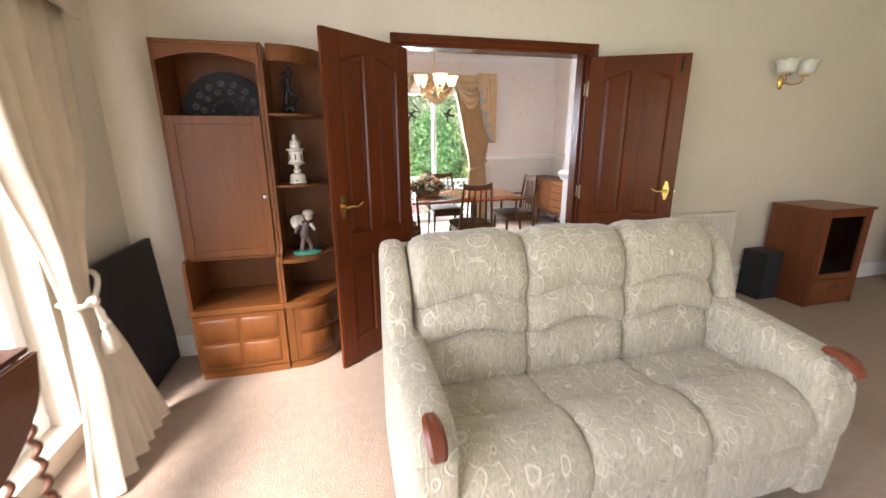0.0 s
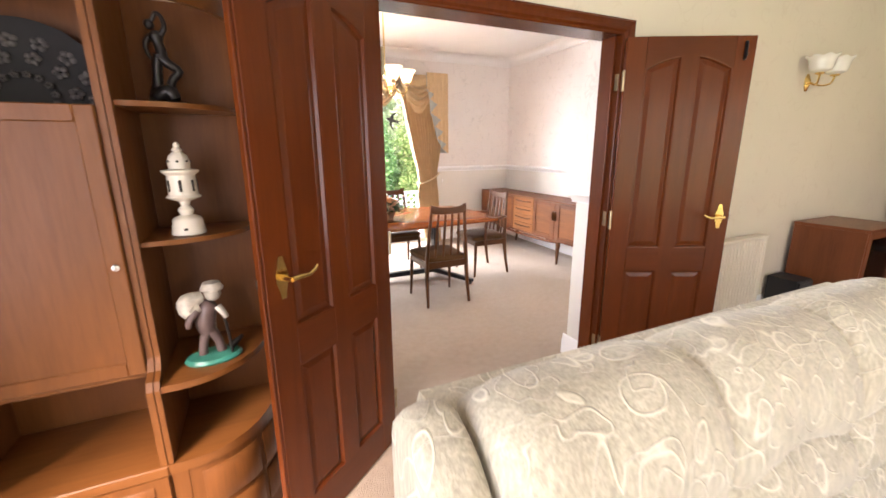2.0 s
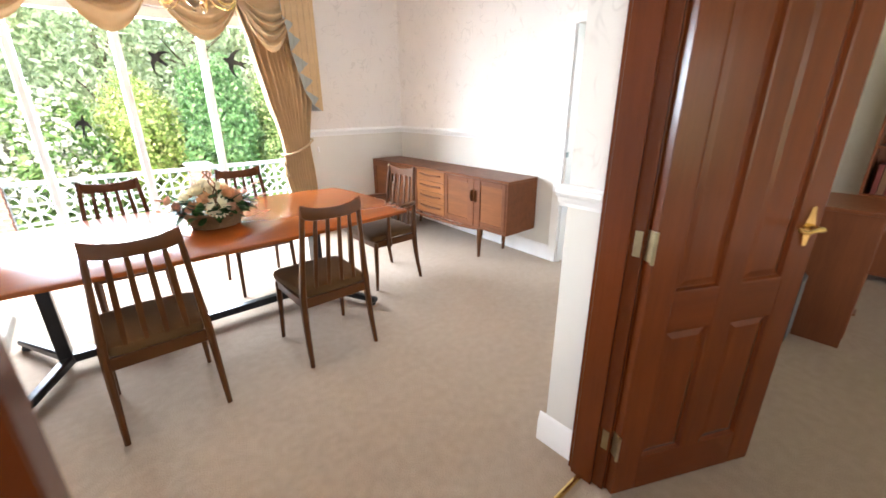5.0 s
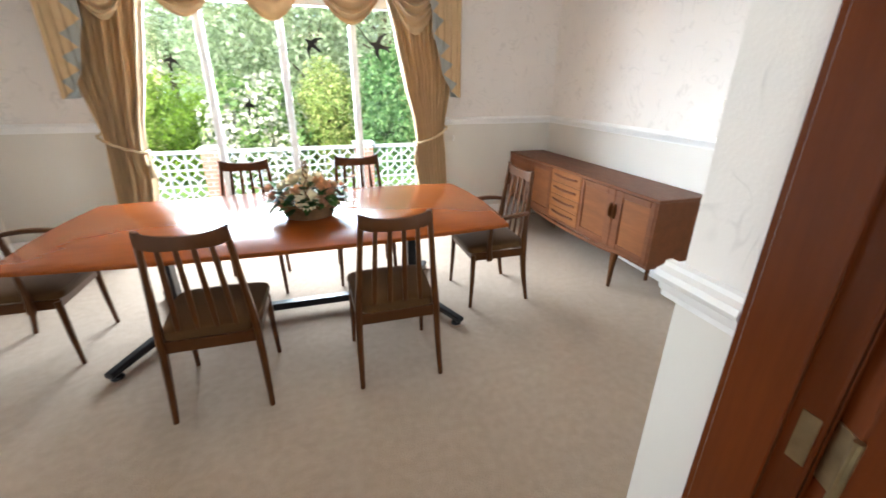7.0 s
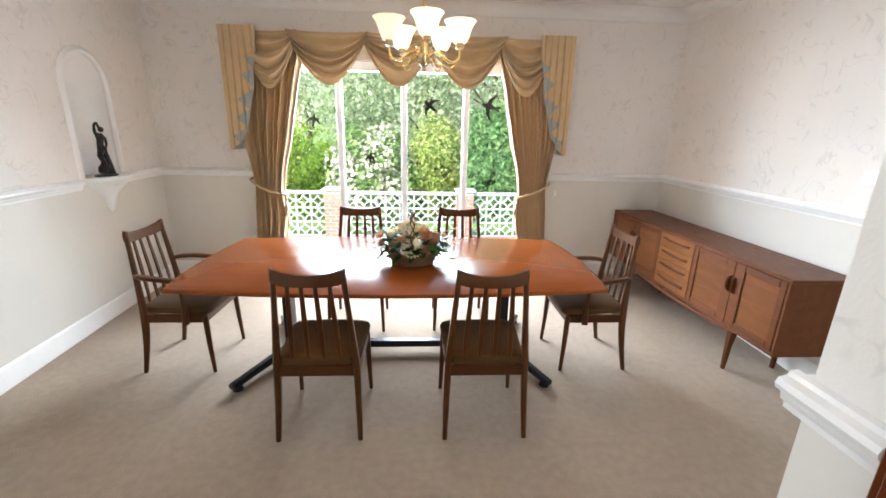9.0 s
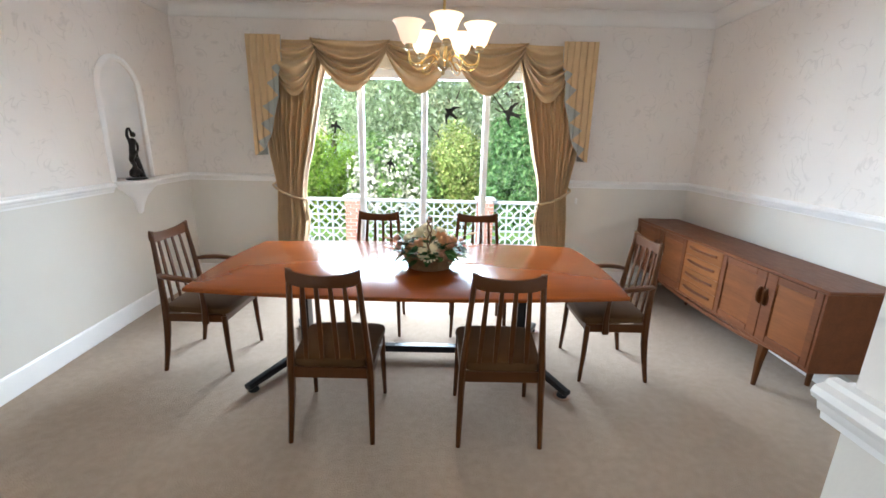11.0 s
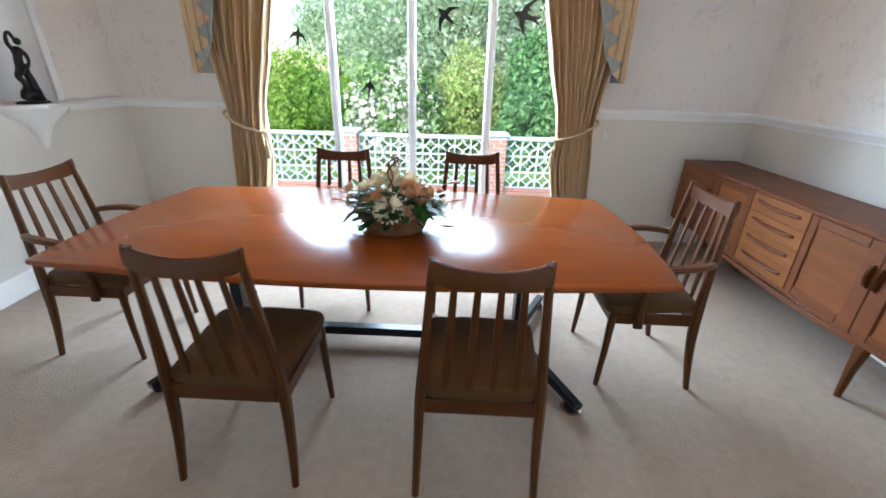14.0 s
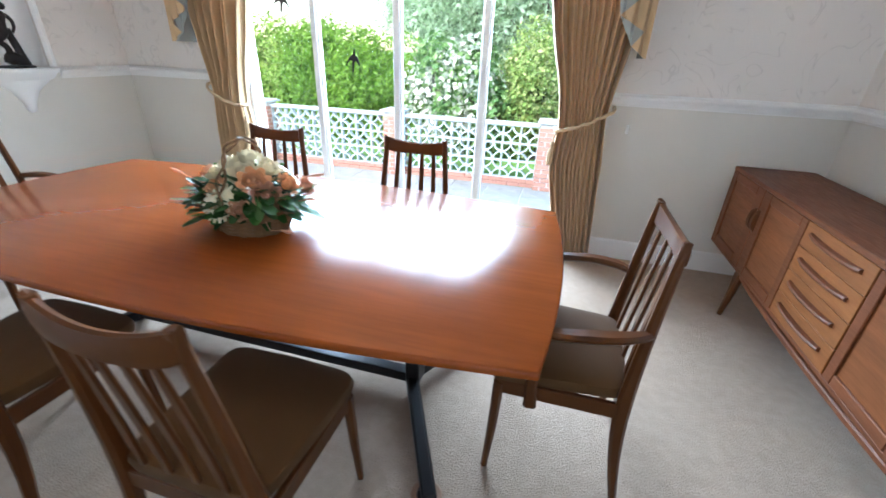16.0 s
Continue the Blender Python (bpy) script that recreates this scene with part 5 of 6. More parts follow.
for s in (-1, 1):
    # arm: a rounded slab swept from front to back
    bm = B()
    rows = [(-0.482, 0.53, 0.052), (-0.474, 0.565, 0.070), (-0.456, 0.592, 0.080), (-0.42, 0.616, 0.085), (-0.36, 0.635, 0.086), (-0.22, 0.652, 0.086), (-0.05, 0.668, 0.085), (0.10, 0.684, 0.082), (0.25, 0.70, 0.078), (0.36, 0.70, 0.07)]
    rings = []
    for y, zt, hw in rows:
        swell = 0.014 * math.exp(-((y + 0.5) / 0.25) ** 2)
        ring = [(s * (0.812 - hw * 0.9), y, 0.04), (s * (0.812 - hw), y, 0.25)]
        for c in range(13):
            a = math.pi * c / 12
            ring.append((s * (0.812 - hw * spow(math.cos(a), 0.7)), y, zt - 0.075 + 0.075 * spow(math.sin(a), 0.7)))
        ring += [(s * (0.812 + hw + swell * 0.4), y, 0.46), (s * (0.812 + hw + swell), y, 0.30), (s * (0.812 + hw + swell * 0.8), y, 0.16), (s * (0.812 + hw * 0.9), y, 0.04)]
        rings.append(ring)
    loft(bm, rings)
    arm = part("arm", bm, M_SOFA, sf, "", True)
    bm = padded(s * 0.812, 0.062, [(-0.488, 0.30), (-0.492, 0.42), (-0.484, 0.53)], (0.0, 0.0), 0.016, (0.4, 0.4), 0.001, s, 16, 14, -1)
    part("arm_front", bm, M_SOFA, arm, "", True)
    bm = B()
    pts = curve([(s * 0.812, -0.395, 0.634), (s * 0.812, -0.445, 0.634), (s * 0.812, -0.490, 0.620), (s * 0.812, -0.520, 0.600), (s * 0.812, -0.534, 0.582)], 16)
    n = len(pts)
    bar(bm, pts, [(0.034 + 0.030 * math.sin(math.pi * min(1.0, 0.12 + 0.85 * i / n)), 0.018 + 0.016 * math.sin(math.pi * min(1.0, 0.1 + 0.88 * i / n))) for i in range(n)], (1, 0, 0), 0.4)
    part("arm_handle", bm, M_KNOB, arm, "polished reddish wood hand rest", True)
    # wing
    bm = B()
    prof = curve([(0, 0.05, 0.60), (0, 0.075, 0.72), (0, 0.125, 0.85), (0, 0.205, 0.955), (0, 0.29, 1.005), (0, 0.36, 1.0), (0, 0.42, 0.95)], 36) + [Vector((0, 0.42, 0.50)), Vector((0, 0.20, 0.50))]
    loft(bm, [[(s * (0.775 + o), 0.24 + (p.y - 0.24) * sc, 0.75 + (p.z - 0.75) * sc) for p in prof] for o, sc in ((0.0, 0.88), (0.008, 0.955), (0.022, 0.99), (0.042, 1.0), (0.062, 1.0), (0.082, 0.985), (0.095, 0.95), (0.102, 0.88))])
    part("wing", bm, M_SOFA, sf, "", True)
bm = B()
box(bm, (-0.80, -0.42, 0.04), (0.80, 0.40, 0.31), 0.02, 2)
part("base", bm, M_SOFA, sf)
bm = B()
rings = []
for z, y0, y1 in ((0.30, 0.22, 0.41), (0.6, 0.24, 0.44), (0.85, 0.28, 0.47), (0.93, 0.31, 0.47), (0.965, 0.34, 0.45)):
    rings.append([(-0.80, y0, z), (0.80, y0, z), (0.80, y1, z), (-0.80, y1, z)])
loft(bm, rings)
part("back_frame", bm, M_SOFA, sf)
for k in (-1, 0, 1):
    x, hw = k * 0.503, 0.249
    part("seat_cushion", padded(x, hw, [(0.17, 0.392), (0.05, 0.400), (-0.08, 0.412), (-0.225, 0.424)], (0.0, -0.035), 0.036, (0.3, 0.45), 0.0025, 5 + k), M_SOFA, sf, "", True)
    part("seat_front", padded(x, hw, [(-0.165, 0.422), (-0.26, 0.436), (-0.36, 0.428), (-0.432, 0.385), (-0.455, 0.31), (-0.45, 0.265)], (0.025, 0.0), 0.052, (0.38, 0.45), 0.003, 9 + k), M_SOFA, sf, "", True)
    part("foot_panel", padded(x, hw - 0.002, [(-0.448, 0.278), (-0.455, 0.20), (-0.452, 0.12), (-0.44, 0.045)], (0.0, 0.0), 0.026, (0.35, 0.4), 0.0015, 2 + k), M_SOFA, sf, "", True)
    for n, (side, arcs, puff, skew) in enumerate((
            ([(0.130, 0.385), (0.122, 0.47), (0.130, 0.56), (0.160, 0.665)], (0.0, 0.045), 0.062, (0.36, 0.45)),
            ([(0.155, 0.605), (0.145, 0.66), (0.158, 0.73), (0.190, 0.825)], (0.055, 0.055), 0.080, (0.17, 0.50)),
            ([(0.190, 0.755), (0.176, 0.81), (0.190, 0.885), (0.228, 0.947), (0.30, 0.962), (0.40, 0.93)], (0.055, 0.0), 0.088, (0.14, 0.36)))):
        part("back_cushion", padded(x, hw + 0.004 * n, side, arcs, puff, skew, 0.004, 3 * n + 1.7 * k, face=-1), M_SOFA, sf, "", True)

# ---- display unit ----
un = thing("display_unit", pose(-0.852, 2.795, 0), "golden teak wall unit with drop-front, open shelves and curved corner end", "display cabinet")
UW, UD, UX = 0.512, 0.39, 0.84
slab = lambda nm, a, b, mat=None, lab="", par=None, bev=0.003: (lambda q: (box(q, a, b, bev), part(nm, q, mat or M_UNIT, par or un, lab))[1])(B())
slab("plinth", (0.01, 0.02, 0.0), (UW - 0.004, UD, 0.055), M_UNIT_X)
slab("bottom_panel", (0.0, 0.01, 0.055), (UW, UD, 0.075), M_UNIT_X)
for x in (0.0, UW - 0.018):
    slab("lower_side", (x, 0.012, 0.075), (x + 0.018, UD, 0.425))
    bm = B()
    out = [(0.005, 0.46), (0.005, 0.72), (0.02, 0.745), (0.06, 0.76), (0.078, 0.80), (0.078, 1.92), (UD, 1.92), (UD, 0.46)]
    loft(bm, [[(x, y, z) for y, z in out], [(x + 0.018, y, z) for y, z in out]])
    part("upper_side", bm, M_UNIT, un)
slab("counter", (-0.006, -0.004, 0.425), (UW + 0.003, UD, 0.46), M_UNIT_X)
slab("back_panel", (0.018, UD - 0.008, 0.46), (UW - 0.018, UD, 1.90))
slab("shelf", (0.018, 0.085, 0.735), (UW - 0.018, UD - 0.008, 0.753), M_UNIT_X)
slab("shelf", (0.018, 0.09, 1.335), (UW - 0.018, UD - 0.008, 1.351), M_UNIT_X)
slab("top", (0.018, 0.08, 1.90), (UW - 0.018, UD - 0.008, 1.92), M_UNIT_X)
bm = B()
prism(bm, [(0.018, 1.899), (0.018, 1.815)] + [(0.018 + (UW - 0.036) * k / 12, 1.815 + 0.045 * math.sin(math.pi * k / 12) ** 0.8) for k in range(1, 12)] + [(UW - 0.018, 1.815), (UW - 0.018, 1.899)], 0.08, 0.096)
part("arched_fascia", bm, M_UNIT_X, un)
flap = slab("drop_front", (0.02, 0.070, 0.756), (UW - 0.02, 0.086, 1.546))
bm = B()
f = 0.045
for a, b in (((0.02, 0.064, 0.756), (0.02 + f, 0.071, 1.546)), ((UW - 0.02 - f, 0.064, 0.756), (UW - 0.02, 0.071, 1.546)), ((0.02 + f, 0.0642, 0.756), (UW - 0.02 - f, 0.0708, 0.756 + f)), ((0.02 + f, 0.0642, 1.546 - f), (UW - 0.02 - f, 0.0708, 1.546))):
    box(bm, a, b, 0.003)
part("border", bm, M_UNIT, flap)
bm = B()
lathe(bm, [(0.010, 0), (0.010, 0.004), (0.004, 0.006)], 14)
box(bm, (-0.0015, -0.006, 0.006), (0.0015, 0.014, 0.018), 0.001)
xf(pose(UW - 0.042, 0.064, 1.10, 90, 0, 0), bm)
part("lock", bm, M_CHROME, flap, "small steel lock and key", True)


def tile_door(parent, place, w, z0, z1, label):
    """A door with four raised square fields; place(x, depth) bends it to its front."""
    n = 10
    bm = B()
    loft(bm, [[(*place(w * k / n, d), z) for d, z in ((0.0, z0), (0.0, z1), (0.016, z1), (0.016, z0))] for k in range(n + 1)])
    d = part("door", bm, M_UNIT, parent, label)
    for i in range(2):
        for j in range(2):
            bm = B()
            xa, xb = w * (0.07 + 0.45 * i), w * (0.07 + 0.45 * i + 0.40)
            za, zb = z0 + (z1 - z0) * (0.07 + 0.46 * j), z0 + (z1 - z0) * (0.07 + 0.46 * j + 0.40)
            rings = []
            for k in range(7):
                x = xa + (xb - xa) * k / 6
                lip = 0.004 if k in (0, 6) else 0.013
                rings.append([(*place(x, 0.001), za), (*place(x, -lip * 0.3), za), (*place(x, -lip), za + 0.012), (*place(x, -lip), zb - 0.012), (*place(x, -lip * 0.3), zb), (*place(x, 0.001), zb)])
            loft(bm, rings)
            part("field", bm, M_UNIT, d, "", True)
    return d


tile_door(un, lambda x, d: (0.004 + x, d), UW - 0.008, 0.065, 0.42, "")

cu = thing("corner_unit", pose(-0.338, 2.795, 0), "golden teak corner shelf unit with curved front", "corner cabinet")
CW, CD = 0.335, 0.39


def quarter(r0, depth, n=14, wide=CW):
    """Outline of a quarter round from the front of the neighbour to the wall."""
    pts = [(0.0, 0.0 + r0)]
    for k in range(n + 1):
        a = math.pi / 2 * k / n
        pts.append((0.05 + (wide - 0.05 - r0) * math.sin(a), CD - (depth - r0) * math.cos(a) ** 0.9 if k < n else CD))
    return pts + [(0.0, CD)]


def round_shelf(nm, z0, z1, inset, mat=M_UNIT_X):
    bm = B()
    o = quarter(0.0, CD - inset)
    o[0] = (0.0, inset)
    loft(bm, [[(x, y, z) for x, y in o] for z in (z0, z0 + 0.002, z1 - 0.002, z1)])
    return part(nm, bm, mat, cu, "", True)


for nm, z0, z1, ins in (("plinth", 0.0, 0.06, 0.03), ("counter", 0.425, 0.46, 0.0), ("shelf", 0.705, 0.727, 0.012), ("shelf", 1.145, 1.160, 0.10), ("shelf", 1.548, 1.563, 0.10)):
    round_shelf(nm, z0, z1, ins)
bm = B()
n = 14
o0 = quarter(0.0, CD - 0.085)[1:-1]
o1 = [(x - 0.014, y + 0.012) for x, y in o0]
loft(bm, [[(x0, y0, 1.835), (x0, y0, 1.92), (x1, y1, 1.92), (x1, y1, 1.835)] for (x0, y0), (x1, y1) in zip(o0, o1)])
part("curved_fascia", bm, M_UNIT_X, cu, "", True)
slabc = lambda nm, a, b: (lambda q: (box(q, a, b, 0.002), part(nm, q, M_UNIT, cu))[1])(B())
slabc("back_panel", (0.0, CD - 0.012, 0.06), (CW, CD - 0.001, 1.90))
bm = B()
out = [(0.005, 0.46), (0.005, 0.72), (0.02, 0.745), (0.06, 0.76), (0.078, 0.80), (0.078, 1.92), (CD - 0.013, 1.92), (CD - 0.013, 0.46)]
loft(bm, [[(x, y, z) for y, z in out] for x in (0.001, 0.016)])
part("side_panel", bm, M_UNIT, cu)
arc = quarter(0.0, CD - 0.012)[1:-1]
lens = [0.0]
for (xa, ya), (xb, yb) in zip(arc, arc[1:]):
    lens.append(lens[-1] + math.hypot(xb - xa, yb - ya))


def on_arc(s, d):
    i = max(0, min(len(lens) - 2, sum(1 for v in lens if v <= s) - 1))
    t = (s - lens[i]) / (lens[i + 1] - lens[i])
    (xa, ya), (xb, yb) = arc[i], arc[i + 1]
    nx, ny = (yb - ya), -(xb - xa)
    ln = math.hypot(nx, ny)
    return (xa + (xb - xa) * t - nx / ln * d, ya + (yb - ya) * t - ny / ln * d)


slabc("front_panel", (0.001, 0.012, 0.061), (0.049, 0.028, 0.424))
tile_door(cu, on_arc, lens[-1] * 0.96, 0.065, 0.42, "curved door with four raised fields")

# ornaments on the unit
bm = B()
prof = [(0.0005, 0.0), (0.10, 0.004), (0.17, 0.012), (0.215, 0.03), (0.225, 0.034), (0.225, 0.028), (0.19, 0.008), (0.10, -0.004)]
rings = [[(r * math.cos(a) * (1 + (0.02 * math.cos(18 * a) if r > 0.2 else 0)), -h, r * math.sin(a)) for a in (2 * math.pi * k / 72 for k in range(72))] for r, h in prof]
loft(bm, rings, True, True, 0)
for ring, (n, r, s) in enumerate(((15, 0.168, 0.027), (11, 0.122, 0.024), (16, 0.072, 0.013))):
    for k in range(n):
        a = 2 * math.pi * (k + 0.3 * ring) / n
        for q in range(5):
            b = a + 2 * math.pi * q / 5
            pillow(bm, (r * math.cos(a) + s * 0.5 * math.cos(b), -0.014, r * math.sin(a) + s * 0.5 * math.sin(b)), (s * 0.75, 0.012, s * 0.75), 1, 1, 8, 5, None, None, 1)
M_PLATE = plain("dark_plate_glaze", (0.006, 0.005, 0.006), 0.7, 0, 0.4, 14)
M_PLATE2 = plain("grey_raised_flowers", (0.085, 0.078, 0.078), 0.7, 0, 0.5, 60)
pl = part("display_plate", bm, [M_PLATE, M_PLATE2], None, "", True)
pl.matrix_world = pose(-0.580, 3.13, 1.352 + 0.222, -8, 0, 0)
tagged(pl, "dark round plate with raised grey flowers, leaning in the top niche", "plate")

lh = thing("ceramic_lantern", pose(-0.205, 2.985, 1.1605), "cream ceramic pierced tower lantern on the corner shelf", "lantern")
bm = B()
lathe(bm, [(0.045, 0), (0.050, 0.004), (0.043, 0.05), (0.038, 0.056), (0.018, 0.064), (0.024, 0.08), (0.012, 0.095), (0.018, 0.108), (0.045, 0.118), (0.05, 0.122), (0.042, 0.13), (0.040, 0.19), (0.052, 0.20), (0.052, 0.206), (0.03, 0.21), (0.032, 0.23), (0.026, 0.25), (0.012, 0.262), (0.016, 0.268), (0.008, 0.276), (0.010, 0.284), (0.003, 0.292)], 28)
body_l = part("body", bm, M_CERAMIC, lh, "", True)
# Piercings are solid dark pieces; the shade inside them is put into their colour
bm = B()
for k in range(7):
    a = 2 * math.pi * k / 7 - math.pi / 2
    q = B()
    box(q, (-0.004, -0.002, -0.018), (0.004, 0.002, 0.018), 0.001)
    xf(Matrix.Translation((0.0415 * math.cos(a), 0.0415 * math.sin(a), 0.158)) @ Matrix.Rotation(a + math.pi / 2, 4, "Z"), q)
    part("slot", q, M_HOLE_SHADE, lh, "dark inset standing for a pierced slot's shade")
    bm = B()
    pillow(bm, (0.031 * math.cos(a), 0.031 * math.sin(a), 0.233), (0.008, 0.008, 0.008), 1, 1, 8, 6)
    part("round_hole", bm, M_HOLE_SHADE, lh, "dark bead standing for a pierced hole's shade")
bm = B()
box(bm, (-0.008, -0.0485, 0.018), (0.004, -0.044, 0.026), 0.001)
part("doorway", bm, M_HOLE_SHADE, lh, "dark chip standing for the shaded opening at the foot")

bm = B()
lathe(bm, [(0.075, 0.0), (0.078, 0.006), (0.07, 0.016), (0.03, 0.022)], 22, (0, 0, 0), 2, (1.15, 0.8))
for pts, rr, slot in (
        (((-0.03, 0, 0.018), (-0.025, 0, 0.06), (-0.01, 0, 0.11)), (0.015, 0.014, 0.018), 1), (((0.025, 0, 0.018), (0.02, 0, 0.06), (0.0, 0, 0.11)), (0.016, 0.014, 0.018), 1),
        (((-0.005, 0, 0.10), (-0.01, 0, 0.14), (0.005, 0, 0.19), (0.012, 0, 0.205)), (0.026, 0.032, 0.03, 0.015), 1), (((-0.02, 0, 0.195), (-0.05, 0, 0.19), (-0.05, 0, 0.215), (-0.01, 0.01, 0.22)), (0.025, 0.034, 0.03, 0.02), 0),
        (((-0.03, -0.02, 0.185), (-0.055, -0.03, 0.16), (-0.06, -0.025, 0.135)), (0.013, 0.011, 0.009), 1), (((0.03, -0.02, 0.19), (0.045, -0.03, 0.165), (0.05, -0.03, 0.15)), (0.012, 0.01, 0.009), 0),
        (((0.045, -0.03, 0.155), (0.052, -0.03, 0.08), (0.055, -0.03, 0.02)), (0.005, 0.005, 0.005), 3), (((0.05, -0.01, 0.03), (0.08, -0.005, 0.05), (0.095, 0, 0.06)), (0.014, 0.01, 0.006), 3)):
    limb(bm, pts, rr, slot)
pillow(bm, (0.022, -0.005, 0.235), (0.05, 0.05, 0.055), 0.9, 1, 14, 10, None, None, 0)
lathe(bm, [(0.034, 0.245), (0.036, 0.25), (0.026, 0.27), (0.005, 0.276)], 16, (0.022, 0, 0), 0)
fg = part("figurine", bm, [plain("grey_white_porcelain", (0.42, 0.38, 0.32), 0.4, 0, 0.35, 30), plain("brown_porcelain", (0.10, 0.065, 0.06), 0.4, 0, 0.3, 25), plain("green_porcelain", (0.03, 0.20, 0.15), 0.3, 0, 0.2, 20), M_BRONZE], None, "", True)
fg.matrix_world = pose(-0.185, 2.945, 0.728, 0, 0, 8)
tagged(fg, "small glazed porcelain figurine on a green base on the shelf", "figurine")

bm = B()
dancing_figure(bm, 0.27)
s2 = part("statuette", bm, M_BRONZE, None, "", True)
s2.matrix_world = pose(-0.215, 3.04, 1.5635, 0, 0, 70)
tagged(s2, "slim black bronze figurine on the top corner shelf", "statuette")

# ---- black folded table against the wall ----
fp = thing("folding_table", pose(-1.105, 2.49, 0), "black folded card table leaning against the papered wall", "folding table")
bm = B()
box(bm, (-0.018, 0, 0), (0.018, 0.70, 0.83), 0.006, 2)
xf(pose(0, 0, 0.003, 0, -3.5, 0), bm)
part("top", bm, M_BLACKM, fp)
bm = B()
for y in (0.05, 0.62):
    box(bm, (-0.034, y, 0.03), (-0.019, y + 0.03, 0.80), 0.003)
xf(pose(0, 0, 0.003, 0, -3.5, 0), bm)
part("folded_legs", bm, M_BLACK, fp)

# ---- lounge curtain and pelmet ----
lc = thing("curtain", pose(0, 0, 0), "cream lounge curtain tied back with tasselled cord", "curtain")
inn = lambda z: ease([(2.1, 2.02), (1.4, 2.10), (0.95, 2.24), (0.74, 2.27), (0.45, 2.17), (0.0, 1.93)], z)
outr = lambda z: ease([(2.1, 2.72), (1.4, 2.66), (0.95, 2.47), (0.74, 2.42), (0.45, 2.50), (0.0, 2.56)], z)
q = B()
drape_sheet(q, inn, outr, lambda u, z: 0.0, 2.10, 0.012, 6, lambda z: ease([(2.1, 0.034), (1.2, 0.032), (0.74, 0.015), (0.4, 0.030), (0.0, 0.036)], z), 100, 34, 0.016, 0.6)
for v in q.verts:
    x, y, z = v.co
    v.co = (-1.10 - y + 0.22 * max(0.0, (0.74 - z)), x, z)
part("drape", q, M_CREAMC, lc, "cream pleated fabric", True)
bm = B()
tube(bm, curve([(-1.235, 2.46, 0.86), (-1.09, 2.46, 0.83), (-1.052, 2.37, 0.755), (-1.05, 2.28, 0.735), (-1.09, 2.25, 0.74), (-1.13, 2.25, 0.76)], 24), 0.012, 8)
pillow(bm, (-1.045, 2.325, 0.735), (0.05, 0.06, 0.05), 1, 1, 12, 8)
tie = part("tieback", bm, M_CREAMCORD, lc, "cream rope tieback", True)
bm = B()
for dy in (-0.012, 0.022):
    tube(bm, [(-1.04, 2.325, 0.73), (-1.03, 2.325 + dy, 0.68), (-1.022, 2.325 + dy, 0.62)], 0.007, 6)
    tassel(bm, (-1.02, 2.325 + dy, 0.635), 0.14, 0.026)
part("tassel", bm, M_CREAMCORD, tie, "cream cord tassel", True)
pm = thing("pelmet", pose(0, 0, 0), "cream fabric pelmet above the lounge window", "pelmet")
q = B()
drape_sheet(q, lambda z: -1.6, lambda z: 2.74, lambda u, z: 0.0, 2.36, 1.97, 40, lambda z: 0.012, 400, 6, 0.012)
for v in q.verts:
    x, y, z = v.co
    v.co = (-1.02 - y, x, z + (0.035 * math.sin(x * 9) if z < 2.0 else 0))
part("frill", q, M_CREAMC, pm, "", True)
bm = B()
box(bm, (-1.249, -1.6, 2.33), (-1.04, 2.735, 2.365), 0.003)
box(bm, (-1.249, 2.715, 1.98), (-1.035, 2.735, 2.329), 0.003)
part("board", bm, M_CREAMC, pm)

# ---- gateleg table ----
gt = thing("gateleg_table", pose(-1.225, 1.945, 0), "dark oak gateleg table with leaf down and barley-twist legs", "side table")
bm = B()
box(bm, (0.0, -0.86, 0.70), (0.165, 0.0, 0.72), 0.004, 2)
part("top", bm, M_OAK, gt)
bm = B()
n = 24
out = [(0.0, 0.70)] + [(-0.86 * k / n, 0.70 - 0.34 * (math.sin(math.pi * k / n) ** 0.45)) for k in range(1, n)] + [(-0.86, 0.70)]
loft(bm, [[(x, y, z - 0.002) for y, z in out] for x in (0.168, 0.171, 0.184, 0.187)])
part("drop_leaf", bm, M_OAK, gt)


def twist(bm, x, y, z0, z1, r=0.021):
    rings, n = [], 60
    for k in range(n + 1):
        z = z0 + (z1 - z0) * k / n
        ph = 2 * math.pi * (z - z0) / 0.075
        rings.append([(x + (r * 0.62) * math.cos(a) + 0.008 * math.cos(ph), y + (r * 0.62) * math.sin(a) + 0.008 * math.sin(ph), z) for a in (2 * math.pi * i / 12 for i in range(12))])
    loft(bm, rings)


for x, y in ((0.025, -0.06), (0.14, -0.06), (0.025, -0.80), (0.14, -0.80), (0.155, -0.30)):
    bm = B()
    twist(bm, x, y, 0.12, 0.52)
    for za, zb in ((0.52, 0.70), (0.05, 0.12)):
        box(bm, (x - 0.02, y - 0.02, za), (x + 0.02, y + 0.02, zb - 0.001), 0.003)
    lathe(bm, [(0.012, 0.0), (0.022, 0.012), (0.024, 0.03), (0.014, 0.05)], 14, (x, y, 0))
    part("leg", bm, M_OAK, gt, "barley-twist turned leg", True)
for x in (0.025, 0.14):
    bm = B()
    box(bm, (x - 0.011, -0.78, 0.07), (x + 0.011, -0.08, 0.105), 0.003)
    part("stretcher", bm, M_OAK, gt)

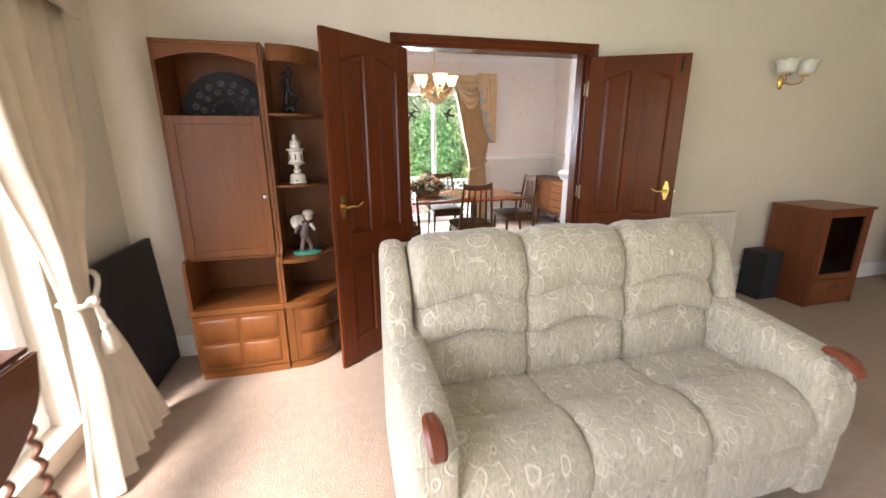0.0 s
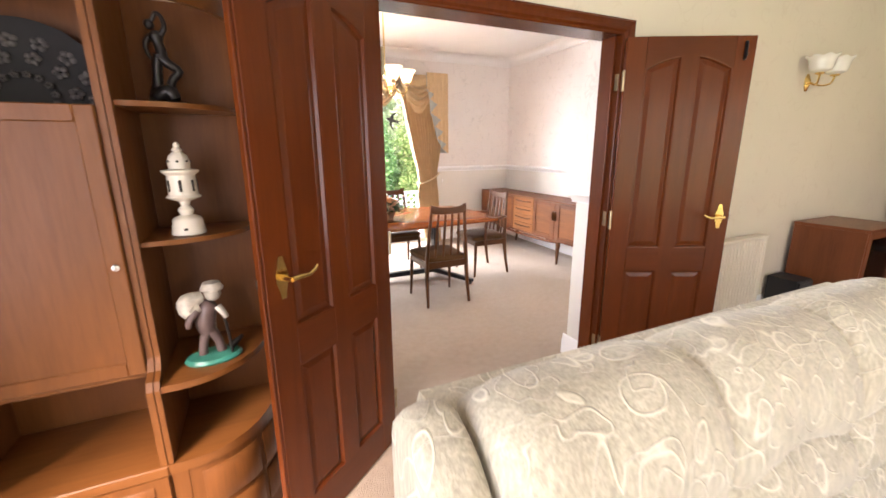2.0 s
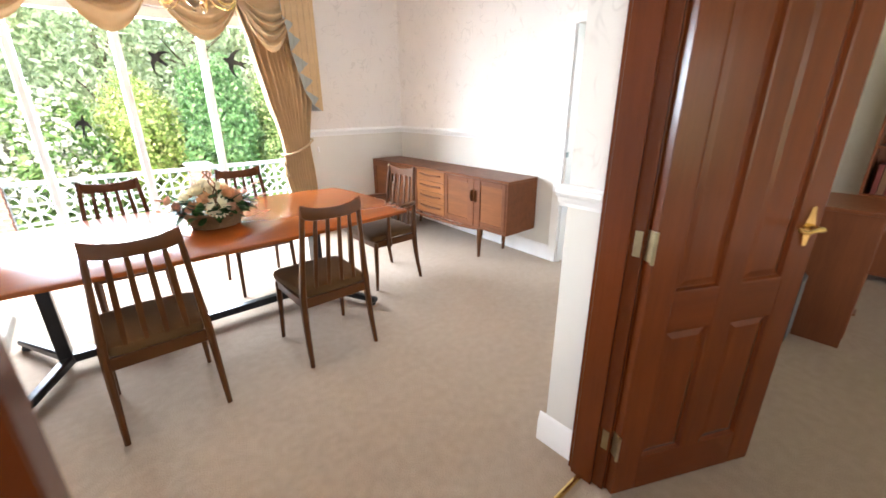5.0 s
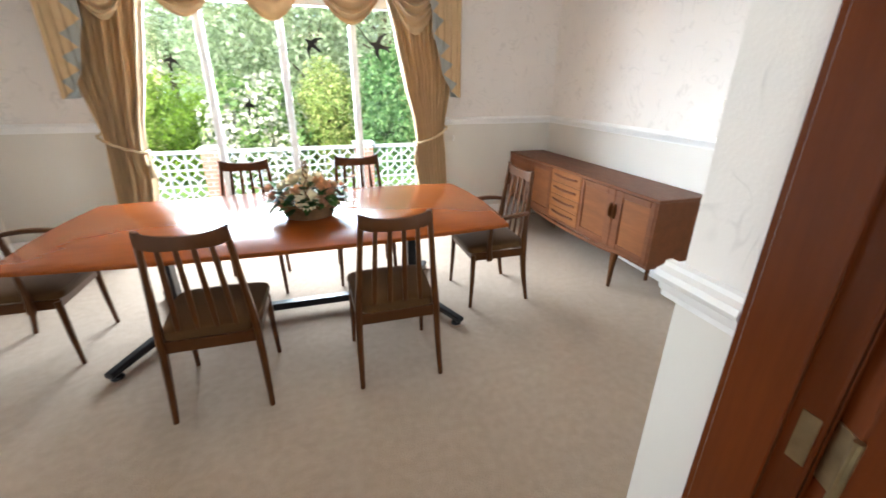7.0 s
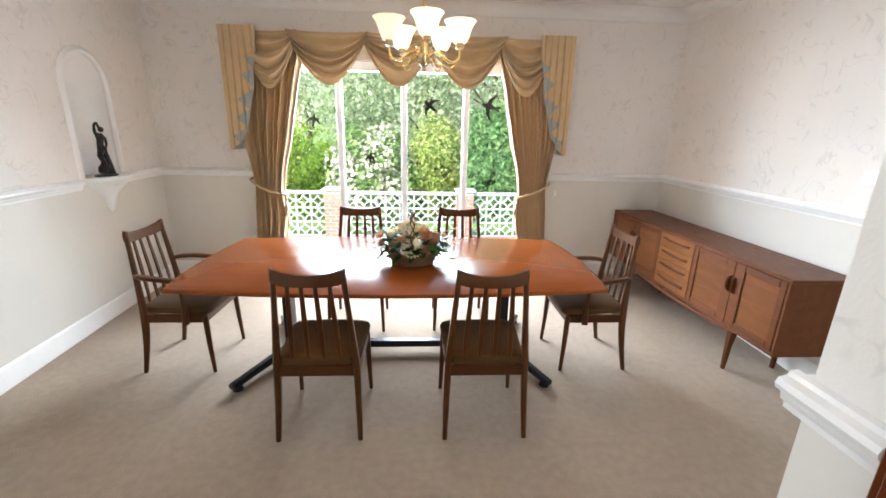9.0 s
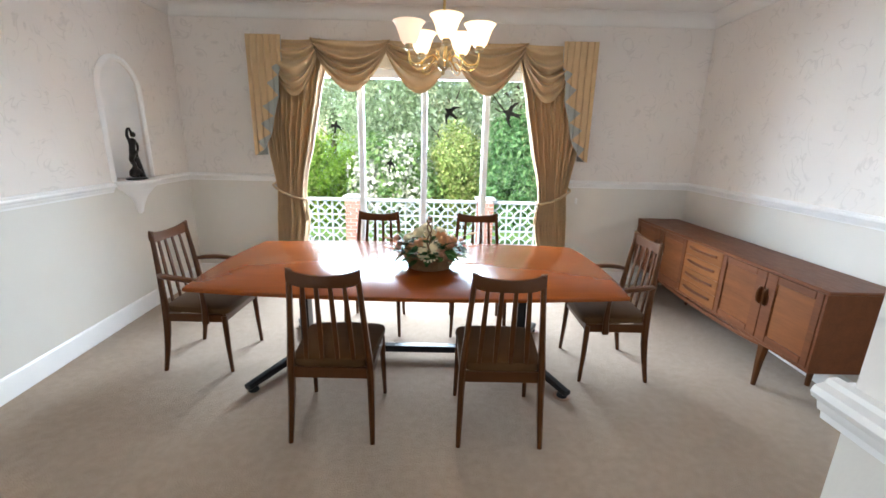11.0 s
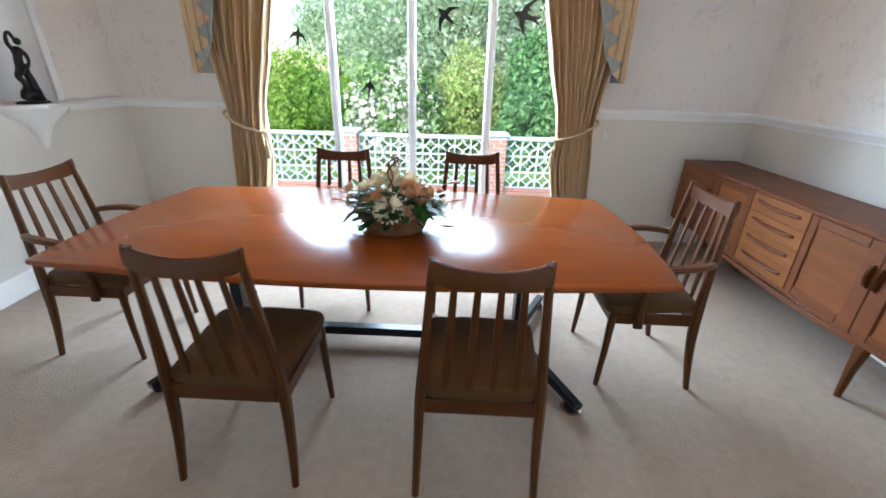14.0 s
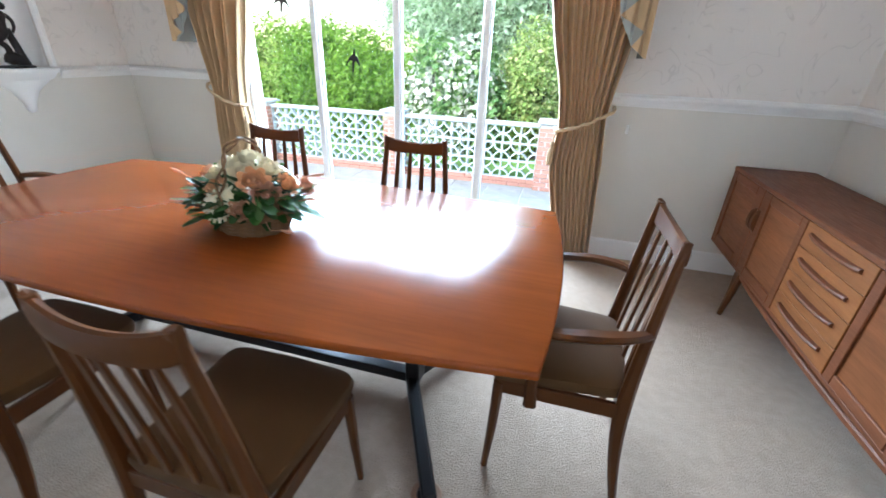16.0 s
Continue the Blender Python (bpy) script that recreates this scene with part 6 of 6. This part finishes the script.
# ---- radiator, speaker, hi-fi cabinet ----
rd = thing("radiator", pose(2.42, 3.19, 0), "cream painted panel radiator on the lounge wall", "radiator")
bm = B()
RW, n = 0.99, 27
pts = []
for k in range(n):
    x = RW * k / n
    for t, d in ((0.0, 0.0), (0.2, 0.012), (0.65, 0.012), (0.85, 0.0)):
        pts.append((x + t * RW / n, -0.075 - d))
pts += [(RW, -0.075), (RW, -0.06), (0, -0.06)]
loft(bm, [[(x, y, z) for x, y in pts] for z in (0.16, 0.77)])
M_RAD = plain("cream_radiator_paint", (0.75, 0.69, 0.60), 0.4, 0, 0.03)
part("panel", bm, M_RAD, rd)
bm = B()
box(bm, (-0.004, -0.092, 0.766), (RW + 0.004, -0.02, 0.792), 0.005, 2)
part("top_grille", bm, M_RAD, rd)
for x in (0.0, RW - 0.012):
    bm = B()
    box(bm, (x, -0.088, 0.16), (x + 0.012, -0.022, 0.768), 0.003)
    part("side_cover", bm, M_RAD, rd)
for x in (0.2, 0.8):
    bm = B()
    box(bm, (x, -0.062, 0.22), (x + 0.04, -0.0005, 0.72), 0.002)
    part("wall_bracket", bm, M_RAD, rd)
for x in (0.05, RW - 0.05):
    bm = B()
    tube(bm, [(x, -0.045, 0.0), (x, -0.045, 0.18)], 0.008, 8)
    part("pipe", bm, M_RAD, rd)

sk = thing("loudspeaker", pose(3.632, 2.952, 0), "black floor-standing loudspeaker beside the cabinet", "loudspeaker")
bm = B()
box(bm, (0, 0.012, 0), (0.205, 0.215, 0.435), 0.004, 2)
part("cabinet", bm, M_BLACKM, sk)
bm = B()
box(bm, (0.006, 0.0, 0.02), (0.199, 0.0125, 0.425), 0.006, 2)
part("grille", bm, cloth("speaker_cloth", (0.010, 0.010, 0.012), 0.9), sk, "black cloth grille")

hc = thing("hifi_cabinet", pose(3.85, 2.715, 0), "reddish wooden hi-fi cabinet with smoked glass door", "hi-fi cabinet")
HW, HD, HH = 0.545, 0.44, 0.855
for x in (0.0, HW - 0.02):
    bm = B()
    box(bm, (x, 0.005, 0.0), (x + 0.02, HD, HH - 0.024), 0.002)
    part("side_panel", bm, M_HIFI, hc)
bm = B()
box(bm, (-0.012, -0.012, HH - 0.024), (HW + 0.012, HD, HH), 0.005, 2)
part("top", bm, M_HIFI, hc)
bm = B()
box(bm, (0.02, HD - 0.012, 0.06), (HW - 0.02, HD - 0.002, HH - 0.024))
part("back_panel", bm, M_HIFI, hc)
bm = B()
box(bm, (0.02, 0.02, 0.0), (HW - 0.02, 0.035, 0.055), 0.002)
part("plinth", bm, M_HIFI, hc)
bm = B()
box(bm, (0.022, 0.0, 0.06), (HW - 0.022, 0.02, 0.235), 0.003)
dr = part("drawer", bm, M_HIFI, hc)
bm = B()
box(bm, (HW / 2 - 0.05, -0.014, 0.15), (HW / 2 + 0.05, 0.0, 0.163), 0.003)
part("handle", bm, M_HIFI, dr)
for z in (0.24, 0.40, 0.54, 0.68):
    bm = B()
    box(bm, (0.02, 0.03, z), (HW - 0.02, HD - 0.012, z + 0.014))
    part("shelf", bm, M_HIFI, hc)
bm = B()
z0, z1 = 0.242, HH - 0.03
for a, b in (((0.022, 0, z0), (0.075, 0.018, z1)), ((HW - 0.075, 0, z0), (HW - 0.022, 0.018, z1)), ((0.075, 0.0005, z0), (HW - 0.075, 0.0175, z0 + 0.045)), ((0.075, 0.0005, z1 - 0.045), (HW - 0.075, 0.0175, z1))):
    box(bm, a, b, 0.002)
dd = part("door", bm, M_HIFI, hc)
bm = B()
box(bm, (0.07, 0.007, z0 + 0.04), (HW - 0.07, 0.011, z1 - 0.04))
part("pane", bm, M_GLASS, dd, "glass pane")
for z, h in ((0.256, 0.11), (0.415, 0.09), (0.556, 0.085), (0.695, 0.09)):
    eq = thing("hifi_unit", pose(3.85 + HW / 2, 2.715 + 0.05, z), "black hi-fi component on a shelf in the cabinet", "hi-fi unit", "hi-fi stack")
    bm = B()
    box(bm, (-0.2, 0, 0.0), (0.2, 0.28, h), 0.004)
    part("case", bm, M_BLACK, eq)
    bm = B()
    box(bm, (-0.15, -0.003, h * 0.45), (0.02, 0.001, h * 0.75), 0.001)
    part("display", bm, M_CHROME if h > 0.1 else M_BLACKM, eq)
    for x in (0.08, 0.13):
        bm = B()
        lathe(bm, [(0.014, 0), (0.013, 0.014), (0.004, 0.015)], 14)
        xf(pose(x, 0.0, h * 0.5, 90, 0, 0), bm)
        part("knob", bm, M_CHROME, eq, "", True)
bm = B()
box(bm, (0, -0.008, 0), (0.146, 0, 0.086), 0.003)
so = part("wall_socket", bm, M_WHITE)
so.matrix_world = pose(3.52, Y_L, 0.18)
tagged(so, "white double wall socket above the skirting", "socket")

# ---- wall lamp ----
wl = thing("wall_lamp", pose(3.70, 3.19, 1.87), "brass twin wall lamp with scalloped frosted glass shades, unlit", "wall lamp")
bm = B()
rings = [[(r * 0.7 * math.cos(a), -y, r * 1.35 * math.sin(a)) for a in (2 * math.pi * k / 20 for k in range(20))] for r, y in ((0.045, 0.001), (0.042, 0.008), (0.028, 0.014), (0.012, 0.024))]
loft(bm, rings)
part("backplate", bm, M_BRASS, wl, "", True)
for s in (-1, 1):
    bm = B()
    tube(bm, curve([(0, -0.02, 0), (s * 0.04, -0.07, -0.025), (s * 0.085, -0.105, -0.012), (s * 0.10, -0.115, 0.035)], 18), 0.006, 8)
    lathe(bm, [(0.006, 0.03), (0.026, 0.036), (0.028, 0.044), (0.016, 0.05)], 14, (s * 0.10, -0.115, 0))
    arm = part("arm", bm, M_BRASS, wl, "", True)
    bm = B()
    prof = [(0.03, 0.046), (0.058, 0.06), (0.068, 0.085), (0.070, 0.11), (0.078, 0.135), (0.092, 0.15)]
    prof += [(r - 0.004, z + 0.001) for r, z in prof[::-1]]
    rings = [[(s * 0.10 + r * (1 + (0.05 * math.cos(8 * a) if z > 0.12 else 0.0)) * math.cos(a), -0.115 + r * (1 + (0.05 * math.cos(8 * a) if z > 0.12 else 0)) * math.sin(a), z + (0.006 * math.cos(8 * a) if z > 0.12 else 0)) for a in (2 * math.pi * k / 48 for k in range(48))] for r, z in prof]
    loft(bm, rings)
    part("shade", bm, M_OPAL, arm, "frosted glass shade with scalloped rim", True)

# ---- wall unit with books ----
wu = thing("wall_unit", pose(5.37, 1.15, 0), "tall dark teak wall unit with open shelves above cupboards", "wall unit")
WL, WD = 1.79, 0.37
for y in (0.0, 0.885, WL - 0.02):
    bm = B()
    box(bm, (0.0 if y != 0.885 else 0.01, y, 0.0), (WD, y + 0.02, 1.92), 0.002)
    part("upright", bm, M_HIFI, wu)
bm = B()
box(bm, (WD - 0.01, 0.02, 0.06), (WD - 0.001, WL - 0.02, 1.9))
part("back_panel", bm, M_HIFI, wu)
for z in (0.06, 0.42, 0.70, 1.08, 1.44, 1.885):
    for a, b in ((0.021, 0.884), (0.906, WL - 0.021)):
        bm = B()
        box(bm, (0.012, a, z), (WD - 0.011, b, z + 0.02), 0.002)
        part("shelf", bm, M_HIFI, wu)
for a, b in ((0.022, 0.452), (0.455, 0.884), (0.907, 1.335), (1.338, WL - 0.022)):
    bm = B()
    box(bm, (0.0, a, 0.082), (0.016, b, 0.418), 0.003)
    d = part("door", bm, M_HIFI, wu)
    bm = B()
    lathe(bm, [(0.006, 0), (0.006, 0.012), (0.012, 0.018), (0.010, 0.024)], 12)
    xf(pose(0, b - 0.05, 0.30, 0, -90, 0), bm)
    part("knob", bm, M_OLDBRASS, d, "", True)
M_RED, M_BLUE, M_TAN = plain("red_book_cloth", (0.16, 0.02, 0.015), 0.6), plain("blue_label", (0.03, 0.05, 0.14), 0.4), plain("tan_book_cloth", (0.20, 0.10, 0.05), 0.6)
y = WL - 0.06
for k in range(9):
    t = 0.035 + 0.008 * math.sin(k * 2.1)
    bm = B()
    h = 0.24 + 0.02 * math.sin(k * 1.7)
    box(bm, (0.03, -t, 0), (0.19, 0, h), 0.004, 2)
    bk = part("book", bm, (M_RED, M_TAN, M_RED)[k % 3])
    bk.matrix_world = pose(5.37, 1.15 + y, 0.7205)
    tagged(bk, "hardback book with dark cloth spine standing on shelf", "book", "books in the wall unit")
    y -= t + 0.002
for k in range(6):
    bt = thing("bottle", pose(5.45 + 0.05 * (k % 2), 1.15 + y - 0.05 - 0.085 * k, 0.7205), "small dark blue bottle with white label and cap", "bottle", "bottles in the wall unit")
    bm = B()
    lathe(bm, [(0.03, 0), (0.034, 0.006), (0.034, 0.12), (0.028, 0.145), (0.013, 0.165), (0.012, 0.19)], 16)
    part("glass", bm, M_BLUE, bt, "", True)
    bm = B()
    lathe(bm, [(0.0345, 0.04), (0.0345, 0.10)], 16)
    part("label", bm, M_CERAMIC, bt, "white paper label")
    bm = B()
    lathe(bm, [(0.014, 0.188), (0.014, 0.208), (0.006, 0.21)], 12)
    part("cap", bm, M_CHROME, bt)
bm = B()
lathe(bm, [(0.03, 0.0), (0.06, 0.006), (0.10, 0.018), (0.102, 0.016), (0.06, -0.002)], 28)
dp = part("small_plate", bm, M_CERAMIC, None, "", True)
dp.matrix_world = pose(5.55, 2.42, 1.10 + 0.1, 0, -75, 0)
tagged(dp, "white decorative plate standing upright on a shelf", "plate")

# ---- garden ----
GZ = -0.69
M_GRASS = plain("mown_lawn", (0.16, 0.29, 0.06), 0.9, 0, 0.3, 3.0, 0.6, 60)
M_SLAB = plain("grey_paving", (0.26, 0.25, 0.23), 0.85, 0, 0.15, 5, 0.3, 60)
M_BRICK = plain("red_brick", (0.36, 0.17, 0.12), 0.85, 0, 0.25, 30, 0.4, 90)
M_MORTAR = plain("pale_mortar", (0.45, 0.42, 0.38), 0.9)
M_SCREEN = plain("white_painted_concrete", (0.50, 0.54, 0.55), 0.8, 0, 0.12, 12, 0.3, 80)
M_BARK = plain("bark", (0.10, 0.075, 0.05), 0.9, 0, 0.35, 14, 0.8, 40)
bm = B()
n = 24
for i in range(n):
    a0, a1 = 2 * math.pi * i / n, 2 * math.pi * (i + 1) / n
    bm.faces.new([bm.verts.new(v) for v in ((0, 10, GZ - 0.03), (1500 * math.cos(a0), 10 + 1500 * math.sin(a0), GZ - 0.03), (1500 * math.cos(a1), 10 + 1500 * math.sin(a1), GZ - 0.03))])
bmesh.ops.remove_doubles(bm, verts=bm.verts, dist=0.001)
structure("ground", bm, M_GRASS, "green mown lawn behind the screen wall", "lawn")
pave = tagged(new("pavement"), "grey paving slabs of the terrace outside the window", "paving", "", "structure")
bm = B()
box(bm, (-7, 7.6, GZ - 0.06), (8, 11.17, GZ - 0.008))
part("bedding", bm, M_MORTAR, pave)
bm = B()
box(bm, (0.004, 0.004, -0.04), (0.596, 0.596, 0.0), 0.006)
slab_mesh = part("paving_slab", bm, M_SLAB, pave)
for i in range(-5, 10):
    for j in range(6):
        if (i, j) == (0, 0):
            slab_mesh.location = (0.0, 7.62, GZ)
            continue
        o = new("paving_slab", slab_mesh.data)
        o.parent = pave
        o.location = (i * 0.6, 7.62 + j * 0.6, GZ + 0.002 * math.sin(i * 3 + j * 5))

gw = thing("garden_wall", pose(0, 11.25, 0), "low white pierced-block screen wall with brick piers", "garden wall")
PIERS = [-0.575 + 2.695 * k for k in range(-3, 4)]
bm = B()
box(bm, (0.003, -0.05, 0.003), (0.213, 0.05, 0.065), 0.004)
brick_mesh = part("brick", bm, M_BRICK, gw)
brick_mesh.location = (-7.0, 0, GZ)
k = 0
for z in (GZ, GZ + 0.07):
    x = -8.0 + (0.108 if z > GZ else 0.216)
    while x < 7.4:
        o = new("brick", brick_mesh.data)
        o.parent = gw
        o.location = (x, 0, z)
        x += 0.216
BZ0 = GZ + 0.14
bm = B()
s = 0.29
for a, b in (((0, 0), (s, 0.014)), ((0, s - 0.014), (s, s)), ((0, 0.014), (0.014, s - 0.014)), ((s - 0.014, 0.014), (s, s - 0.014))):
    box(bm, (a[0] + 0.002, -0.045, a[1] + 0.002), (b[0] - 0.002, 0.045, b[1] - 0.002))
for cx, cz, a0 in ((0, 0, 0), (s, 0, 90), (s, s, 180), (0, s, 270)):
    rings = []
    for q in range(9):
        a = radians(a0 + 90 * q / 8)
        rings.append([(cx + r * math.cos(a), y, cz + r * math.sin(a)) for r, y in ((0.132, -0.044), (0.149, -0.044), (0.149, 0.044), (0.132, 0.044))])
    loft(bm, rings)
block_mesh = part("screen_block", bm, M_SCREEN, gw)
first = True
for p0, p1 in zip(PIERS, PIERS[1:]):
    nb = 8
    w = (p1 - p0 - 0.34) / nb
    for i in range(nb):
        for j in range(3):
            o = block_mesh if first else new("screen_block", block_mesh.data)
            first = False
            o.parent = gw
            o.location = (p0 + 0.17 + i * w, 0, BZ0 + j * 0.292)
            o.scale = (w / 0.292, 1, 1)
    bm = B()
    box(bm, (p0 + 0.165, -0.08, BZ0 + 0.878), (p1 - 0.165, 0.08, BZ0 + 0.925), 0.008)
    part("coping", bm, M_SCREEN, gw)
for p in PIERS:
    bm = B()
    box(bm, (p - 0.155, -0.155, GZ - 0.05), (p + 0.155, 0.155, BZ0 + 0.95))
    core = part("pier", bm, M_MORTAR, gw)
    for c in range(14):
        z = GZ + c * 0.074
        for q in range(4):
            o = new("brick", brick_mesh.data)
            o.parent = core
            ang = q * 90
            off = Matrix.Rotation(radians(ang), 4, "Z") @ Vector((-0.165 + (0.0 if c % 2 else 0.114), -0.118, 0))
            o.location = (p + off.x, off.y, z)
            o.rotation_euler = (0, 0, radians(ang))
    bm = B()
    loft(bm, [[(p + sx * r, sy * r, z) for sx, sy in ((-1, -1), (1, -1), (1, 1), (-1, 1))] for r, z in ((0.19, BZ0 + 0.95), (0.205, BZ0 + 0.96), (0.205, BZ0 + 0.985), (0.16, BZ0 + 1.0), (0.02, BZ0 + 1.01))])
    part("pier_cap", bm, M_SCREEN, gw)


def leaves(name, centre, radii, count, size, mat, parent, seed, lump=0.3, flat=0.35, hang=0.0, aspect=1.6, fill=0.35):
    """A crown of many small leaves in lumps, with an uneven outline and gaps."""
    r = np.random.default_rng(seed)
    nb = 60
    bd = r.normal(size=(nb, 3))
    bd /= np.linalg.norm(bd, axis=1)[:, None]
    br_ = r.uniform(0.55, 1.0 + lump * 0.3, nb)
    bs = r.uniform(0.18, 0.18 + lump, nb)
    pick = r.integers(0, nb, count)
    d = r.normal(size=(count, 3))
    d /= np.linalg.norm(d, axis=1)[:, None]
    rad_ = r.uniform(fill, 1.0, count) ** 0.4
    p = bd[pick] * br_[pick][:, None] * 0.8 + d * (bs[pick] * rad_)[:, None]
    p = p * np.array(radii) + np.array(centre)
    p[:, 2] = np.maximum(p[:, 2], GZ + 0.03)
    nrm = d + r.normal(size=(count, 3)) * 0.7 + np.array([0, 0, flat])
    nrm /= np.linalg.norm(nrm, axis=1)[:, None]
    t = r.normal(size=(count, 3)) + np.array([0, 0, -hang])
    t -= nrm * (t * nrm).sum(1)[:, None]
    t /= np.linalg.norm(t, axis=1)[:, None]
    b = np.cross(nrm, t)
    s_ = size * r.uniform(0.6, 1.35, count)[:, None]
    v = np.stack([p - t * s_ * aspect / 2, p + b * s_ / 2 + nrm * s_ * 0.1, p + t * s_ * aspect / 2, p - b * s_ / 2 + nrm * s_ * 0.1], 1).reshape(-1, 3)
    me = bpy.data.meshes.new(name)
    me.from_pydata([tuple(q) for q in v.tolist()], [], [tuple(range(4 * i, 4 * i + 4)) for i in range(count)])
    me.materials.append(mat)
    ob = new(name, me)
    ob.parent = parent
    return ob


F_HEDGE = foliage("bright_conifer_hedge", (0.24, 0.42, 0.045), (0.44, 0.62, 0.10), 0.5)
F_RHODO = foliage("glossy_shrub_leaf", (0.17, 0.31, 0.09), (0.40, 0.54, 0.20), 0.45)
F_BLOOM = foliage("white_blossom", (0.62, 0.64, 0.48), (0.82, 0.80, 0.66), 0.25)
F_VARI = foliage("variegated_leaf", (0.30, 0.43, 0.10), (0.66, 0.66, 0.27), 0.45)
F_DARK = foliage("dark_evergreen", (0.13, 0.30, 0.10), (0.30, 0.50, 0.19), 0.45)
# Far crowns: haze is put into the leaf colour, paler than real foliage
F_TREE_HAZE = foliage("hazed_tree_leaf", (0.46, 0.58, 0.36), (0.68, 0.76, 0.54), 0.6)


def woody(parent, x, y, h, r, seed, name="trunk", spread=0.35):
    rr = np.random.default_rng(seed)
    bm = B()
    tube(bm, [(x, y, GZ - 0.1), (x + 0.05, y, GZ + h * 0.4), (x, y + 0.04, GZ + h * 0.75), (x + 0.03, y, GZ + h)], [r * 1.3, r, r * 0.6, r * 0.15], 9)
    part(name, bm, M_BARK, parent, "", True)
    for k in range(7):
        a, z = rr.uniform(0, 6.28), GZ + h * rr.uniform(0.3, 0.8)
        ln = h * spread * rr.uniform(0.6, 1.2)
        bm = B()
        tube(bm, [(x, y, z), (x + math.cos(a) * ln * 0.5, y + math.sin(a) * ln * 0.5, z + ln * 0.45), (x + math.cos(a) * ln, y + math.sin(a) * ln, z + ln * 0.7)], [r * 0.4, r * 0.25, r * 0.06], 6)
        part("limb", bm, M_BARK, parent, "", True)


def shrub(name, label, x, y, radii, leaf_mat, count, size, seed, bloom=0, h=None, **kw):
    sh = thing(name, pose(0, 0, 0), label, "tree" if name.endswith("tree") else "shrub", "")
    h = h or radii[2] * 1.5
    woody(sh, x, y, h, 0.05 + 0.02 * h, seed)
    cz = kw.pop("cz", GZ + radii[2] * 0.95)
    leaves("crown", (x, y, cz), radii, count, size, leaf_mat, sh, seed, **kw)
    if bloom:
        leaves("blossom", (x, y - 0.15, cz + 0.05), [q * 1.03 for q in radii], bloom, size * 1.15, F_BLOOM, sh, seed + 50, fill=0.8, aspect=1.1)
    return sh


# clipped hedge along the far side
hd = thing("conifer_hedge", pose(0, 0, 0), "bright green clipped conifer hedge behind the screen wall", "hedge")
for k, x in enumerate((-9.6, -8.0, -6.5, -5.0, -3.6, -2.25)):
    woody(hd, x, 13.9, 1.5, 0.06, 300 + k)
    leaves("crown", (x, 13.7 + 0.1 * (k % 2), 0.55), (1.3, 0.8, 1.22), 24000, 0.048, F_HEDGE, hd, 310 + k, lump=0.45, hang=0.6, aspect=2.4)
shrub("flowering_shrub", "large glossy shrub covered in white blossom", 0.05, 13.3, (1.05, 0.8, 1.12), F_RHODO, 15000, 0.085, 1, 4600, aspect=1.9, lump=0.45)
shrub("variegated_shrub", "yellow-green variegated evergreen shrub", 1.72, 13.6, (0.85, 0.7, 1.30), F_VARI, 20000, 0.058, 2, aspect=1.5, lump=0.45)
shrub("evergreen_shrub", "dark green dense conifer shrub", 3.1, 13.6, (0.85, 0.7, 1.42), F_DARK, 20000, 0.060, 3, hang=0.5, aspect=2.0, lump=0.45)
shrub("evergreen_shrub", "broad mid-green evergreen shrub", 4.8, 13.8, (1.2, 0.8, 1.4), F_RHODO, 20000, 0.06, 4, lump=0.45)
shrub("evergreen_shrub", "broad dark green evergreen shrub", 6.9, 14.0, (1.4, 0.9, 1.6), F_DARK, 18000, 0.065, 5, lump=0.45)
for k, (x, y, rx, rz, cz, mat) in enumerate(((-0.6, 17.5, 1.7, 2.6, 2.6, F_TREE_HAZE), (1.4, 17.0, 1.9, 3.0, 2.9, F_TREE_HAZE), (3.6, 16.8, 1.9, 3.0, 3.0, F_TREE_HAZE), (5.8, 17.2, 2.1, 3.2, 3.0, F_TREE_HAZE), (8.4, 18.5, 2.5, 3.6, 3.4, F_TREE_HAZE), (0.2, 21.0, 2.6, 3.6, 4.8, F_TREE_HAZE), (4.2, 21.0, 3.0, 3.8, 5.2, F_TREE_HAZE), (-4.6, 25.0, 1.9, 2.2, 3.4, F_TREE_HAZE))):
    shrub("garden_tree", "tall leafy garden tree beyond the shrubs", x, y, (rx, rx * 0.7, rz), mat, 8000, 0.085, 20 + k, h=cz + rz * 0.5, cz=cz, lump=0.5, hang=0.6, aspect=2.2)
